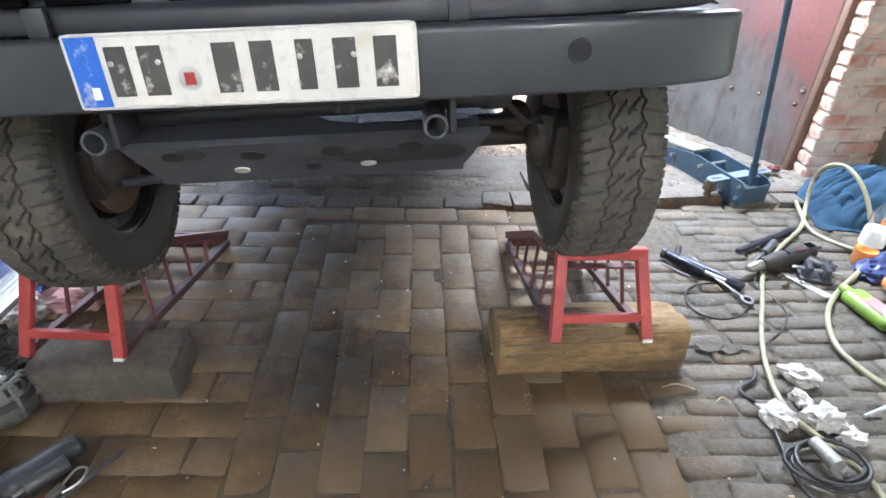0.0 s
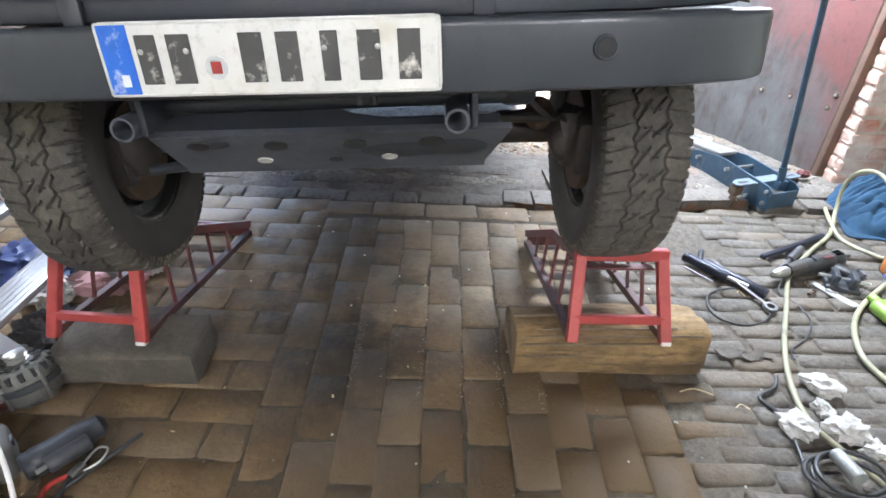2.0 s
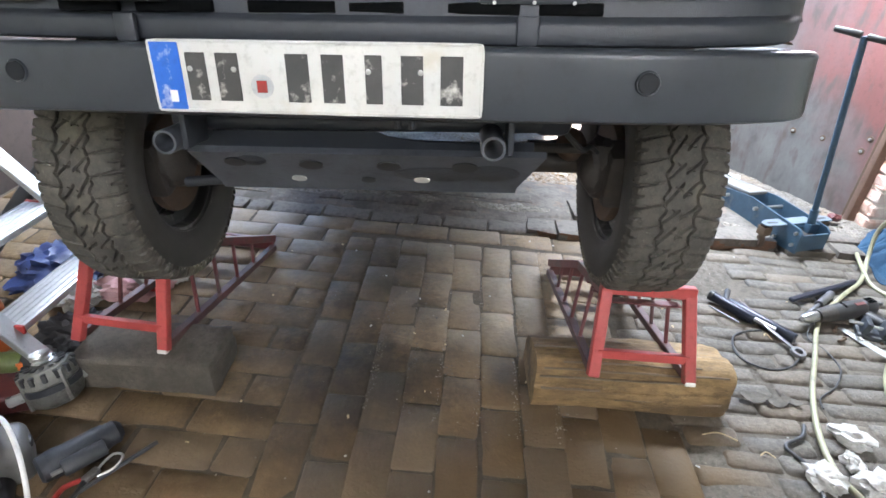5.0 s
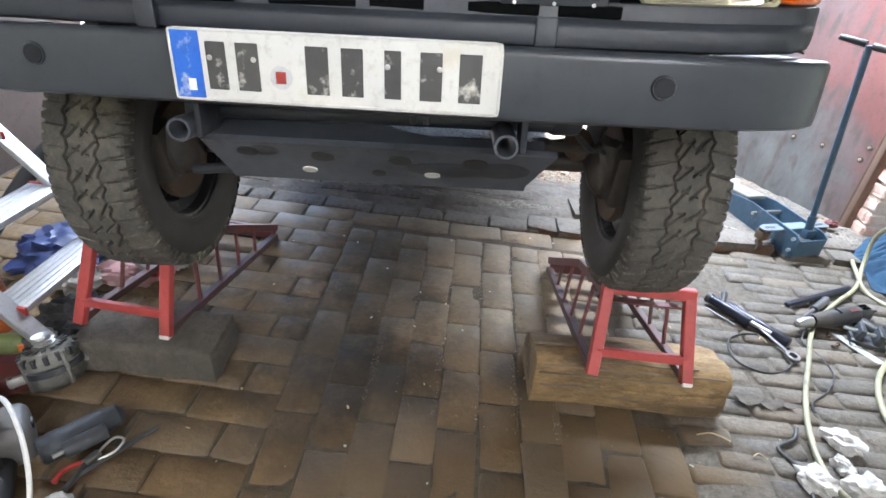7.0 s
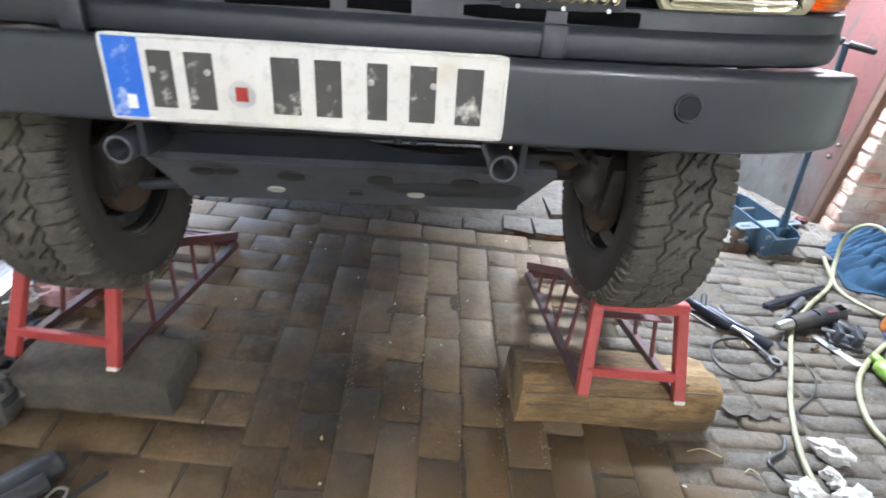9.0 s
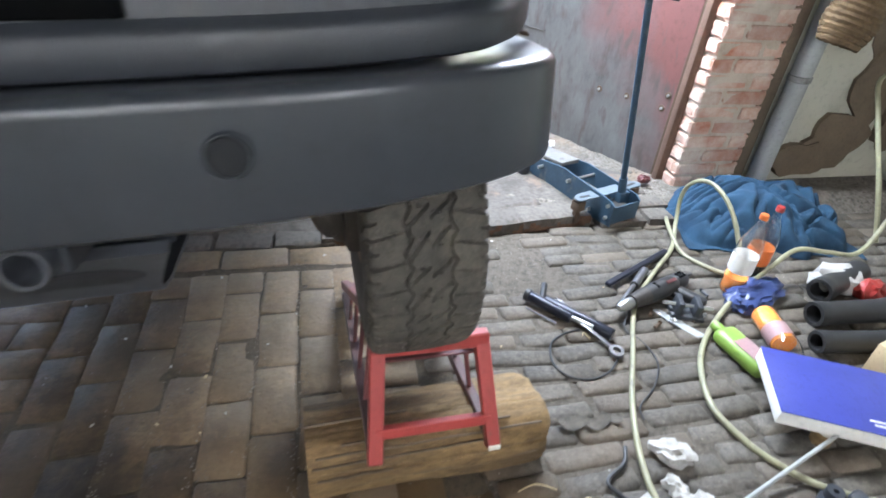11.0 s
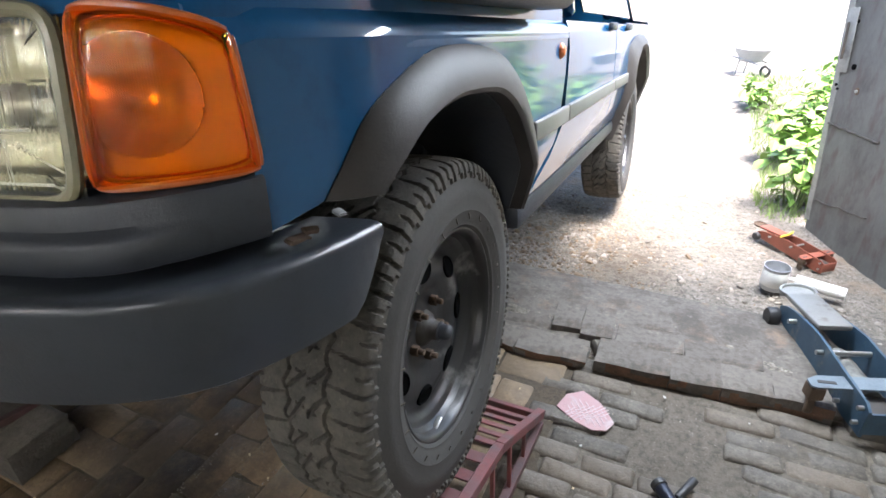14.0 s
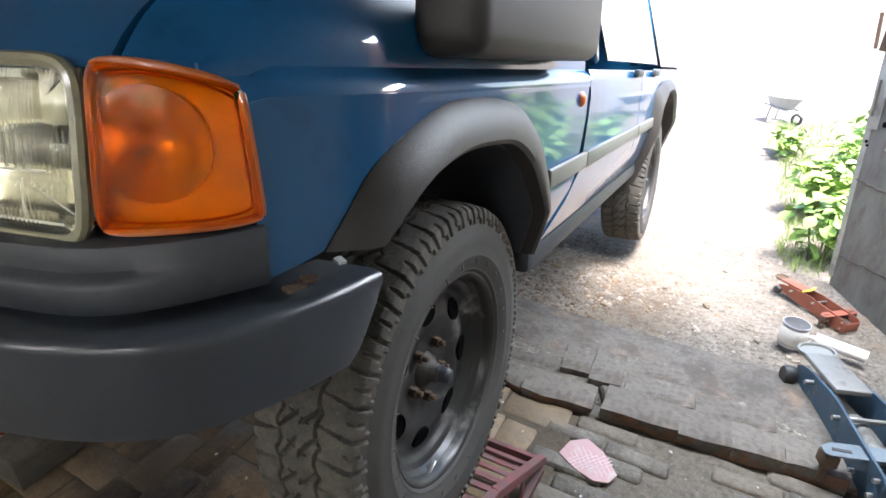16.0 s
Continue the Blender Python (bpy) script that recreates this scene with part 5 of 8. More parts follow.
def tread_mesh():
    """A worn all-terrain tread: two zigzag grooves, slanting slots between them, lugs over the shoulders."""
    pitches, per = 42, 21
    half = [(0.0, TYRE_R), (0.04, TYRE_R - 0.0006), (0.075, TYRE_R - 0.0022), (0.095, TYRE_R - 0.0040), (0.107, TYRE_R - 0.0062), (0.1155, TYRE_R - 0.0105), (0.1205, TYRE_R - 0.020), (0.1245, TYRE_R - 0.034), (0.1278, TYRE_R - 0.048), (0.1282, TYRE_R - 0.058)]
    line = resample([(-u, r, 0) for u, r in reversed(half)] + [(u, r, 0) for u, r in half[1:]], 127)

    def tri(q):
        return 4 * abs(q % 1.0 - 0.5) - 1

    def groove(d, w):
        """1 in the groove's bed, 0 on the block, with a soft edge."""
        return max(0.0, min(1.0, (w - abs(d)) / 0.0012 + 0.5))

    def depth(u, r, p):
        g, w = (1 if u > 0 else -1), abs(u)
        low = 0.0
        pitch = 2 * math.pi * TYRE_R / pitches
        # two zigzag grooves round the tyre
        zig = 0.043 + 0.0065 * tri(p + (0.0 if g > 0 else 0.4)) + 0.0015 * tri(2 * p)
        low = max(low, 0.0088 * groove(w - zig, 0.0032))
        # slanting slots in the middle, stopping short of one groove
        if w < 0.042:
            for off, lean, reach in ((0.0, 0.95, 1), (0.5, 1.1, -1)):
                d = ((p + off + lean * u / pitch * 0.9 + 0.10 * tri(p * 0.5)) % 1.0 - 0.5) * pitch * 0.7
                if reach * u > 0.002:
                    low = max(low, 0.0085 * groove(d, 0.0026))
            # a short notch across
            d = ((p + 0.25) % 1.0 - 0.5) * pitch
            low = max(low, 0.005 * groove(d - 0.35 * u, 0.0016) * (1 if abs(w - 0.014) < 0.009 else 0))
        # lugs: slots that open towards the sidewall
        if w > 0.046:
            q = p + (0.15 if g > 0 else 0.62) - 0.22 * (w - 0.05) / 0.07
            d = (q % 1.0 - 0.5) * pitch
            grow = min(1.0, max(0.0, (w - 0.056) / 0.05))
            low = max(low, (0.0045 + 0.0050 * grow) * groove(d, 0.0018 + 0.0024 * grow) * (1 if w > 0.060 else 0.75))
            # a narrow bite half-way along each lug, on the shoulder only
            d2 = ((q + 0.5) % 1.0 - 0.5) * pitch
            if w > 0.098:
                low = max(low, 0.0060 * groove(d2, 0.0014 + 0.0022 * min(1.0, (w - 0.098) / 0.02)))
        # stepped lug ends on the sidewall
        if r < TYRE_R - 0.020:
            end = TYRE_R - (0.038 if int(2 * (p + (0.15 if g > 0 else 0.62))) % 2 else 0.028)
            if r < end:
                low = max(low, 0.0062)
        return low

    verts, faces = [], []
    around, across = pitches * per, len(line)
    for i in range(around):
        p = i / per
        a = 2 * math.pi * p / pitches
        for k, q in enumerate(line):
            b0, b1 = line[max(0, k - 1)], line[min(across - 1, k + 1)]
            tx, ty = b1.x - b0.x, b1.y - b0.y
            n = math.hypot(tx, ty)
            wear = 0.0009 * noise.noise(Vector((q.x * 40, math.cos(a) * 16, math.sin(a) * 16)))
            dep = depth(q.x, q.y, p) - wear
            u, r = q.x + ty / n * dep, q.y - tx / n * dep
            verts.append((u, r * math.cos(a), r * math.sin(a)))
    for i in range(around):
        j = (i + 1) % around
        for k in range(across - 1):
            faces.append((i * across + k, i * across + k + 1, j * across + k + 1, j * across + k))
    me = bpy.data.meshes.new("tread")
    me.from_pydata(verts, [], faces)
    me.polygons.foreach_set("use_smooth", [True] * len(me.polygons))
    b = bmesh.new()
    b.from_mesh(me)
    bmesh.ops.recalc_face_normals(b, faces=b.faces[:])
    b.to_mesh(me)
    b.free()
    me.set_sharp_from_angle(angle=radians(32))
    me.materials.append(M_TYRE)
    return me


TREAD = tread_mesh()


def wheel(name, at, s, turn):
    rim = lathe([(0.215, -0.10), (0.222, -0.104), (0.226, -0.098), (0.222, -0.09), (0.205, -0.085), (0.198, -0.05), (0.17, -0.03), (0.165, 0.0), (0.186, 0.03), (0.198, 0.055), (0.205, 0.078), (0.214, 0.088), (0.222, 0.094), (0.226, 0.1), (0.225, 0.106), (0.219, 0.1075), (0.214, 0.104), (0.210, 0.094), (0.206, 0.076), (0.2035, 0.067), (0.199, 0.063), (0.192, 0.060), (0.186, 0.053), (0.181, 0.045), (0.175, 0.040), (0.167, 0.039), (0.156, 0.043), (0.142, 0.049), (0.124, 0.050), (0.106, 0.045), (0.090, 0.036), (0.078, 0.031), (0.06, 0.030), (0.0, 0.030)], 64, "x")
    w = part(name, rim, M_RIM, car, "black steel wheel with a muddy off-road tyre")
    w.matrix_basis = pose(*at, 0, 0, turn + (0 if s > 0 else 180)) @ Matrix.Diagonal((0.87, 1, 1, 1))
    prof = [(0.212, 0.095), (0.222, 0.1065), (0.2285, 0.1135), (0.232, 0.1135), (0.236, 0.1165), (0.255, 0.1235), (0.259, 0.1255), (0.263, 0.1245), (0.285, 0.1275), (0.300, 0.1265), (0.305, 0.1240), (0.318, 0.1215), (0.332, 0.115), (0.342, 0.106), (0.346, 0.098), (0.349, 0.05), (0.350, 0.0), (0.349, -0.05), (0.346, -0.098), (0.342, -0.106), (0.332, -0.115), (0.318, -0.1215), (0.305, -0.124), (0.300, -0.1265), (0.285, -0.1275), (0.245, -0.122), (0.222, -0.108), (0.212, -0.095)]
    ty = part("tyre", lathe(prof, 96, "x"), M_TYREWALL, w, "worn all-terrain tyre, dusty tread")
    tr = new("tread", TREAD)
    tr.parent = ty
    # short moulded ticks round the bead
    for k in range(24):
        a = 2 * math.pi * k / 24
        part("sidewall_tick", box((0.0022, 0.0024, 0.014), (0.1236, 0, 0.2475), (0, -17, 0), bevel=0), M_TYRE, ty).matrix_basis = Matrix.Rotation(a, 4, "X")
    # hand holes, hub, nuts
    for k in range(7):
        a = 2 * math.pi * k / 7 + 0.15
        h = part("hand_hole", lathe([(0.0, 0.001), (0.0165, 0.001), (0.019, 0.0035), (0.0215, 0.001), (0.0215, -0.004)], 20, "x"), M_HOLE, w)
        h.matrix_basis = Matrix.Rotation(a, 4, "X") @ Matrix.Translation((0.0485, 0.0, 0.143)) @ Matrix.Rotation(radians(-14), 4, "Y") @ Matrix.Diagonal((1, 1.5, 1.05, 1))
    hub = part("hub_cap", lathe([(0.0, 0.074), (0.017, 0.074), (0.020, 0.068), (0.022, 0.054), (0.027, 0.048), (0.036, 0.040), (0.040, 0.030)], 28, "x"), M_GREASE if s > 0 else M_UNDER, w, "rusty wheel hub")
    part("hub_end", lathe([(0.0, 0.104), (0.010, 0.103), (0.015, 0.099), (0.017, 0.092), (0.017, 0.076), (0.022, 0.074)], 20, "x"), M_PLASTIC, hub, "black hub end cap")
    for k in range(5):
        a = 2 * math.pi * k / 5 - 0.3
        y, z = 0.062 * math.cos(a), 0.062 * math.sin(a)
        b = rod((0.030, y, z), (0.050, y, z), 0.0115, 6, bevel=0.002)
        part("wheel_nut", rod((0.045, y, z), (0.064, y, z), 0.0065, 10, bevel=0.002, bm=b), M_RUST, w, "rusty wheel nut")
    part("balance_weight", box((0.014, 0.05, 0.006), (0.082, -0.055, -0.199), (15, 0, 0), bevel=0.002), M_STEEL, w)
    return w


wheel("wheel", (0.728, -0.045, 0.004), 1, 0)
wheel("wheel", (-0.706, -0.045, 0.0), -1, 0)
wheel("wheel", (0.765, 2.475, -0.01), 1, 0)
wheel("wheel", (-0.765, 2.475, -0.01), -1, 0)
# ---- ramps, log and block under the front wheels ----
def ramp(m, label):
    r = thing("car_ramp", m, label, "car ramp", "ramps under the front wheels")
    W0, W1, H, L = 0.138, 0.119, 0.25, 0.82
    ft = 0.075                     # the front frame leans back
    top_end, end_h = 0.40, 0.055
    # Rails, struts and slats behind the front frame are coloured darker.
    for s in (-1, 1):
        part("front_leg", bar((s * W0, 0, 0), (s * W1, ft, H), 0.034, 0.026, up=(0, 1, 0), bevel=0.003), M_RED, r)
        part("base_rail", bar((s * W0, 0.01, 0.014), (s * W0, L, 0.014), 0.026, 0.026), M_DARKRAIL, r)
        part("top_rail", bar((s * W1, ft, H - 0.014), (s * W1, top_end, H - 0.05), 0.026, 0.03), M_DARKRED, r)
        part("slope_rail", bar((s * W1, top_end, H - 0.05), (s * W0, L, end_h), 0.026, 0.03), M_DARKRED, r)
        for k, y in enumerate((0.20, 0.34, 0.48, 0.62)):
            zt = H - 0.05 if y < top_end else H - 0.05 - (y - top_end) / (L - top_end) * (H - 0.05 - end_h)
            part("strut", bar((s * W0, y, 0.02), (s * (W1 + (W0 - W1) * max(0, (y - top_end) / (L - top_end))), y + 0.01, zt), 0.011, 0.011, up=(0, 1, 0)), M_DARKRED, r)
    part("top_bar", bar((-W1 - 0.017, ft, H), (W1 + 0.017, ft, H), 0.032, 0.036, bevel=0.004), M_RED, r, "bright red front bar")
    part("cross_bar", bar((-W0 + 0.005, 0.018, 0.068), (W0 - 0.005, 0.018, 0.068), 0.02, 0.026), M_RED, r)
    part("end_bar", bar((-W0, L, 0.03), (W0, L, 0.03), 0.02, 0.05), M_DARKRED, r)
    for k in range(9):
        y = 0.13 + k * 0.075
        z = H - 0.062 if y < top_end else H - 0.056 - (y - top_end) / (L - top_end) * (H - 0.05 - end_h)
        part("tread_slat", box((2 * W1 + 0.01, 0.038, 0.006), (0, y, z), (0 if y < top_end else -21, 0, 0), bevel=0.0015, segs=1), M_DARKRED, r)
    part("foot", box((0.03, 0.03, 0.012), (W0, 0.0, 0.004), bevel=0.003), M_WHITE, r, "worn pale foot")
    return r


ramp(pose(0.796, 0.350, 0.184, -12.6, 0, 2.0), "red steel car ramp standing on a timber beam")
ramp(pose(-0.748, 0.337, 0.120, -8.6, -0.6, -2.5), "red steel car ramp standing on a concrete block")


def beam():
    """A hewn timber beam, flat in front, rounded behind and at its far end."""
    rows = []
    prof = [(0.004, 0.0), (-0.002, 0.012), (-0.005, 0.05), (-0.003, 0.082), (0.003, 0.086), (0.006, 0.094), (0.003, 0.099), (0.004, 0.128), (0.006, 0.146), (0.014, 0.158), (0.03, 0.167), (0.06, 0.172), (0.072, 0.167), (0.080, 0.169), (0.12, 0.158), (0.155, 0.146), (0.185, 0.132), (0.208, 0.112), (0.220, 0.07), (0.215, 0.0)]
    fine = [(q.x, q.y) for q in resample([(a, b, 0) for a, b in prof], 72)]
    for i in range(61):
        u = i / 60
        x = 0.61 * u
        k = 1.0 if u < 0.95 else math.sqrt(max(0.0, 1 - ((u - 0.95) / 0.05) ** 2 * 0.45))
        row = []
        for y, z in fine:
            p = Vector((x * 3, y * 9, z * 9))
            d = 0.006 * noise.noise(p) + 0.003 * noise.noise(p * Vector((0.7, 3, 3)).x) + 0.006 * noise.noise(Vector((x * 3.2, y * 34, z * 34))) - 0.006 * max(0.0, abs(noise.noise(Vector((x * 2.5, y * 60, z * 60)))) - 0.25) + 0.002 * noise.noise(Vector((x * 14, y * 110, z * 110)))
            row.append((x, 0.115 + (y - 0.115) * (0.75 + 0.25 * k) + d, max(0.0, z * (0.8 + 0.2 * k) + d * 0.7 * (z > 0.01))))
        rows.append(row)
    b = loft(rows, close_u=True)
    bmesh.ops.holes_fill(b, edges=[e for e in b.edges if e.is_boundary])
    return solo("timber_beam", b, M_LOG, pose(0.508, 0.385, 0.0, 0, 0, 3.5), "yellow-brown hewn timber beam with cracks, under a ramp", "timber")


log = beam()


def log_cracks():
    for y, z, x0, x1 in ((0.004, 0.128, 0.01, 0.46), (0.0, 0.085, 0.02, 0.2), (-0.003, 0.055, 0.25, 0.58), (0.03, 0.168, 0.08, 0.5), (0.10, 0.164, 0.0, 0.25), (0.012, 0.152, 0.02, 0.58)):
        pts = [(x0 + (x1 - x0) * k / 7, y - 0.004 + 0.002 * noise.noise(Vector((k, z * 50, 0))), z + 0.004 * noise.noise(Vector((k * 1.3, z * 20, 3)))) for k in range(8)]
        part("crack", tube(pts, 0.0036, 5, 3), M_EARTHWALL, log, "dark drying crack")


log_cracks()


def concrete_block():
    b = bmesh.new()
    bmesh.ops.create_cube(b, size=1)
    bmesh.ops.subdivide_edges(b, edges=b.edges[:], cuts=9, use_grid_fill=True)
    for v in b.verts:
        c = v.co.copy()
        p = Vector((c.x * 0.43, c.y * 0.205, c.z * 0.118))
        k = sum(1 for a in (abs(c.x), abs(c.y), abs(c.z)) if a > 0.49)
        d = 0.007 * noise.noise(p * 9) + 0.005 * noise.noise(p * 28)
        if k >= 2:
            d -= 0.006 + 0.016 * abs(noise.noise(p * 11))
        if c.x > 0.3 and c.z > 0.2:
            d -= 0.03 * (c.x - 0.3) * (1 + noise.noise(p * 9))
        v.co = p + p.normalized() * d
        v.co.z += 0.059
        v.co.z = max(0, v.co.z)
    return solo("concrete_block", b, M_CONC, pose(-0.665, 0.375, 0.0, 0, 0, 3), "oil-stained grey concrete block with broken edges", "block")


concrete_block()


# ---- trolley jacks ----
def trolley_jack(m, paint, label, scale=1.0, handle=True, strap=False):
    j = thing("trolley_jack", m @ Matrix.Scale(scale, 4), label, "jack")
    # along +y from the handle's end to the saddle's end
    for s in (-1, 1):
        out = [(0.0, 0.022), (0.0, 0.125), (0.03, 0.142), (0.20, 0.15), (0.42, 0.158), (0.50, 0.15), (0.66, 0.125), (0.74, 0.105), (0.79, 0.080), (0.79, 0.035), (0.70, 0.025), (0.12, 0.016)]
        b = prism(out, 0.008, axis="x")
        for v in b.verts:
            w = 0.074 if v.co.y < 0.30 else 0.074 - 0.014 * (v.co.y - 0.30) / 0.49
            v.co.x += s * w
        part("side_plate", b, paint, j)
        part("front_wheel", lathe([(0.0, -0.02), (0.036, -0.02), (0.040, -0.014), (0.040, 0.014), (0.036, 0.02), (0.0, 0.02)], 24, "x"), M_CABLE, j).location = (s * 0.092, 0.76, 0.042)
        c = part("castor", lathe([(0.0, -0.012), (0.030, -0.012), (0.034, -0.007), (0.034, 0.007), (0.030, 0.012), (0.0, 0.012)], 20, "x"), M_RUST, j)
        c.matrix_basis = pose(s * 0.160, 0.15, 0.036, 0, 0, 20 * s)
        part("castor_fork", box((0.045, 0.06, 0.05), (s * 0.160, 0.15, 0.095), bevel=0.008), M_RUST, j)
    cp = part("cross_plate", prism([(-0.185, 0.125), (-0.17, 0.115), (0.17, 0.115), (0.185, 0.125), (0.185, 0.165), (0.15, 0.19), (-0.15, 0.19), (-0.185, 0.165)], 0.006, 0.001), M_JACKPALE if paint is M_BLUE else paint, j, "pale worn cross plate")
    cp.location = (0, 0, 0.128)
    for s in (-1, 1):
        part("slot", box((0.05, 0.016, 0.002), (s * 0.135, 0.148, 0.0068), (0, 0, s * 8), bevel=0), M_CABLE, cp)
    part("end_plate", box((0.15, 0.010, 0.085), (0, 0.004, 0.075), bevel=0.003), paint, j)
    part("pump_block", box((0.10, 0.10, 0.07), (0, 0.085, 0.060), bevel=0.01), M_GREASE, j)
    part("ram", rod((0, 0.14, 0.075), (0, 0.42, 0.075), 0.030, 20), M_DIRTYALU, j)
    part("lift_arm", box((0.108, 0.31, 0.022), (0, 0.635, 0.142), (-5, 0, 0), bevel=0.006), M_ARM if paint is M_BLUE else paint, j, "worn pale lifting arm")
    sd = part("saddle", lathe([(0.0, 0.0), (0.06, 0.0), (0.064, 0.006), (0.064, 0.018), (0.056, 0.018), (0.054, 0.008), (0.0, 0.008)], 20), M_CASTALU if paint is M_BLUE else M_RUST, j)
    sd.location = (0, 0.83, 0.118)
    for y, z in ((0.36, 0.12), (0.62, 0.10)):
        part("pivot_pin", rod((-0.092, y, z), (0.092, y, z), 0.010, 12), M_STEEL, j)
    for s in (-1, 1):
        for y, z in ((0.03, 0.06), (0.03, 0.12), (0.16, 0.05)):
            part("bolt", rod((s * 0.076, y, z), (s * 0.092, y, z), 0.009, 6), M_STEEL, j)
    part("floor_plate", box((0.13, 0.30, 0.004), (0, 0.30, 0.03), bevel=0), M_CABLE, j)
    if handle:
        part("handle_yoke", box((0.055, 0.045, 0.06), (0.045, 0.09, 0.11), bevel=0.008), paint, j)
        part("handle_socket", rod((0.045, 0.092, 0.09), (0.03, 0.100, 0.21), 0.020, 16), paint, j)
        h = part("handle", rod((0.04, 0.095, 0.13), (-0.065, 0.150, 0.985), 0.0148, 16), M_BLUE, j, "blue steel pump handle")
        part("cross_grip", rod((-0.132, 0.258, 1.0), (-0.072, 0.160, 0.988), 0.012, 14, r2=0.015, bevel=0.004, bm=rod((0.002, 0.047, 0.972), (-0.058, 0.142, 0.984), 0.012, 14, r2=0.015, bevel=0.004)), M_CABLE, h, "worn black cross grip")
    if strap:
        part("yellow_strap", tube([(-0.08, 0.5, 0.16), (-0.02, 0.46, 0.2), (0.06, 0.5, 0.19), (0.10, 0.55, 0.14)], 0.010, 8), M_YELLOW, j)
    return j


trolley_jack(pose(1.90, 1.54, 0.0, 0, 0, 20) @ Matrix.Diagonal((1.1, 0.8, 1.0, 1.0)), M_BLUE, "blue steel trolley jack with a tall upright handle")
trolley_jack(pose(1.86, 2.68, -0.04, 0, 0, 42), M_ORANGE, "old faded red trolley jack with a yellow strap", 0.52, handle=False, strap=True)
# ---- things lying on the workshop floor, near the gate pier ----
def hoses():
    a = [(1.455, -0.06, 0.012), (1.458, -0.005, 0.012), (1.45, 0.045, 0.012), (1.404, 0.135, 0.012), (1.362, 0.24, 0.014), (1.385, 0.385, 0.012), (1.45, 0.555, 0.012), (1.553, 0.75, 0.012), (1.68, 0.98, 0.016), (1.86, 1.165, 0.02), (2.03, 1.32, 0.02), (2.13, 1.47, 0.05), (2.15, 1.52, 0.17), (2.14, 1.46, 0.27), (2.15, 1.36, 0.31), (2.17, 1.24, 0.26), (2.19, 1.14, 0.13), (2.18, 1.12, 0.03), (2.12, 1.19, 0.014), (2.07, 1.30, 0.013), (2.08, 1.42, 0.04), (2.14, 1.56, 0.03)]
    h = solo("air_hose", tube(a, 0.0092, 10, 6), M_HOSE, pose(0, 0, 0), "yellow-green air hose looping over the paving", "hose", "air hoses")
    part("hose_coupling", rod((2.188, 1.143, 0.05), (2.19, 1.146, 0.125), 0.014, 10, bevel=0.003), M_STEEL, h, "steel hose coupling")
    b = [(2.95, 1.2, 0.25), (2.78, 1.12, 0.10), (2.6, 1.11, 0.115), (2.45, 1.12, 0.13), (2.29, 1.06, 0.09), (2.06, 0.95, 0.03), (1.815, 0.75, 0.012), (1.70, 0.54, 0.012), (1.715, 0.39, 0.012), (1.775, 0.285, 0.012), (1.85, 0.215, 0.012), (1.98, 0.15, 0.012)]
    solo("air_hose", tube(b, 0.010, 10, 6), M_HOSE, pose(0, 0, 0), "yellow-green hose trailing past a blue box", "hose", "air hoses")
    c = [(3.1, 1.3, 0.0), (3.06, 1.4, 0.25), (3.1, 1.6, 0.5), (3.25, 1.8, 0.62), (3.5, 1.85, 0.66)]
    solo("air_hose", tube(c, 0.011, 10, 6), M_HOSE, pose(0, 0, 0.011), "yellow-green hose hanging down by the plaster wall", "hose", "air hoses")


hoses()


def cables():
    loop = [(1.51, 0.76, 0.008), (1.497, 0.742, 0.008), (1.44, 0.69, 0.006), (1.36, 0.668, 0.006), (1.29, 0.70, 0.006), (1.272, 0.765, 0.006), (1.30, 0.84, 0.006), (1.36, 0.878, 0.006), (1.42, 0.885, 0.012)]
    solo("cable_loop", tube(loop, 0.0040, 8, 6), M_CABLE, pose(0, 0, 0), "thin black cable lying in a loop", "cable")
    c2 = [(1.75, 1.03, 0.03), (1.70, 1.01, 0.03), (1.62, 0.93, 0.02), (1.59, 0.87, 0.006), (1.62, 0.81, 0.006), (1.624, 0.71, 0.006), (1.56, 0.615, 0.006), (1.475, 0.548, 0.006), (1.46, 0.50, 0.006)]
    solo("drill_lead", tube(c2, 0.0030, 8, 6), M_CABLE, pose(0, 0, 0), "thin black lead winding over the setts", "cable")
    c3 = [(1.36, 0.42, 0.006), (1.33, 0.37, 0.006), (1.262, 0.325, 0.006), (1.295, 0.26, 0.006), (1.292, 0.18, 0.006), (1.28, 0.11, 0.006), (1.265, 0.0, 0.006), (1.30, -0.1, 0.006)]
    solo("black_cable", tube(c3, 0.006, 8, 6), M_CABLE, pose(0, 0, 0), "black rubber cable running over the setts", "cable")
    co = thing("cable_coil", pose(1.36, 0.045, 0.0), "coiled black cable with a grey plug", "cable")
    pts = []
    for k in range(42):
        a = k * 0.46
        r = 0.085 + 0.012 * math.sin(k * 0.7)
        pts.append((r * 1.15 * math.cos(a), r * 0.78 * math.sin(a), 0.008 + 0.0009 * k))
    part("coil", tube(pts, 0.006, 8, 3), M_CABLE, co)
    pl = part("plug", rod((-0.01, 0.06, 0.045), (0.0, -0.03, 0.055), 0.019, 14, r2=0.023, bevel=0.004), M_CASTALU, co, "grey plug")


cables()


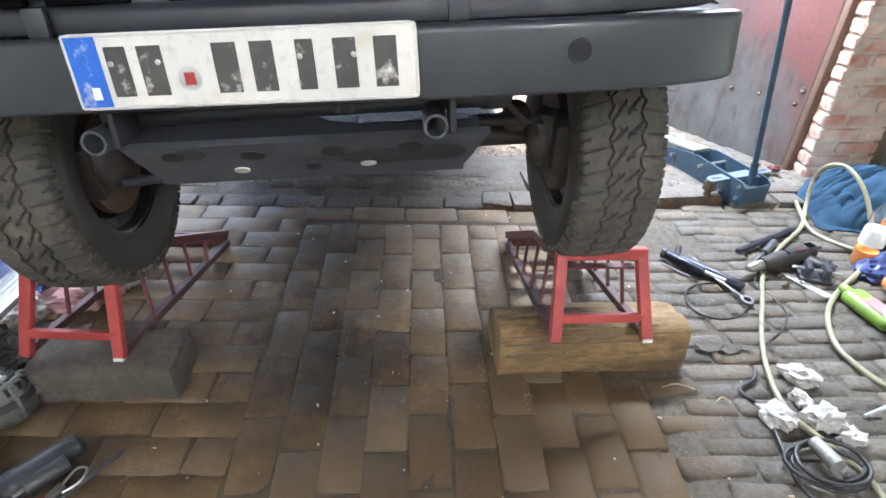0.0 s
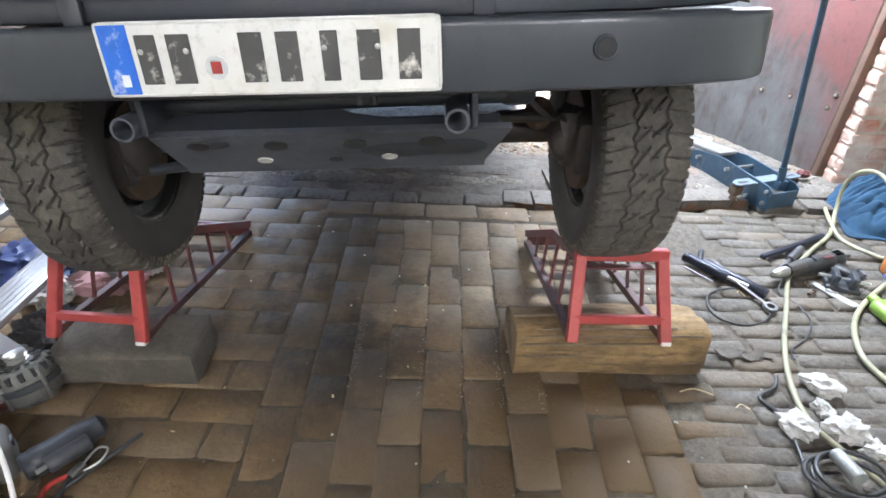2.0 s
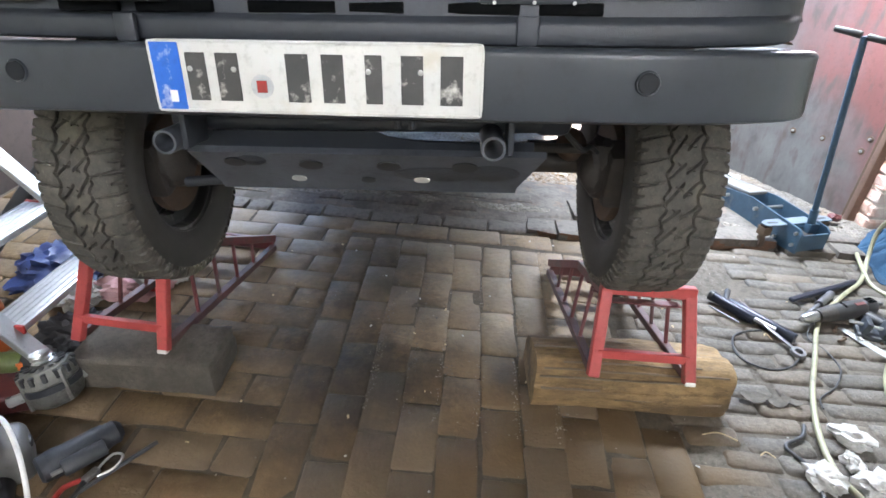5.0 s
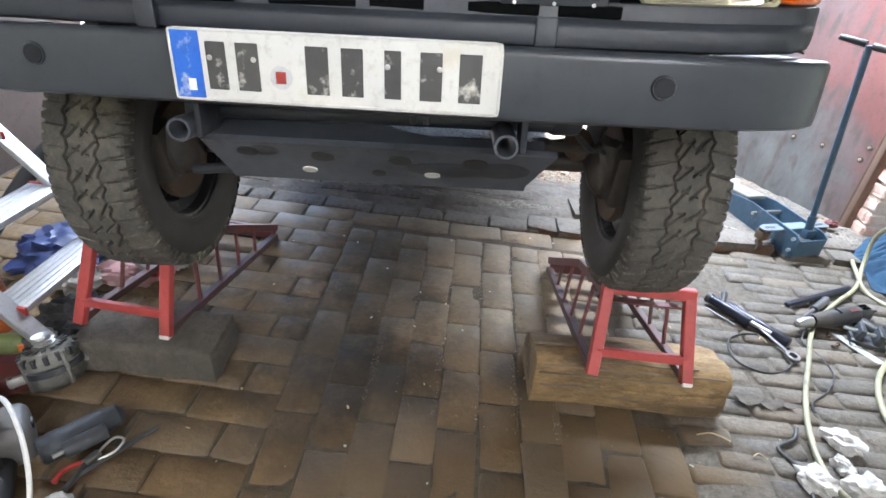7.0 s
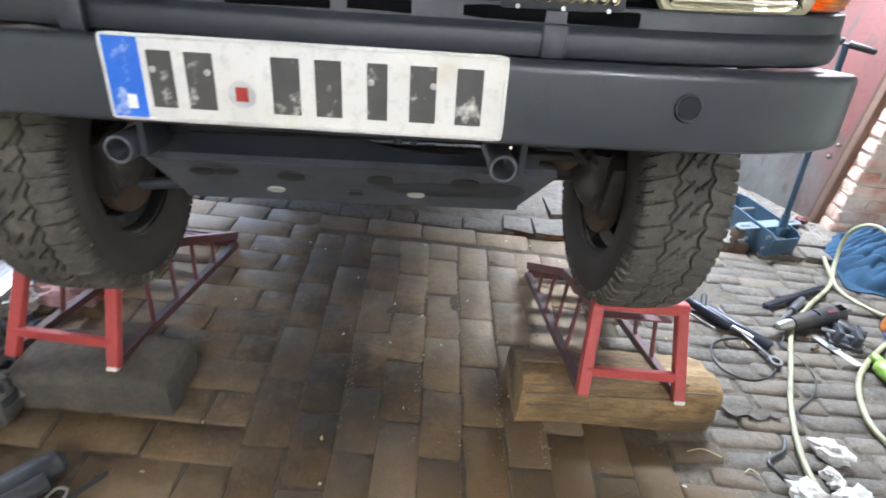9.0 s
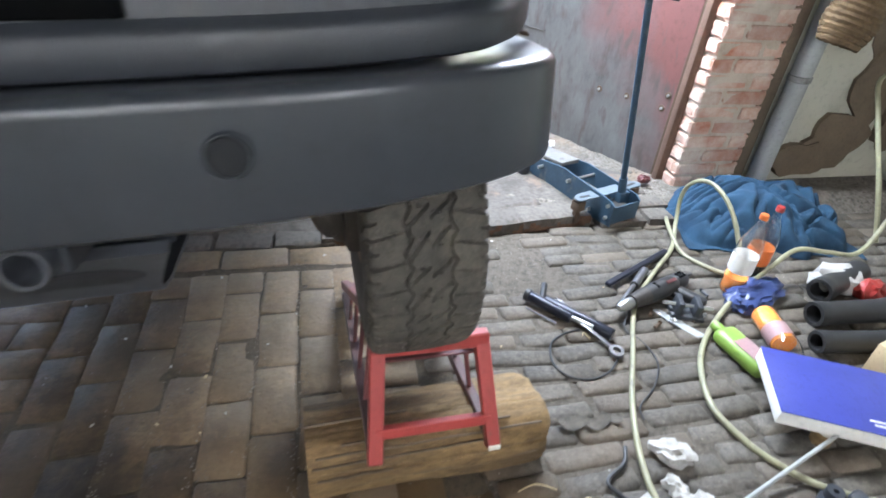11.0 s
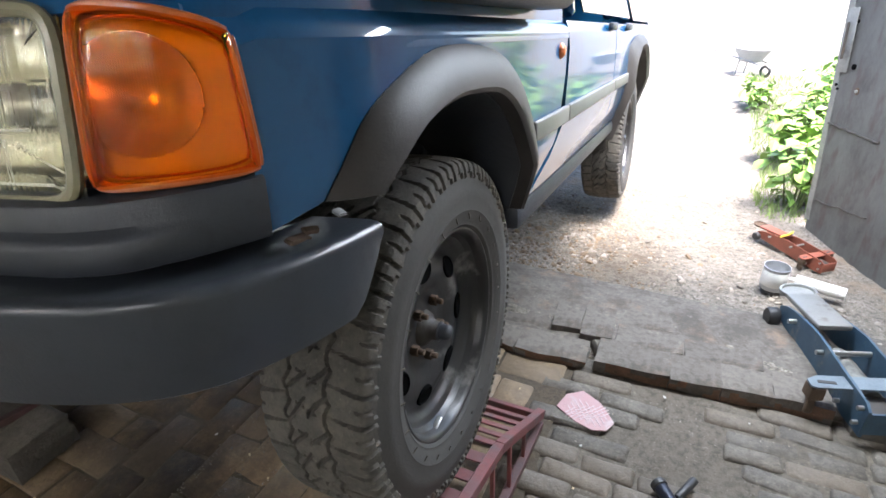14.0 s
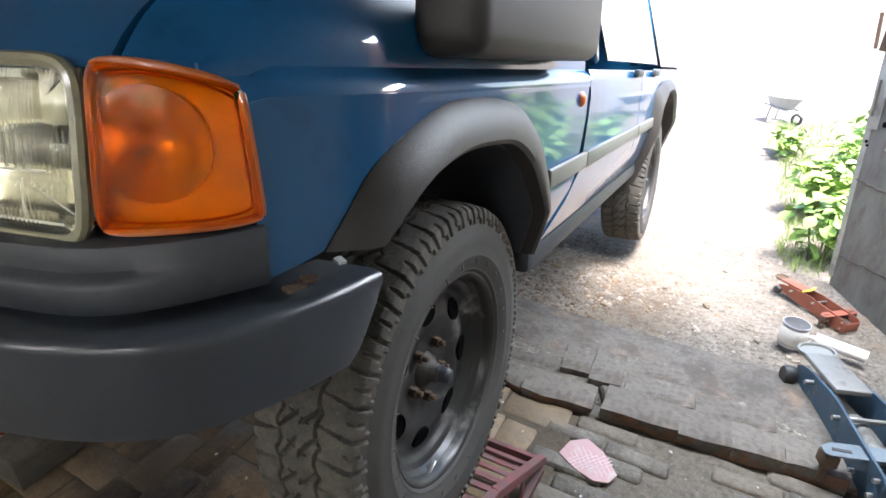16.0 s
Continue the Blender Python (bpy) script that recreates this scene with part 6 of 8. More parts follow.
def lever_bar():
    t = thing("jack_lever", pose(1.39, 0.945, 0.0, 0, 0, 39.5), "dark blue two-part lever bar with a cross piece", "lever")
    part("sleeve", rod((0, 0.165, 0.030), (0, -0.02, 0.026), 0.0195, 16, bevel=0.003), M_DARKSTEEL, t)
    part("sleeve", rod((0.022, 0.10, 0.026), (0.03, -0.165, 0.022), 0.021, 16, bevel=0.004), M_DARKSTEEL, t)
    part("shank", rod((0.0, 0.0, 0.03), (0.008, -0.10, 0.03), 0.009, 10), M_STEEL, t)
    part("cross_piece", rod((0.03, 0.115, 0.018), (0.115, 0.155, 0.018), 0.012, 12, bevel=0.002), M_CABLE, t)
    part("collar", lathe([(0.0205, -0.01), (0.023, -0.007), (0.023, 0.007), (0.0205, 0.01)], 16, "y"), M_CABLE, t).location = (0, 0.16, 0.03)


lever_bar()


def spanner():
    s = thing("spanner", pose(1.445, 0.87, 0.02, 4, 0, 27), "large worn steel ring spanner on the paving", "spanner")
    part("shaft", box((0.016, 0.24, 0.008), (0, 0.02, 0.006), bevel=0.003), M_DULLSTEEL, s)
    part("ring", lathe([(0.014, -0.006), (0.025, -0.006), (0.027, 0.0), (0.025, 0.008), (0.014, 0.008)], 18, closed=True), M_DULLSTEEL, s).location = (0, -0.118, 0.004)
    part("jaw", prism([(-0.02, 0.0), (-0.024, 0.025), (-0.012, 0.045), (-0.008, 0.02), (0.008, 0.02), (0.012, 0.045), (0.024, 0.025), (0.02, 0.0)], 0.009, 0.001), M_DULLSTEEL, s).location = (0, 0.13, 0.002)


spanner()
solo("steel_rod", rod((1.27, 1.027, 0.006), (1.352, 0.933, 0.006), 0.0035, 8), M_DULLSTEEL, pose(0, 0, 0), "thin bare steel rod on the paving", "rod")
solo("pry_bar", bar((1.63, 1.113, 0.016), (2.0, 1.31, 0.02), 0.028, 0.018, bevel=0.006), M_DARKSTEEL, pose(0, 0, 0), "dark flat pry bar", "bar")
solo("socket_extension", rod((1.615, 0.985, 0.013), (1.76, 1.12, 0.013), 0.009, 12, bm=rod((1.74, 1.10, 0.016), (1.83, 1.185, 0.02), 0.0165, 14)), M_DULLSTEEL, pose(0, 0, 0), "chrome ratchet with a dark grip", "ratchet")


def power_drill():
    d = thing("power_drill", pose(1.80, 1.03, 0.0, 0, 0, 22), "dark grey power drill with a red label, lying down", "drill")
    part("body", lathe([(0.0, -0.13), (0.026, -0.125), (0.034, -0.09), (0.0365, -0.02), (0.0365, 0.05), (0.032, 0.06), (0.034, 0.064), (0.034, 0.11), (0.026, 0.125), (0.0, 0.128)], 24, "x"), M_CABLE, d).location = (0.02, 0, 0.045)
    part("gear_nose", lathe([(0.027, -0.18), (0.030, -0.14), (0.034, -0.10)], 20, "x"), M_GREASE, d).location = (0.02, 0, 0.045)
    ch = part("chuck", lathe([(0.0, -0.25), (0.010, -0.25), (0.018, -0.235), (0.022, -0.205), (0.022, -0.18), (0.0, -0.175)], 18, "x"), M_STEEL, d, "steel chuck")
    ch.location = (0.02, 0, 0.045)
    part("handle", box((0.05, 0.13, 0.045), (0.085, -0.075, 0.030), (0, 0, 14), bevel=0.018, segs=3), M_CABLE, d)
    part("trigger", box((0.025, 0.05, 0.022), (0.05, -0.045, 0.032), (0, 0, 14), bevel=0.006), M_CABLE, d)
    part("side_label", box((0.05, 0.014, 0.002), (0.04, -0.012, 0.0815), bevel=0), M_MAROON, d)
    for k in range(7):
        part("cooling_slot", box((0.004, 0.03, 0.003), (0.092 + k * 0.0085 if k < 5 else 0.0 - k * 0.006, 0.0, 0.079), bevel=0), M_HOLE, d)
    part("cable_boot", lathe([(0.0, 0.12)] + [(0.013 - 0.0008 * k - 0.002 * (k % 2), 0.125 + 0.009 * k) for k in range(9)] + [(0.0, 0.20)], 14, "x"), M_CABLE, d, "ribbed black cable boot").location = (0.02, 0.012, 0.035)


power_drill()


def clamp_parts():
    c = thing("clamp", pose(1.86, 0.93, 0.0, 0, 0, -20), "dark steel clamp with two jaws", "clamp")
    part("base", box((0.12, 0.08, 0.02), (0, 0, 0.012), bevel=0.004), M_UNDER, c)
    for x in (-0.035, 0.03):
        part("jaw", box((0.022, 0.07, 0.05), (x, 0, 0.045), (0, 8, 0), bevel=0.004), M_UNDER, c)
    part("screw", rod((-0.09, 0, 0.045), (0.09, 0.0, 0.045), 0.007, 10), M_STEEL, c)
    b = loft([[(x, y, 0.006) for x, y in r] for r in ([(1.745, 0.965), (1.775, 0.965)], [(1.775, 0.90), (1.81, 0.905)], [(1.835, 0.80), (1.875, 0.81)])])
    solo("scraper_blade", thick(b, 0.003), M_PIPE, pose(0, 0, 0), "pale flat scraper blade", "blade")
    rng = random.Random(4)
    for k in range(10):
        x, y = rng.uniform(1.72, 2.02), rng.uniform(0.88, 1.08)
        solo("loose_bolt", rod((0, 0, 0.006), (rng.uniform(0.02, 0.04), rng.uniform(-0.03, 0.03), 0.007), 0.006, 8, bm=rod((0, 0, 0.008), (-0.008, 0, 0.008), 0.008, 6)), rng.choice((M_STEEL, M_UNDER, M_RUST)), pose(x, y, 0.0, 0, 0, rng.uniform(0, 360)), "small loose steel bolt on the paving", "bolt", "loose bolts")


clamp_parts()


def bottle(name, m, h, r, glass, liquid, cap, label_mat, label, fill=0.35):
    b = thing(name, m, label, "bottle")
    k = h / 0.33
    part("body", lathe([(0.0, 0.006), (r * 0.85, 0.0), (r, 0.012), (r, 0.19 * k), (r * 0.94, 0.22 * k), (r * 0.62, 0.265 * k), (r * 0.34, 0.295 * k), (0.013, 0.31 * k), (0.013, 0.325 * k)], 28) if glass is not M_PET else thick(lathe([(0.0, 0.006), (r * 0.85, 0.0), (r, 0.012), (r, 0.19 * k), (r * 0.94, 0.22 * k), (r * 0.62, 0.265 * k), (r * 0.34, 0.295 * k), (0.013, 0.31 * k), (0.013, 0.325 * k)], 28), 0.0012), glass, b).visible_shadow = False
    if liquid:
        part("drink", lathe([(0.0, 0.008), (r * 0.83, 0.004), (r * 0.95, 0.014), (r * 0.95, fill * h), (0.0, fill * h)], 24), liquid, b)
    part("wrapper", lathe([(r * 1.01, 0.10 * k), (r * 1.012, 0.101 * k), (r * 1.012, 0.169 * k), (r * 1.01, 0.17 * k)], 28), label_mat, b)
    part("cap", lathe([(0.0, 0.342 * k), (0.014, 0.341 * k), (0.0155, 0.336 * k), (0.0155, 0.322 * k), (0.0, 0.32 * k)], 18), cap, b)
    return b


bottle("drink_bottle", pose(2.14, 1.05, 0.0), 0.34, 0.046, M_PET, M_DRINK, M_ORPL, M_WHITE, "clear plastic bottle with orange drink and orange cap", 0.22)
bottle("drink_bottle", pose(2.25, 1.10, 0.0), 0.34, 0.046, M_PET, M_CABLE, M_REDPL, M_ORPL, "clear plastic bottle with dark drink and red cap", 0.30)
bottle("drink_bottle", pose(2.12, 0.86, 0.047, 0, 90, -102), 0.30, 0.044, M_PET, M_DRINK, M_ORPL, M_PINK, "orange drink bottle lying on its side", 0.55)


def detergent():
    d = thing("cleaner_bottle", pose(1.935, 0.70, 0.0, 0, 0, -80), "lime green cleaner bottle lying flat with a pink label", "bottle")
    part("body", box((0.21, 0.095, 0.055), (0, 0, 0.03), bevel=0.026, segs=4), M_GREENPL, d)
    part("label", box((0.10, 0.06, 0.002), (0.02, 0, 0.0585), bevel=0), M_PINK, d, "pink paper label")
    part("neck", rod((-0.10, 0, 0.032), (-0.14, 0, 0.032), 0.018, 14, bevel=0.003), M_GREENPL, d)


detergent()


def blue_box():
    b = thing("blue_box", pose(2.02, 0.44, 0.065, 0, 0, -26), "flat white box with an ultramarine blue lid", "box")
    part("tray", box((0.36, 0.27, 0.045), (0, 0, 0.0225), bevel=0.002), M_WHITE, b)
    part("lid", box((0.362, 0.272, 0.004), (0, 0, 0.0475), bevel=0.001), M_BLUEBOX, b, "blue lid")
    part("print_bar", box((0.06, 0.006, 0.001), (0.09, -0.09, 0.0502), bevel=0), M_WHITE, b)
    part("print_bar", box((0.045, 0.006, 0.001), (0.09, -0.105, 0.0502), bevel=0), M_WHITE, b)
    solo("cardboard_box", box((0.20, 0.16, 0.064), (0, 0, 0.032), bevel=0.002), M_CARD, pose(2.10, 0.46, 0.0, 0, 0, -20), "brown cardboard box under the blue one", "box")
    solo("cardboard_box", box((0.14, 0.10, 0.13), (0, 0, 0.065), bevel=0.002), M_CARD, pose(2.40, 0.56, 0.0, 0, 0, 15), "open brown cardboard box", "box")
    bottle_jar = thing("glass_jar", pose(1.95, 0.36, 0.0), "small amber jar under the box's edge", "jar")
    part("body", lathe([(0.0, 0.0), (0.026, 0.0), (0.028, 0.006), (0.028, 0.04), (0.022, 0.048)], 20), M_LOG, bottle_jar)
    part("lid", lathe([(0.0, 0.06), (0.024, 0.06), (0.025, 0.057), (0.025, 0.047), (0.0, 0.046)], 20), M_WHITE, bottle_jar)


blue_box()


def rubber_pipes():
    for m, ln, r in ((pose(2.32, 0.83, 0.047, 0, 0, -92), 0.34, 0.046), (pose(2.22, 0.70, 0.042, 0, 0, -96), 0.34, 0.040), (pose(2.45, 0.95, 0.05, 0, 0, -70), 0.3, 0.048)):
        b = lathe([(r * 0.72, 0.0), (r, 0.0), (r * 1.03, 0.01), (r * 1.03, 0.04), (r * 0.97, 0.05), (r * 0.97, ln - 0.05), (r * 1.03, ln - 0.04), (r * 1.03, ln), (r * 0.72, ln), (r * 0.72, 0.0)], 28, "y")
        solo("rubber_pipe", b, M_CABLE, m, "black rubber pipe lying on the floor", "pipe", "rubber pipes")


rubber_pipes()
solo("plastic_bag", lump((0.15, 0.075, 0.045), 3, 0.25, 4, 2.0, 0.35, 0.15), M_NAVY, pose(2.19, 0.985, 0.0, 0, 0, 22), "crinkled navy blue plastic bag", "bag")
solo("paint_stick", rod((1.586, 0.218, 0.012), (2.134, 0.387, 0.10), 0.006, 8), M_PIPE, pose(0, 0, 0), "long grey wooden stick", "stick")
solo("plastic_sack", lump((0.11, 0.07, 0.06), 8, 0.3, 3, 2.2, 0.3, 0.2), M_PAPER, pose(2.60, 1.02, 0.0), "crumpled white plastic sack", "bag")
solo("plastic_sack", lump((0.06, 0.05, 0.05), 18, 0.3, 3, 2.2, 0.3, 0.2), M_REDPL, pose(2.70, 0.95, 0.0), "crumpled red plastic sack", "bag")


def bracket():
    b = thing("steel_bracket", pose(1.80, 0.15, 0.0, 0, 0, 60), "black steel bracket with holes", "bracket")
    part("plate", prism([(-0.08, -0.02), (-0.05, -0.035), (0.04, -0.03), (0.09, -0.045), (0.10, 0.0), (0.05, 0.025), (-0.06, 0.03)], 0.012, 0.002), M_UNDER, b)
    for x, y in ((-0.05, 0.0), (0.06, -0.012)):
        part("boss", lathe([(0.008, 0.0), (0.02, 0.0), (0.022, 0.006), (0.022, 0.03), (0.008, 0.03), (0.008, 0.0)], 18), M_UNDER, b).location = (x, y, 0.006)
    solo("steel_bracket", box((0.05, 0.14, 0.05), (0, 0, 0.025), bevel=0.012), M_UNDER, pose(1.90, 0.12, 0.0, 0, 0, 20), "dark steel bracket block", "bracket")
    solo("cardboard_tube", rod((1.68, 0.06, 0.027), (1.77, -0.10, 0.027), 0.026, 18), M_PAPER, pose(0, 0, 0), "dirty white cardboard tube", "tube")


bracket()
for seed, (x, y, a, b, c, t) in enumerate(((1.32, 0.215, 0.062, 0.048, 0.030, -30), (1.455, 0.205, 0.068, 0.052, 0.034, 10), (1.475, 0.375, 0.066, 0.045, 0.032, -35), (1.50, 0.14, 0.040, 0.036, 0.024, 0), (1.43, 0.28, 0.03, 0.045, 0.026, 20))):
    solo("crumpled_tissue", lump((a * 0.85, b * 0.85, c * 0.9), seed + 30, 0.55, 3, 2.0, 0.35, 0.30), M_PAPER, pose(x, y, 0.0, 0, 0, t), "crumpled dirty white paper tissue", "tissue", "crumpled tissues", smooth=False)


def litter():
    rng = random.Random(9)
    for x, y, s in ((1.24, 0.515, 0.05), (1.31, 0.50, 0.04), (1.36, 0.515, 0.035)):
        out = [(s * (0.8 + 0.4 * rng.random()) * math.cos(a), s * 0.55 * (0.8 + 0.4 * rng.random()) * math.sin(a)) for a in [k * 0.7 for k in range(9)]]
        b = prism(out, 0.002)
        for v in b.verts:
            v.co.z += 0.35 * v.co.x * v.co.x / s + 0.008 + 0.004 * noise.noise(v.co * 60)
        solo("dry_leaf", b, M_CONC, pose(x, y, 0.0, 0, 0, rng.uniform(0, 360)), "dry grey leaf on the setts", "leaf", "dry leaves")
    for k in range(60):
        x, y = rng.uniform(-0.5, 1.7), rng.uniform(-0.05, 1.5)
        if 0.5 < x < 1.15 and 0.35 < y < 0.65:
            continue
        solo("wood_chip", box((rng.uniform(0.006, 0.014), rng.uniform(0.004, 0.008), 0.003), (0, 0, 0.0045), bevel=0.001, segs=1), rng.choice((M_PAPER, M_CARD, M_CONC)), pose(x, y, 0.004, 0, 0, rng.uniform(0, 360)), "tiny pale chip on the paving", "chip", "chips on the paving")
    for x0, y0, x1, y1 in ((1.02, 0.335, 1.12, 0.325), (1.17, 0.28, 1.21, 0.275), (1.42, 0.86, 1.44, 0.84)):
        solo("twig", tube([(x0, y0, 0.008), ((x0 + x1) / 2, y0 + 0.012, 0.010), (x1, y1, 0.008)], 0.0022, 6, 4), M_CARD, pose(0, 0, 0), "thin pale twig on the setts", "twig", "twigs")


litter()


def tarp():
    """A heap of blue cloth: a draped sheet gathered into deep, rounded folds."""
    rows = []
    nu, nv = 128, 96
    for j in range(nv + 1):
        v = j / nv
        row = []
        for i in range(nu + 1):
            u = i / nu
            x, y = -0.46 + 0.92 * u, -0.33 + 0.66 * v
            d = abs(x / 0.46) ** 2.6 + abs(y / 0.33) ** 2.6
            top = max(0.0, 1 - d) ** 0.5
            p = Vector((x, y, 0))
            wx, wy = noise.noise(p * 3.2) * 0.16, noise.noise(p * 3.2 + Vector((9, 0, 0))) * 0.16
            f1 = min(1.0, abs(noise.noise(Vector(((x + wx) * 4.5, (y + wy) * 8.0, 1.5)))) * 3.4) ** 0.6
            f2 = abs(math.sin(27 * (0.45 * x + y) + 11 * noise.noise(p * 3.2) + 4 * noise.noise(p * 8))) ** 0.55
            f3 = noise.noise(Vector((x * 26 + wx * 30, y * 22 + wy * 30, 2)))
            mass = 0.10 + 0.07 * noise.noise(p * 2.6 + Vector((4, 0, 0)))
            z = 0.004 + top * max(0.01, mass - 0.05 + 0.075 * f1 + 0.072 * f2 + 0.010 * f3) * (0.6 + 0.4 * min(1.0, (x + 0.46) / 0.35))
            k = 1 - 0.22 * (1 - top) * noise.noise(p * 6)
            row.append((x * k, y * k, z))
        rows.append(row)
    b = thick(loft(rows), 0.003)
    solo("blue_cloth", b, M_CLOTH, pose(2.61, 1.55, 0.0, 0, 0, -12) @ Matrix.Diagonal((0.88, 0.88, 1.0, 1.0)), "rumpled heap of blue cloth beside the pier", "cloth")


tarp()


def pink_board():
    b = thing("pink_board", pose(1.035, 1.285, 0.004, 1.5, 0, 0), "six-sided pink board with a pale grid on the setts", "board")
    out = [(-0.103, -0.015), (-0.085, 0.055), (-0.035, 0.092), (0.03, 0.06), (0.092, -0.012), (0.075, -0.055), (0.03, -0.07), (-0.03, -0.055)]
    part("board", prism(out, 0.004, 0.0008), M_PINK, b)
    for k in range(-3, 4):
        c = k * 0.026
        for sx in (-1, 1):
            w = (0.062, 0.055, 0.042, 0.022)[abs(k)]
            part("grid_line", box((0.0035, 2 * w, 0.001), (sx * c * 0.7, -0.004 + c * 0.6 * sx * 0.2, 0.0046), (0, 0, 38 * sx), bevel=0), M_PINKLINE, b)


pink_board()
solo("red_rag", lump((0.032, 0.028, 0.022), 41, 0.35, 3, 2.4, 0.3, 0.25), M_MAROON, pose(2.20, 1.90, 0.04), "small crumpled dark red rag by the gate post", "rag")


def tin_and_tube():
    t = thing("tin", pose(1.61, 2.37, 0.012), "dented pale grey tin without a lid", "tin")
    part("can", lathe([(0.0, 0.004), (0.05, 0.0), (0.052, 0.004), (0.052, 0.105), (0.054, 0.108), (0.050, 0.108), (0.049, 0.012), (0.0, 0.012)], 28), M_ALU, t)
    part("wrapper", lathe([(0.0525, 0.02), (0.053, 0.021), (0.053, 0.092), (0.0525, 0.093)], 28), M_WHITE, t)
    c = thing("sealant_tube", pose(1.70, 2.42, 0.04, 0, 0, -14), "white sealant cartridge lying on its side", "cartridge")
    part("cartridge", rod((0, 0, 0), (0.19, 0, 0), 0.026, 20, bevel=0.003), M_WHITE, c)
    part("nozzle", rod((0, 0, 0), (-0.05, 0, -0.004), 0.011, 12, r2=0.004), M_WHITE, c)


tin_and_tube()


def basket():
    c = thing("woven_basket", pose(2.86, 1.76, 0.80, 0, 14, 10), "brown woven straw basket hanging by the wall", "basket")
    for k in range(9):
        z = 0.025 * k
        r = 0.12 + 0.03 * math.sin(k * 0.45)
        part("straw_coil", tube([((r + 0.004 * math.sin(i * 2.1 + k)) * math.cos(a), 0.5 * r * math.sin(a), z + 0.004 * math.sin(i * 3.3)) for i, a in enumerate([2 * math.pi * i / 30 for i in range(30)])], 0.015, 6, 1, True, straight=True), M_STRAW, c)
    solo("basket_hook", tube([(2.9, 1.95, 1.25), (2.89, 1.85, 1.24), (2.88, 1.80, 1.15), (2.88, 1.78, 0.98)], 0.006, 8), M_RUST, pose(0, 0, 0), "rusty hook in the wall with a wire", "hook")


basket()

# ---- the pile on the other side, beyond the concrete block ----
def step_ladder():
    l = thing("step_ladder", pose(-0.83, 0.49, 0.0), "aluminium step ladder with red plastic tread ends", "ladder")
    lean = -0.87
    for s in (-1, 1):
        part("stile", bar((lean * 0.07, s * 0.235, 0.07), (lean * 1.1, s * 0.215, 1.1), 0.022, 0.055, up=(0, 1, 0), bevel=0.003), M_ALU, l)
        part("back_leg", bar((-1.06, s * 0.22, 0.0), (lean * 1.08, s * 0.205, 1.08), 0.02, 0.03, up=(0, 1, 0), bevel=0.003), M_ALU, l)
        part("foot_cap", box((0.07, 0.035, 0.03), (lean * 0.07, s * 0.236, 0.055), bevel=0.006), M_REDPL, l)
    for k in range(5):
        z = 0.20 + 0.17 * k
        t = part("tread", box((0.11, 0.42, 0.022), (lean * z - 0.03, 0, z), bevel=0.003), M_ALU, l, "ribbed aluminium tread")
        for i in range(5):
            part("rib", box((0.006, 0.41, 0.003), (lean * z - 0.07 + 0.02 * i, 0, z + 0.012), bevel=0.001, segs=1), M_ALU, t)
        for s in (-1, 1):
            part("tread_end", box((0.115, 0.012, 0.028), (lean * z - 0.03, s * 0.214, z), bevel=0.003), M_REDPL, t, "red plastic end")
    part("back_brace", rod((-1.05, -0.22, 0.15), (-1.05, 0.22, 0.15), 0.009, 10), M_ALU, l)


step_ladder()


def alternator():
    a = thing("alternator", pose(-0.875, 0.205, 0.0, 0, 0, 25), "oily cast aluminium alternator on the floor", "alternator")
    part("housing", lathe([(0.0, 0.0), (0.05, 0.0), (0.066, 0.012), (0.072, 0.03), (0.073, 0.062), (0.070, 0.066), (0.070, 0.072), (0.073, 0.076), (0.071, 0.10), (0.060, 0.118), (0.03, 0.124), (0.0, 0.124)], 36), M_DIRTYALU, a)
    for k in range(14):
        t = 2 * math.pi * k / 14
        part("vent_slot", box((0.020, 0.013, 0.026), (0.066 * math.cos(t), 0.066 * math.sin(t), 0.100), (0, 0, math.degrees(t)), bevel=0.002, segs=1), M_CABLE, a)
        part("top_slot", box((0.026, 0.010, 0.006), (0.044 * math.cos(t), 0.044 * math.sin(t), 0.1225), (0, -12, math.degrees(t)), bevel=0.001, segs=1), M_CABLE, a)
    part("pulley", lathe([(0.0, 0.158), (0.012, 0.158), (0.026, 0.156), (0.028, 0.150), (0.022, 0.145), (0.028, 0.140), (0.022, 0.135), (0.028, 0.130), (0.018, 0.124)], 28), M_STEEL, a, "grooved steel pulley")
    for k in range(4):
        t = math.pi * (0.25 + 0.5 * k)
        part("through_bolt", rod((0.071 * math.cos(t), 0.071 * math.sin(t), 0.012), (0.071 * math.cos(t), 0.071 * math.sin(t), 0.112), 0.008, 8, bevel=0.002), M_DIRTYALU, a)
    part("stator_band", lathe([(0.0735, 0.050), (0.0765, 0.052), (0.0765, 0.070), (0.0735, 0.072)], 36), M_UNDER, a, "dark laminated band")
    for t in (20, 200):
        lug = part("lug", box((0.055, 0.022, 0.03), (0.088 * math.cos(radians(t)), 0.088 * math.sin(radians(t)), 0.05), (0, 0, t), bevel=0.008), M_CASTALU, a)
        part("lug_hole", rod((0.105 * math.cos(radians(t)), 0.105 * math.sin(radians(t)), 0.030), (0.105 * math.cos(radians(t)), 0.105 * math.sin(radians(t)), 0.0655), 0.006, 10), M_CABLE, lug)
    a.matrix_world = pose(-0.875, 0.205, 0.012, -16, -10, 25)


alternator()


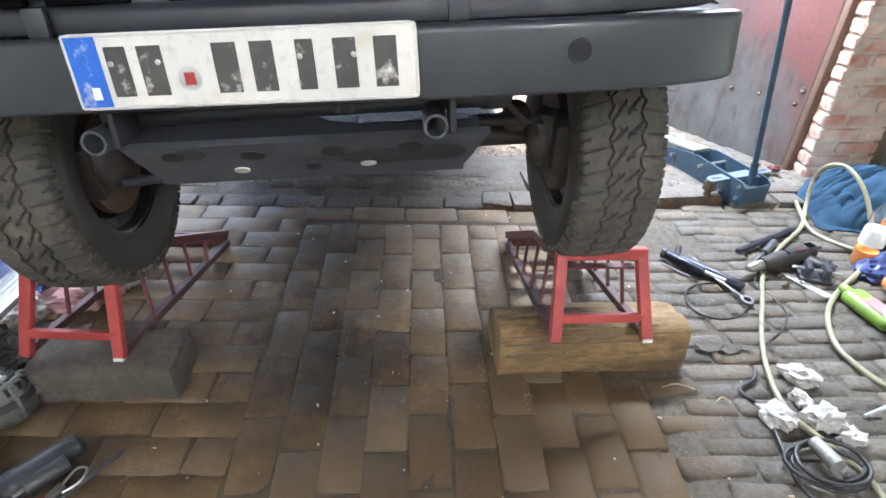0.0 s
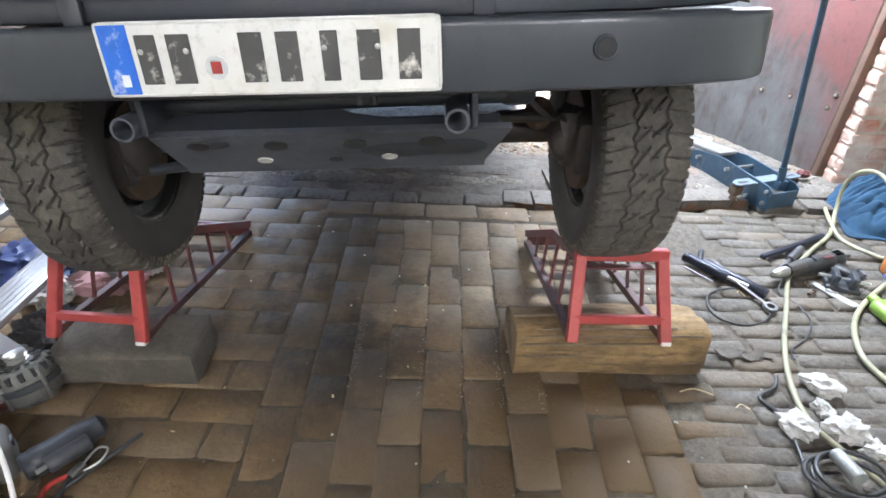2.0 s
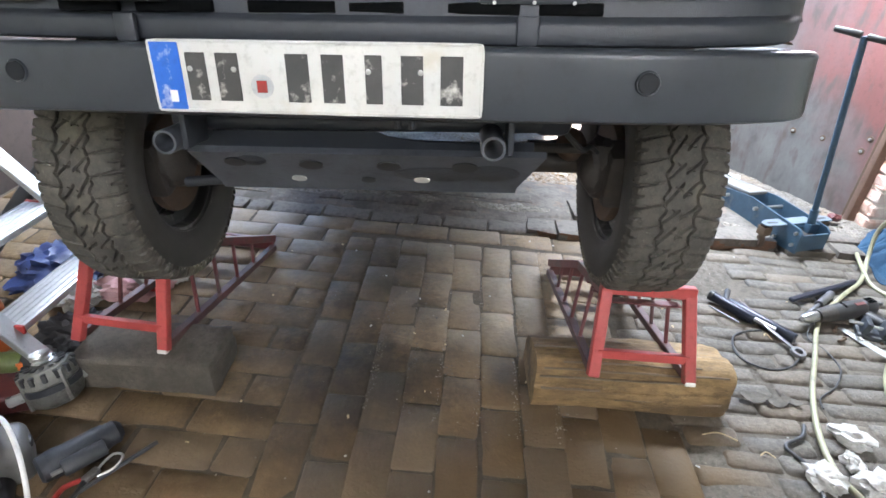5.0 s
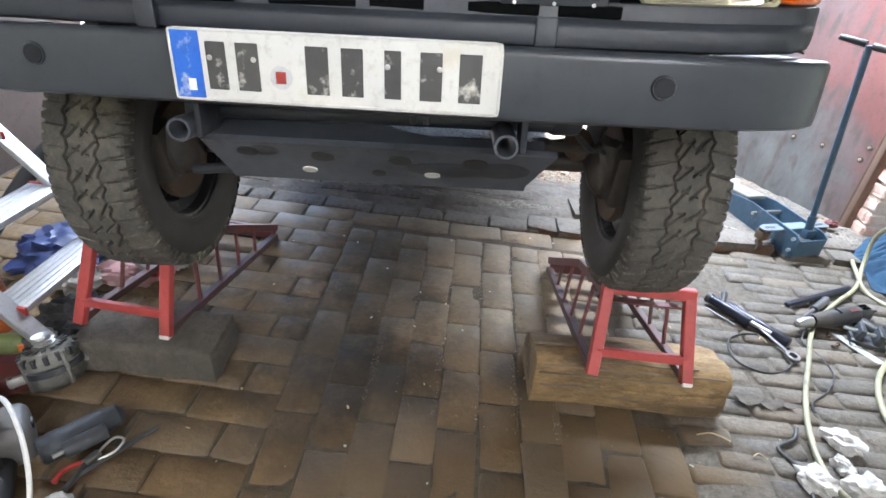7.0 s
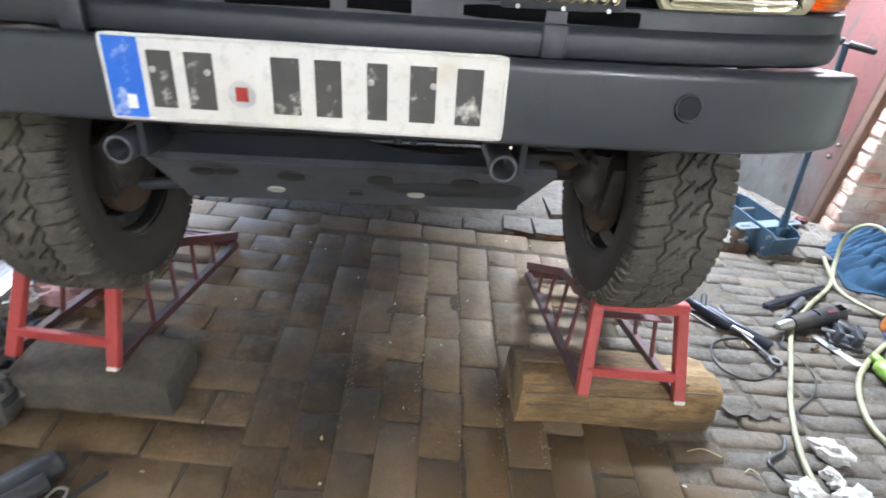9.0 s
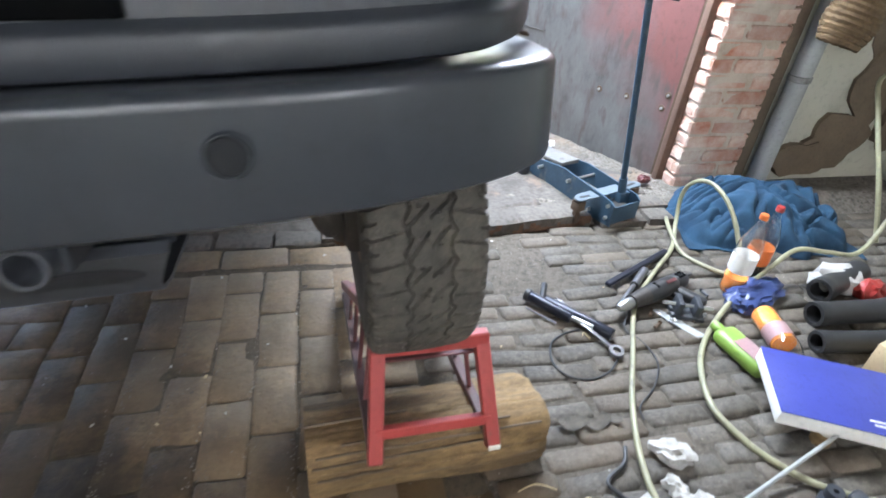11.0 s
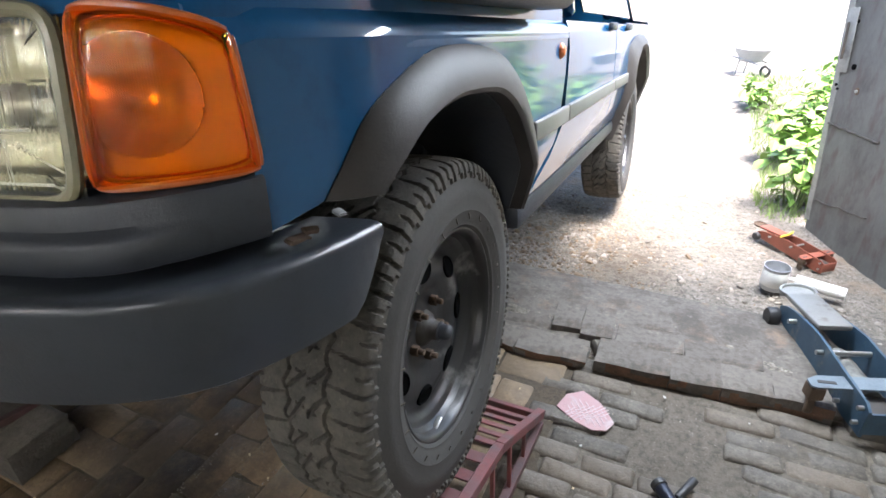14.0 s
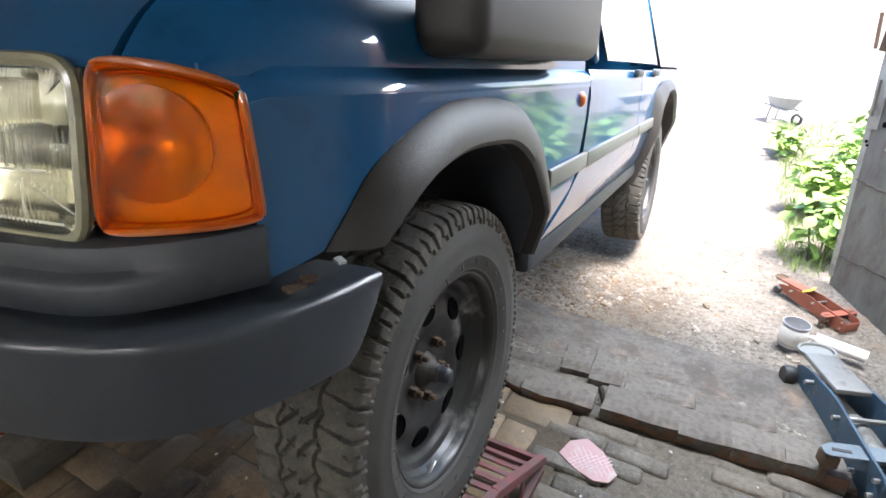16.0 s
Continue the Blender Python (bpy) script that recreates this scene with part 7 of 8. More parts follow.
def starter():
    s = thing("starter_motor", pose(-0.70, 0.02, 0.036, 0, 0, 52), "grey steel starter motor lying on its side", "motor")
    part("case", lathe([(0.0, -0.085), (0.03, -0.085), (0.036, -0.078), (0.036, 0.07), (0.032, 0.078), (0.032, 0.10), (0.018, 0.115), (0.0, 0.115)], 28, "x"), M_UNDER, s)
    part("band", lathe([(0.0365, -0.06), (0.038, -0.056), (0.038, -0.03), (0.0365, -0.026)], 28, "x"), M_UNDER, s)
    part("solenoid", rod((-0.04, -0.045, 0.012), (0.06, -0.045, 0.012), 0.022, 20, bevel=0.003), M_UNDER, s)
    part("terminal", rod((-0.04, -0.045, 0.012), (-0.065, -0.045, 0.012), 0.006, 8), M_STEEL, s)


starter()


def pliers():
    p = thing("pliers", pose(-0.645, -0.035, 0.0, 0, 0, -22), "bolt cutters with a red handle and bright loop", "pliers")
    part("handle", tube([(-0.01, -0.075, 0.010), (-0.022, -0.04, 0.010), (-0.006, -0.005, 0.010)], 0.007, 8), M_REDPL, p)
    part("handle", tube([(0.03, -0.08, 0.010), (0.02, -0.04, 0.010), (0.004, -0.005, 0.010)], 0.007, 8), M_CABLE, p)
    part("jaws", box((0.022, 0.045, 0.012), (0, 0.015, 0.010), bevel=0.004), M_STEEL, p)
    part("wire_loop", tube([(0.0, 0.035, 0.012), (0.01, 0.075, 0.03), (0.035, 0.085, 0.03), (0.04, 0.055, 0.02), (0.02, 0.02, 0.012)], 0.0035, 8), M_STEEL, p)
    solo("steel_rod", rod((-0.64, -0.07, 0.008), (-0.53, 0.10, 0.008), 0.006, 8), M_UNDER, pose(0, 0, 0), "short dark steel rod on the floor", "rod")


pliers()


def chainsaw():
    c = thing("chainsaw", pose(-0.87, -0.06, 0.0, 0, 0, 40), "pale grey and red chainsaw body on the floor", "chainsaw")
    part("body", box((0.20, 0.13, 0.12), (0, 0, 0.062), bevel=0.030, segs=4), M_TRIM, c)
    part("cover", box((0.13, 0.135, 0.06), (-0.02, 0, 0.115), (0, 8, 0), bevel=0.024, segs=4), M_MAROON, c, "red top cover")
    part("vent", box((0.02, 0.03, 0.02), (0.095, 0.0, 0.085), bevel=0.004), M_CABLE, c)
    part("front_handle", tube([(0.02, -0.08, 0.03), (0.03, -0.10, 0.12), (0.03, 0.0, 0.20), (0.02, 0.09, 0.13), (0.02, 0.08, 0.04)], 0.010, 10), M_CABLE, c)
    cord = [(-0.98, 0.02, 0.05), (-0.86, 0.01, 0.155), (-0.76, -0.06, 0.135), (-0.69, -0.15, 0.06), (-0.67, -0.22, 0.012), (-0.68, -0.3, 0.008)]
    solo("white_lead", tube(cord, 0.006, 8, 8), M_WHITE, pose(0, 0, 0), "white electric lead over the tools", "cable")
    s = thing("hand_lamp", pose(-0.765, -0.17, 0.034, 0, 0, -58), "black cylindrical hand lamp with a blue ring", "hand lamp")
    part("barrel", rod((-0.09, 0, 0), (0.06, 0, 0), 0.033, 22, bevel=0.004), M_CABLE, s)
    part("ring", lathe([(0.033, 0.05), (0.038, 0.052), (0.038, 0.072), (0.033, 0.075)], 22, "x"), M_BLUE, s, "bright blue ring")
    solo("plastic_clip", lump((0.035, 0.028, 0.018), 22, 0.25, 3), M_PAPER, pose(-0.63, -0.155, 0.0), "cream plastic clip on the floor", "clip")


chainsaw()


def pile():
    solo("pink_rag", lump((0.13, 0.07, 0.05), 51, 0.3, 4, 2.2, 0.3, 0.22), M_PINKRAG, pose(-0.97, 0.74, 0.0, 0, 0, 15), "crumpled pink rag behind the ramp", "rag")
    solo("white_bag", lump((0.08, 0.07, 0.05), 52, 0.3, 4, 2.2, 0.3, 0.25), M_PAPER, pose(-1.12, 0.66, 0.0), "crumpled white plastic bag", "bag")
    solo("white_bag", lump((0.07, 0.05, 0.04), 56, 0.3, 4, 2.2, 0.3, 0.25), M_PAPER, pose(-0.88, 0.86, 0.0), "small crumpled white bag behind the ramp", "bag")
    solo("black_rag", lump((0.10, 0.09, 0.06), 53, 0.3, 4, 2.2, 0.3, 0.25), M_BLACKCLOTH, pose(-1.00, 0.45, 0.0), "heap of black rags beside the block", "rag")
    solo("dark_cloth", lump((0.15, 0.16, 0.07), 54, 0.3, 4, 2.2, 0.3, 0.2), M_NAVY, pose(-1.28, 0.80, 0.0), "dark blue cloth heap under the ladder", "cloth")
    solo("rag_heap", lump((0.14, 0.12, 0.06), 57, 0.3, 4, 2.2, 0.3, 0.2), M_BLACKCLOTH, pose(-1.08, 0.02, 0.0), "black rag heap among the tools", "rag")
    bottle("oil_bottle", pose(-1.22, 0.40, 0.0), 0.25, 0.05, M_ORPL, None, M_CABLE, M_REDPL, "orange oil bottle standing under the ladder")
    d = thing("cordless_drill", pose(-1.03, 0.23, 0.065, 0, 0, 12), "dirty green cordless drill lying on a heap", "drill")
    part("body", lathe([(0.0, -0.09), (0.026, -0.085), (0.031, -0.05), (0.031, 0.02), (0.024, 0.05), (0.0, 0.052)], 22, "x"), M_OLIVE, d).location = (0, 0, 0.045)
    part("chuck", lathe([(0.0, 0.05), (0.022, 0.05), (0.024, 0.08), (0.016, 0.11), (0.0, 0.112)], 18, "x"), M_CABLE, d).location = (0, 0, 0.045)
    part("grip", box((0.045, 0.12, 0.04), (-0.05, -0.075, 0.035), (0, 0, -12), bevel=0.015, segs=3), M_CABLE, d)
    part("orange_trim", box((0.04, 0.03, 0.03), (0.04, -0.01, 0.045), bevel=0.008), M_ORPL, d)
    solo("red_tool_case", box((0.20, 0.16, 0.065), (0, 0, 0.0325), bevel=0.012, segs=3), M_MAROON, pose(-1.04, 0.20, 0.0, 0, 0, 25), "dirty red plastic tool case under the drill", "tool case")
    solo("plastic_tube", rod((-1.05, 0.33, 0.03), (-0.94, 0.50, 0.03), 0.028, 18, bevel=0.003), M_PIPE, pose(0, 0, 0), "grey plastic tube by the ladder's foot", "tube")
    # a curved black body trim leaning behind the wheel
    rows = []
    for i in range(25):
        a = -0.3 + 2.0 * i / 24
        rows.append([(-1.22 - 0.10 * math.cos(a) + dx, 1.05 - 0.45 * math.sin(a) + 0.25, 0.02 + 0.42 * math.cos(a) ** 2 * 0.6 + 0.1 * i / 24 + dz) for dx, dz in ((0, 0), (0.03, 0.05), (0.07, 0.08), (0.12, 0.085))])
    solo("body_trim", thick(loft(rows), 0.005), M_NAVY, pose(0, 0, 0.0), "curved dark blue body trim leaning behind the wheel", "car trim")
    solo("rubber_hose", tube([(-1.5, 0.6, 0.02), (-1.4, 0.9, 0.3), (-1.35, 1.2, 0.45), (-1.45, 1.5, 0.3), (-1.6, 1.6, 0.02)], 0.03, 12), M_CABLE, pose(0, 0, 0.015), "thick black rubber hose bent upright", "hose")


pile()
# ---- the yard outside ----
def leaf_shape(rng, size):
    """A pointed leaf of six faces, folded along its rib."""
    pts = [(0, 0, 0), (0.28, 0.35, 0.05), (0.30, 0.62, 0.03), (0, 1.0, -0.12), (-0.30, 0.62, 0.03), (-0.28, 0.35, 0.05), (0, 0.5, -0.03)]
    return [Vector(p) * size for p in pts], [(0, 1, 6), (1, 2, 6), (2, 3, 6), (3, 4, 6), (4, 5, 6), (5, 0, 6)]


def plant(at, height, spread, seed, leaves):
    rng = random.Random(seed)
    p = thing("nettle_bush", pose(*at), "leafy green weeds in sunlight beside the path", "plant", "weeds by the gate")
    stems = bmesh.new()
    verts, faces = [], []
    tips = []
    for k in range(9):
        a, r = rng.uniform(0, 6.28), rng.uniform(0.1, 1.0) * spread
        top = Vector((r * math.cos(a), r * math.sin(a), height * rng.uniform(0.55, 1.0)))
        base = Vector((top.x * 0.3, top.y * 0.3, -0.02))
        mid = base.lerp(top, 0.5) + Vector((0, 0, 0.08))
        stems = tube([base, mid, top], (0.007, 0.003), 6, 4, bm=stems)
        tips.append((base, mid, top))
    for k in range(leaves):
        b, m, t = rng.choice(tips)
        u = rng.uniform(0.15, 1.0)
        c = b.lerp(m, u * 2) if u < 0.5 else m.lerp(t, u * 2 - 1)
        size = rng.uniform(0.06, 0.13)
        vs, fs = leaf_shape(rng, size)
        q = Euler((rng.uniform(-0.9, 0.5), rng.uniform(-0.5, 0.5), rng.uniform(0, 6.28))).to_matrix()
        base = len(verts)
        off = Vector((rng.uniform(-1, 1), rng.uniform(-1, 1), rng.uniform(-0.5, 0.6))) * 0.07
        verts += [tuple(q @ v + c + off) for v in vs]
        faces += [[base + i for i in f] for f in fs]
    part("stalk", stems, M_STEM, p)
    me = bpy.data.meshes.new("leaves")
    me.from_pydata(verts, [], faces)
    me.materials.append(M_LEAF)
    ob = new("leaves", me)
    ob.parent = p
    return p


for seed, (x, y, h, s, n) in enumerate(((1.78, 3.55, 0.42, 0.22, 150), (2.02, 3.95, 0.5, 0.30, 230), (1.78, 4.35, 0.48, 0.28, 180), (2.25, 4.5, 0.62, 0.36, 300), (2.05, 5.1, 0.55, 0.36, 260), (2.55, 5.2, 0.8, 0.42, 320), (2.25, 5.9, 0.62, 0.4, 260), (2.8, 6.1, 0.95, 0.5, 340), (2.55, 4.0, 1.0, 0.36, 280), (2.9, 4.7, 1.4, 0.45, 340), (3.2, 5.6, 1.6, 0.5, 340), (2.6, 7.0, 0.9, 0.5, 300), (1.65, 5.9, 0.22, 0.25, 110))):
    plant((x, y, ground_z(x, y) + 0.01), h, s, 100 + seed, n)


def grass():
    rng = random.Random(77)
    verts, faces = [], []
    for k in range(4200):
        y = rng.uniform(3.3, 7.5)
        x = 1.72 - 0.03 * (y - 3.3) + abs(rng.gauss(0, 0.35)) - 0.12 + 0.12 * noise.noise(Vector((0, y * 1.8, 0)))
        h, a = rng.uniform(0.03, 0.11), rng.uniform(0, 6.28)
        d = Vector((math.cos(a), math.sin(a), 0)) * 0.004
        lean = Vector((rng.uniform(-1, 1), rng.uniform(-1, 1), 0)) * h * 0.6
        p = Vector((x, y, ground_z(x, y) - 0.01))
        base = len(verts)
        verts += [tuple(p - d), tuple(p + d), tuple(p + lean + Vector((0, 0, h)))]
        faces.append([base, base + 1, base + 2])
    me = bpy.data.meshes.new("grass")
    me.from_pydata(verts, [], faces)
    me.materials.append(M_GRASS)
    tagged(new("grass", me), "thin bright grass along the path's edge", "grass", kind="stuff")


grass()


def gravel():
    rng = random.Random(55)
    protos = []
    for s in range(6):
        b = bmesh.new()
        bmesh.ops.create_icosphere(b, subdivisions=1, radius=1.0)
        vs = [v.co * (1 + 0.35 * noise.noise(v.co * 1.7 + Vector((s * 5, 0, 0)))) for v in b.verts]
        b.verts.ensure_lookup_table()
        protos.append(([Vector((v.x, v.y * 0.8, v.z * 0.55)) for v in vs], [[v.index for v in f.verts] for f in b.faces]))
        b.free()
    verts, faces = [], []
    for k in range(9500):
        if k < 5200:
            x, y = rng.uniform(-0.8, 2.1), 1.78 + abs(rng.gauss(0, 0.75))
        elif k < 8800:
            x, y = rng.gauss(0.62, 0.30), 2.15 + abs(rng.gauss(0, 0.6))
        else:
            x, y = rng.uniform(1.95, 2.3), rng.uniform(1.7, 2.6)
        r = min(0.019, 0.0019 * math.exp(abs(rng.gauss(0, 0.9))))
        if noise.noise(Vector((x * 2.6, y * 2.6, 3))) < -0.12 and r > 0.004:
            continue
        vs, fs = rng.choice(protos)
        z = ground_z(x, y) + 0.012 * noise.noise(Vector((x, y, 0)) * 2.3) + 0.008 * noise.noise(Vector((x, y, 0)) * 7)
        q = Euler((rng.uniform(-0.4, 0.4), rng.uniform(-0.4, 0.4), rng.uniform(0, 6.28))).to_matrix()
        base = len(verts)
        verts += [tuple(q @ (v * r) + Vector((x, y, z + r * 0.2))) for v in vs]
        faces += [[base + i for i in f] for f in fs]
    me = bpy.data.meshes.new("gravel")
    me.from_pydata(verts, [], faces)
    me.materials.append(M_GRAVEL)
    tagged(new("gravel", me), "loose grey stones and crumbs of earth", "gravel", kind="stuff")
    # clods of brown earth beside the wheel and under the car
    verts, faces = [], []
    for k in range(1500):
        x, y = rng.gauss(0.62, 0.28), 1.95 + abs(rng.gauss(0, 0.55))
        r = min(0.024, 0.0045 * math.exp(abs(rng.gauss(0, 0.6))))
        vs, fs = rng.choice(protos)
        z = ground_z(x, y) + 0.012 * noise.noise(Vector((x, y, 0)) * 2.3) + 0.008 * noise.noise(Vector((x, y, 0)) * 7)
        q = Euler((rng.uniform(-0.5, 0.5), rng.uniform(-0.5, 0.5), rng.uniform(0, 6.28))).to_matrix()
        base = len(verts)
        verts += [tuple(q @ (v * r) + Vector((x, y, z + r * 0.15))) for v in vs]
        faces += [[base + i for i in f] for f in fs]
    me = bpy.data.meshes.new("earth_clods")
    me.from_pydata(verts, [], faces)
    me.materials.append(M_CLOD)
    tagged(new("earth_clods", me), "brown clods of loose earth beside the wheel", "earth", kind="stuff")
    # grit in the joints of the paving
    verts, faces = [], []
    for k in range(1500):
        c = rng.choice((0.125, 0.248, 0.371, 0.494, 0.617, 0.002))
        x, y = c + rng.gauss(0, 0.008), rng.uniform(0.3, 1.45)
        r = rng.uniform(0.001, 0.0032)
        vs, fs = rng.choice(protos)
        base = len(verts)
        verts += [tuple(v * r + Vector((x, y, -0.001 + rng.uniform(-0.003, 0.002)))) for v in vs]
        faces += [[base + i for i in f] for f in fs]
    me = bpy.data.meshes.new("grit")
    me.from_pydata(verts, [], faces)
    me.materials.append(M_STONE)
    tagged(new("grit", me), "pale grit lying in the paving's joints", "grit", kind="stuff")


gravel()
solo("plastic_tub", lathe([(0.0, 0.0), (0.10, 0.0), (0.13, 0.09), (0.14, 0.10), (0.128, 0.095), (0.10, 0.01), (0.0, 0.01)], 24), M_ORANGE, pose(1.93, 3.85, ground_z(1.93, 3.85) + 0.03, 55, 0, 30), "faded red plastic tub tipped over among the weeds", "tub")


def cart():
    """A small barrow far off, tipped up on its wheel."""
    c = thing("wheelbarrow", pose(1.50, 7.5, ground_z(1.50, 7.5), 0, 0, 60), "small dark garden barrow far off in the sunlit yard", "barrow")
    rows = []
    for z, w, d in ((0.16, 0.09, 0.12), (0.24, 0.13, 0.17), (0.31, 0.17, 0.22)):
        rows.append([(w * math.cos(a), d * math.sin(a), z) for a in [2 * math.pi * k / 20 for k in range(20)]])
    part("tray", thick(loft(rows, close_u=True), 0.006), M_PIPE, c)
    for s in (-1, 1):
        part("leg", rod((s * 0.10, 0.10, 0.0), (s * 0.09, 0.08, 0.2), 0.010, 8), M_CASTALU, c)
        part("handle", rod((s * 0.09, -0.15, 0.15), (s * 0.13, 0.42, 0.26), 0.010, 8), M_CASTALU, c)
    part("wheel", lathe([(0.04, -0.015), (0.06, -0.015), (0.07, 0.0), (0.06, 0.015), (0.04, 0.015)], 24, "x", closed=True), M_CABLE, c).location = (0, -0.2, 0.07)


cart()
# ---- the paving, brick by brick ----
def paving():
    rng = random.Random(21)
    floor = part("floor", box((5.8, 4.7, 0.02), (0.85, -0.78, -0.027), bevel=0), M_JOINT)
    tagged(floor, "worn brick and sett paving of the workshop, oily and uneven", "floor", kind="structure")
    shapes = {}
    for kind, (ln, wd), material in (("brick", (0.247, 0.1272), M_BRICK), ("half", (0.122, 0.1272), M_BRICK), ("sett", (0.222, 0.079), M_STONE), ("short_sett", (0.172, 0.079), M_STONE), ("long_sett", (0.252, 0.082), M_STONE)):
        shapes[kind] = []
        for v in range(7):
            b = bmesh.new()
            hx, hy = (ln - (0.009 if "sett" in kind else 0.005)) / 2, (wd - (0.009 if "sett" in kind else 0.005)) / 2
            soft = 0.012 if "sett" in kind else 0.008
            us, vs = ([-h, -h + soft, rng.uniform(-0.2, 0.2) * h, h - soft, h] for h in (hx, hy))
            grid = []
            for q in vs:
                row = []
                for p in us:
                    ex, ey = abs(p) > hx - 1e-6, abs(q) > hy - 1e-6
                    px, py, pz = p, q, rng.uniform(-0.0015, 0.0015) + (0.003 if "sett" in kind else 0)
                    if ex or ey:
                        pz = -0.008 if "sett" in kind else -0.006
                        px += rng.uniform(-0.0025, 0.0025)
                        py += rng.uniform(-0.0025, 0.0025)
                    if ex and ey:
                        pull = rng.uniform(0.002, 0.007)
                        px, py, pz = px - math.copysign(pull, p), py - math.copysign(pull * 0.7, q), pz - 0.004
                    row.append(b.verts.new((px, py, pz)))
                grid.append(row)
            for g0, g1 in zip(grid, grid[1:]):
                for k in range(4):
                    b.faces.new((g0[k], g0[k + 1], g1[k + 1], g1[k]))
            r = bmesh.ops.extrude_edge_only(b, edges=[e for e in b.edges if e.is_boundary])
            for w in r["geom"]:
                if isinstance(w, bmesh.types.BMVert):
                    w.co.z = -0.035
            me = bpy.data.meshes.new(kind)
            bmesh.ops.recalc_face_normals(b, faces=b.faces[:])
            b.to_mesh(me)
            b.free()
            me.materials.append(material)
            me.polygons.foreach_set("use_smooth", [True] * len(me.polygons))
            me.set_sharp_from_angle(angle=radians(50))
            shapes[kind].append(me)
    places = []

    def lay(kind, x, y, turn):
        z = rng.uniform(-0.0022, 0.0012) + 0.004 * noise.noise(Vector((x * 1.1, y * 1.1, 0)))
        if "sett" in kind:
            z += rng.uniform(-0.005, 0.005)
            if 1.17 < x < 1.47 and 1.10 + 0.25 * (x - 1.17) < y < 1.62:
                return
        sway = 4.5 if "sett" in kind else 2.2
        places.append((kind, x, y, z, turn + rng.uniform(-sway, sway), rng.uniform(-1.4, 1.4), rng.uniform(-1.4, 1.4)))

    # middle: courses running away from the gateway wall, in running bond
    edges = (-0.275, -0.152, -0.033, 0.09, 0.212, 0.338, 0.468, 0.585, 0.708, 0.835)
    fan = (0.026, 0.026, 0.022, 0.018, 0.016, 0.016, 0.012, 0.010, 0.008, 0.005)
    for k in range(-4, 6):
        i = k + 4
        x0, lean = edges[i] + 0.0622, fan[i]
        y = 0.228 - (0.1165 if k % 2 else 0.0) - 9 * 0.2465 + rng.uniform(-0.008, 0.008)
        stop = 1.365 if k < 5 else 0.40
        while y < stop - 0.06:
            step = 0.1235 if y + 0.26 > stop else 0.2465
            m = y + step / 2
            lay("half" if step < 0.2 else "brick", x0 + lean * (1.3 - m), m, 90 + math.degrees(math.atan(lean)))
            y += step
    # left: courses running across
    for r in range(30):
        y = 1.074 - 0.1222 * (r - 3)
        end = -0.274 + 0.026 * (1.3 - y) + rng.uniform(-0.008, 0.004)
        x = end - (0.0 if r % 2 == 0 else 0.123)
        if r % 2:
            lay("half", end - 0.06, y, 0)
        while x > -2.0:
            lay("brick", x - 0.1235, y, 0)
            x -= 0.247
    # right: setts in courses across
    for r in range(46):
        y = -1.80 + 0.0745 * r
        x = (0.842 if y > 0.42 else 0.966) + (0.0 if r % 2 else 0.10) + 0.03 * noise.noise(Vector((r * 0.7, 0, 0)))
        while x < 3.7:
            kind, ln = rng.choice((("sett", 0.222), ("sett", 0.222), ("long_sett", 0.252), ("short_sett", 0.172)))
            lay(kind, x + ln / 2, y + 0.034 * noise.noise(Vector((x * 1.3, r * 0.1, 5))) + rng.uniform(-0.004, 0.004), 0)
            x += ln - 0.004 + rng.uniform(-0.004, 0.010)
    # a course across before the sill
    x = -0.32
    while x < 0.9:
        lay("brick", x + 0.1235, 1.432, 0)
        x += 0.247
    near = [p for p in places if -0.95 < p[1] < 1.9 and -0.12 < p[2] < 1.62]
    near.sort(key=lambda p: abs(p[1] - 0.55) * 0.8 + abs(p[2] - 0.6))
    singles = near[:300]
    chosen = set(id(p) for p in singles)
    for kind, x, y, z, t, a, c in singles:
        ob = new("sett" if "sett" in kind else "brick", rng.choice(shapes[kind]))
        ob.parent = floor
        ob.matrix_world = pose(x, y, z, a, c, t)
    verts, faces, mats = [], [], []
    for p in places:
        if id(p) in chosen:
            continue
        kind, x, y, z, t, a, c = p
        me, m, base = rng.choice(shapes[kind]), pose(x, y, z, a, c, t), len(verts)
        verts += [tuple(m @ v.co) for v in me.vertices]
        for f in me.polygons:
            faces.append([base + k for k in f.vertices])
            mats.append(1 if "sett" in kind else 0)
    me = bpy.data.meshes.new("outer_paving")
    me.from_pydata(verts, [], faces)
    me.materials.append(M_BRICK_JOINED), me.materials.append(M_STONE_JOINED)
    me.polygons.foreach_set("material_index", mats)
    me.polygons.foreach_set("use_smooth", [True] * len(me.polygons))
    # earth trodden into the joints between the setts
    rows = []
    for i in range(93):
        x = 0.90 + 2.8 * i / 92
        rows.append([(x, y, -0.0095 + 0.008 * noise.noise(Vector((x * 4, y * 5, 2))) + 0.003 * noise.noise(Vector((x * 17, y * 17, 7))) - 0.012 * max(0.0, (1.0 - x) / 0.1)) for y in (-1.85 + 3.38 * j / 112 for j in range(113))])
    part("trodden_joint_earth", loft(rows), M_EARTH, floor)["kind"] = "stuff"
    # dirt that half fills the joints between the bricks
    rows = []
    for i in range(121):
        x = -1.90 + 2.84 * i / 120
        rows.append([(x, y, -0.0062 + 0.004 * noise.noise(Vector((x * 1.1, y * 1.1, 0))) + 0.0045 * noise.noise(Vector((x * 5, y * 5, 9))) + 0.0025 * noise.noise(Vector((x * 23, y * 23, 4)))) for y in (-1.85 + 3.33 * j / 140 for j in range(141))])
    part("joint_earth", loft(rows), M_JOINT, floor)["kind"] = "stuff"
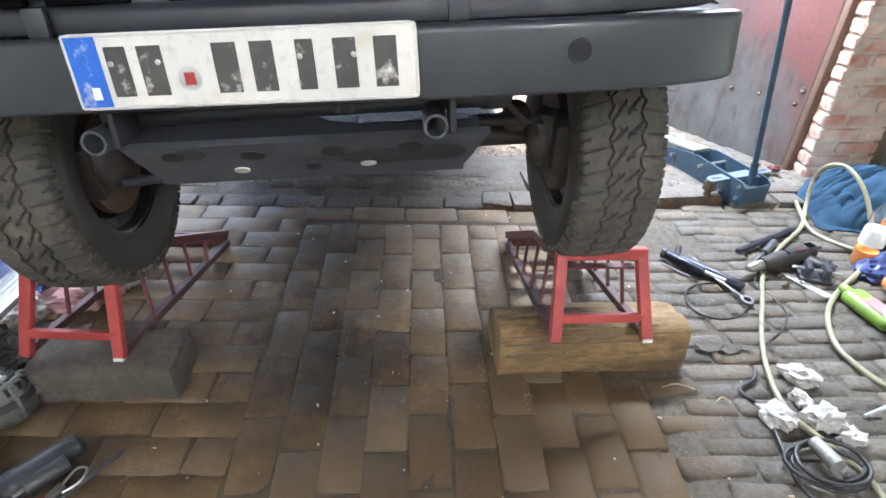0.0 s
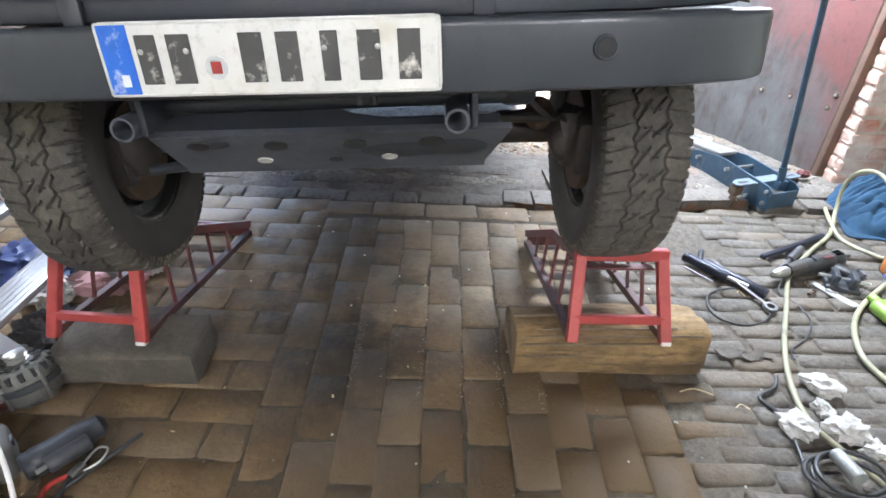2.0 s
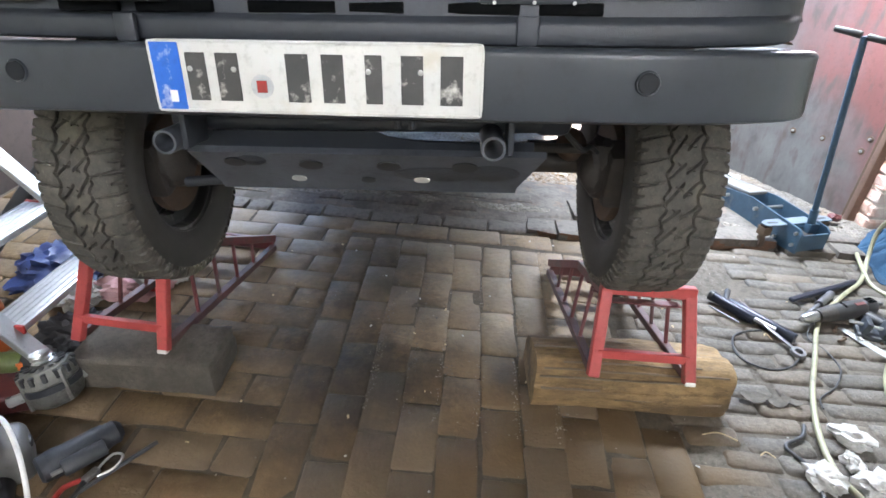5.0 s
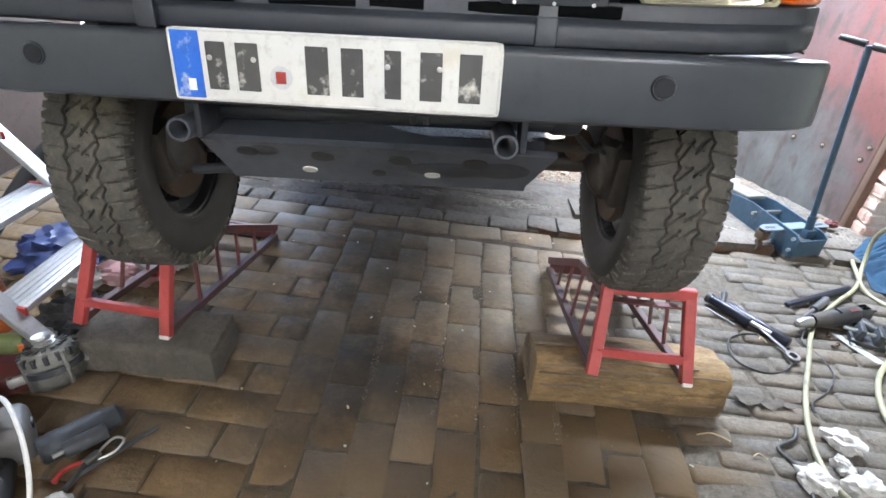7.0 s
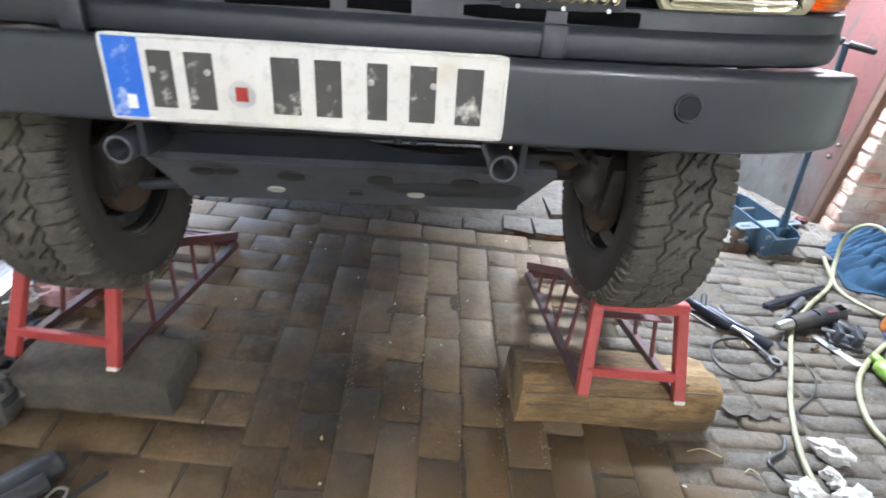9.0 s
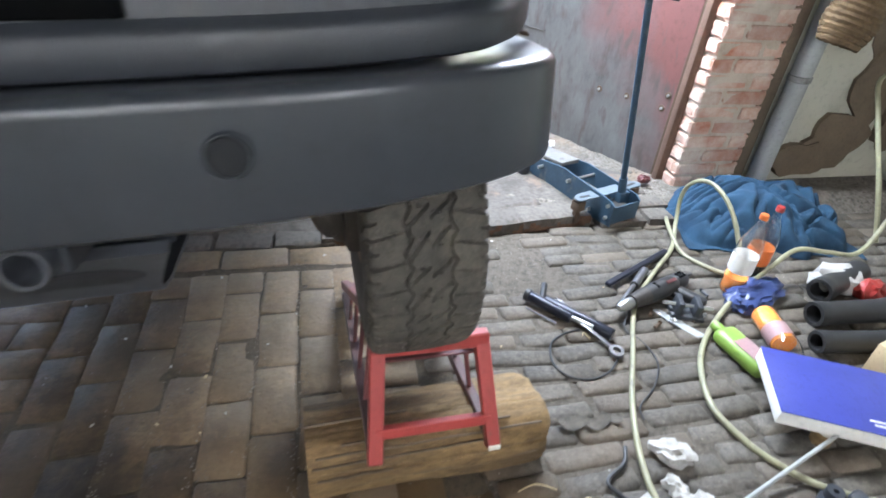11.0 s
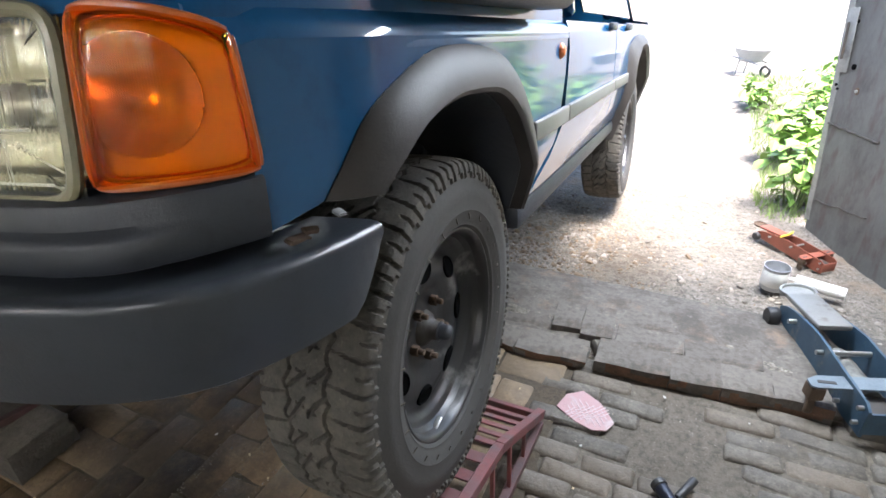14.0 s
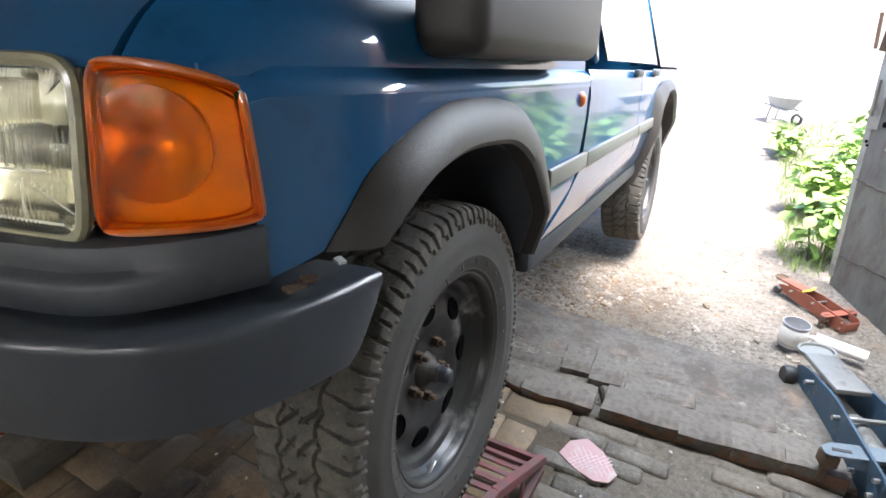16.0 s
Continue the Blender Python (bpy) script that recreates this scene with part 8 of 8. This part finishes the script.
    # crumbs lying in the joints
    verts2, faces2 = [], []
    for k in range(2600):
        if k % 3:
            x, y = 0.34 + 0.1245 * rng.randint(-3, 2) + rng.gauss(0, 0.006 + 0.010 * (rng.random() < 0.3)), rng.uniform(0.25, 1.38)
            if rng.random() > 0.06 + max(0.0, x - 0.1) * 2.2:
                continue
        else:
            x, y = rng.uniform(-1.0, 2.6), rng.uniform(-0.6, 1.5)
            if x < 0.9 and rng.random() < 0.6:
                continue
        s, base = rng.uniform(0.0012, 0.0034), len(verts2)
        for a, b2, c2 in ((1, 0, 0), (-1, 0, 0), (0, 1, 0), (0, -1, 0), (0, 0, 0.8), (0, 0, -0.8)):
            q = Vector((a, b2, c2)) + Vector((rng.uniform(-.3, .3), rng.uniform(-.3, .3), rng.uniform(-.2, .2)))
            verts2.append((x + q.x * s, y + q.y * s, 0.001 + q.z * s))
        faces2 += [[base + i for i in f] for f in ((0, 2, 4), (2, 1, 4), (1, 3, 4), (3, 0, 4), (2, 0, 5), (1, 2, 5), (3, 1, 5), (0, 3, 5))]
    crumbs = bpy.data.meshes.new("crumbs")
    crumbs.from_pydata(verts2, [], faces2)
    crumbs.materials.append(M_GRAVEL)
    co = new("crumbs", crumbs)
    co.parent = floor
    co["kind"] = "stuff"
    ob = new("outer_paving", me)
    ob.parent = floor
    ob["kind"] = "stuff"


paving()


def sill():
    """Worn bricks in the gateway, trodden flush with the earth behind them, a broken edge to the inside."""
    rng = random.Random(5)
    bm = bmesh.new()
    rows = []
    for i in range(81):
        x = -2.0 + 4.15 * i / 80
        y = (1.575 + 0.06 * (x - 1.0) if x > 1.0 else 1.66) + 0.025 * noise.noise(Vector((x * 4, 0, 0))) + 0.012 * noise.noise(Vector((x * 13, 0, 4)))
        hump = 0.006 * noise.noise(Vector((x * 3, 1, 0)))
        if x < 0.95:
            rows.append([(x, 1.56, -0.03), (x, 1.575, -0.012), (x, 1.60, 0.0), (x, 1.65, 0.010 + hump), (x, 1.72, 0.022 + hump), (x, 1.80, 0.032 + hump), (x, 1.95, 0.033), (x, 2.12, 0.012)])
            continue
        rows.append([(x, y + 0.012, -0.03), (x, y, -0.008), (x, y + 0.004, 0.018), (x, y + 0.022, 0.028 + hump), (x, y + 0.10, 0.031 + hump), (x, 1.80, 0.034 + hump), (x, 1.95, 0.033), (x, 2.12, 0.012)])
    root = tagged(part("threshold", loft(rows), M_SILL), "low broken brick threshold across the gateway, dusty and trodden", "threshold", kind="structure")
    for row, (y0, z0) in enumerate(((1.552, 0.012), (1.600, 0.034), (1.722, 0.038), (1.842, 0.038))):
        x = -1.9 + rng.uniform(0, 0.2)
        while x < 2.1:
            ln = rng.choice((0.235, 0.25, 0.225, 0.16, 0.12)) + rng.uniform(-0.02, 0.02)
            mid = x + ln / 2
            gone = (row == 0 and mid > 0.62) or (row == 1 and mid < 1.80) or (row > 1 and (rng.random() < 0.12 or 0.68 < mid < 1.80))
            if not gone:
                b = bmesh.new()
                bmesh.ops.create_cube(b, size=1)
                bmesh.ops.subdivide_edges(b, edges=b.edges[:], cuts=4, use_grid_fill=True)
                for v in b.verts:
                    c = v.co
                    p = Vector((c.x * (ln - 0.006), c.y * 0.116, c.z * 0.07))
                    k = sum(1 for a in (abs(c.x), abs(c.y), abs(c.z)) if a > 0.49)
                    q = p + Vector((x * 3, y0 * 5, row))
                    d = 0.004 * noise.noise(q * 20)
                    if k >= 2:
                        d -= 0.004 + 0.012 * abs(noise.noise(q * 13))
                    v.co = p + p.normalized() * d
                    if row < 2 and c.y < -0.3:
                        v.co.y += 0.016 * noise.noise(q * 9)
                ob = part("kerb_brick", b, M_SILL, root)
                ob.matrix_world = pose(mid, y0 + 0.014 * noise.noise(Vector((x * 1.3, 0, row))), z0 - (0.033 if row > 2 or mid > 0.95 else 0.040 if row < 2 else 0.046) + rng.uniform(-0.005, 0.003), rng.uniform(-2.5, 2) + (7 if row == 2 and mid < 0.95 else 0), rng.uniform(-1.5, 1.5), rng.uniform(-3, 3))
            x += ln + 0.002
    # the broken kerb beside the wheel: slabs trodden smooth, a red-brown break along the front
    for x0, x1, y0, y1, top, drop, turn in ((0.70, 0.965, 1.505, 1.630, 0.030, 0.07, 4), (0.79, 0.902, 1.668, 1.850, 0.044, 0.06, 6), (0.907, 1.025, 1.660, 1.875, 0.041, 0.06, 5), (1.0, 1.258, 1.520, 1.662, 0.047, 0.08, 3), (1.262, 1.427, 1.536, 1.670, 0.046, 0.08, 5), (1.431, 1.588, 1.556, 1.692, 0.045, 0.08, 5), (1.592, 1.76, 1.578, 1.710, 0.043, 0.08, 4), (0.56, 0.695, 1.50, 1.63, 0.022, 0.06, -3), (1.05, 1.29, 1.668, 1.79, 0.040, 0.05, 4), (1.30, 1.56, 1.685, 1.80, 0.038, 0.05, 3), (1.04, 1.24, 1.80, 1.91, 0.035, 0.05, 6)):
        b = bmesh.new()
        bmesh.ops.create_cube(b, size=1)
        bmesh.ops.subdivide_edges(b, edges=b.edges[:], cuts=5, use_grid_fill=True)
        lx, ly = x1 - x0 + 0.008, y1 - y0 + 0.006
        for v in b.verts:
            c = v.co.copy()
            p = Vector((c.x * lx, c.y * ly, c.z * drop))
            q = p + Vector((x0 * 3, y0 * 5, 4))
            k = sum(1 for a in (abs(c.x), abs(c.y), abs(c.z)) if a > 0.49)
            d = 0.004 * noise.noise(q * 16) + 0.003 * noise.noise(q * 45)
            if k >= 2:
                d -= 0.001 + 0.008 * abs(noise.noise(q * 14))
            v.co = p + p.normalized() * d
            if c.y < -0.3:
                v.co.y += 0.020 * noise.noise(q * 8) + (0.014 * (0.5 - c.z) if c.y < -0.49 else 0.0)
        bmesh.ops.recalc_face_normals(b, faces=b.faces[:])
        for f in b.faces:
            if f.normal.y < -0.6 and y0 < 1.6 and noise.noise(f.calc_center_median() * 14 + Vector((x0 * 9, 0, 0))) > -0.12:
                f.material_index = 1
        ob = part("kerb_slab", b, [M_SILL, M_BROKEN], root)
        ob.matrix_world = pose((x0 + x1) / 2, (y0 + y1) / 2, top - drop / 2, rng.uniform(-1.5, 1), rng.uniform(-1.2, 1.2), turn)


sill()


def bare_patch():
    """Trodden earth where some setts are missing."""
    rows = []
    for i in range(15):
        u = i / 14
        row = []
        for j in range(19):
            v = j / 18
            x, y = 1.08 + 0.46 * u, 1.05 + 0.52 * v
            p = Vector((x, y, 0))
            row.append((x, y, -0.022 + 0.014 * math.sin(math.pi * u) * math.sin(math.pi * v) + 0.008 * noise.noise(p * 6) + 0.003 * noise.noise(p * 22)))
        rows.append(row)
    tagged(part("bare_earth", loft(rows), M_EARTH), "bare trodden earth patch among the setts", "earth", kind="structure")


bare_patch()
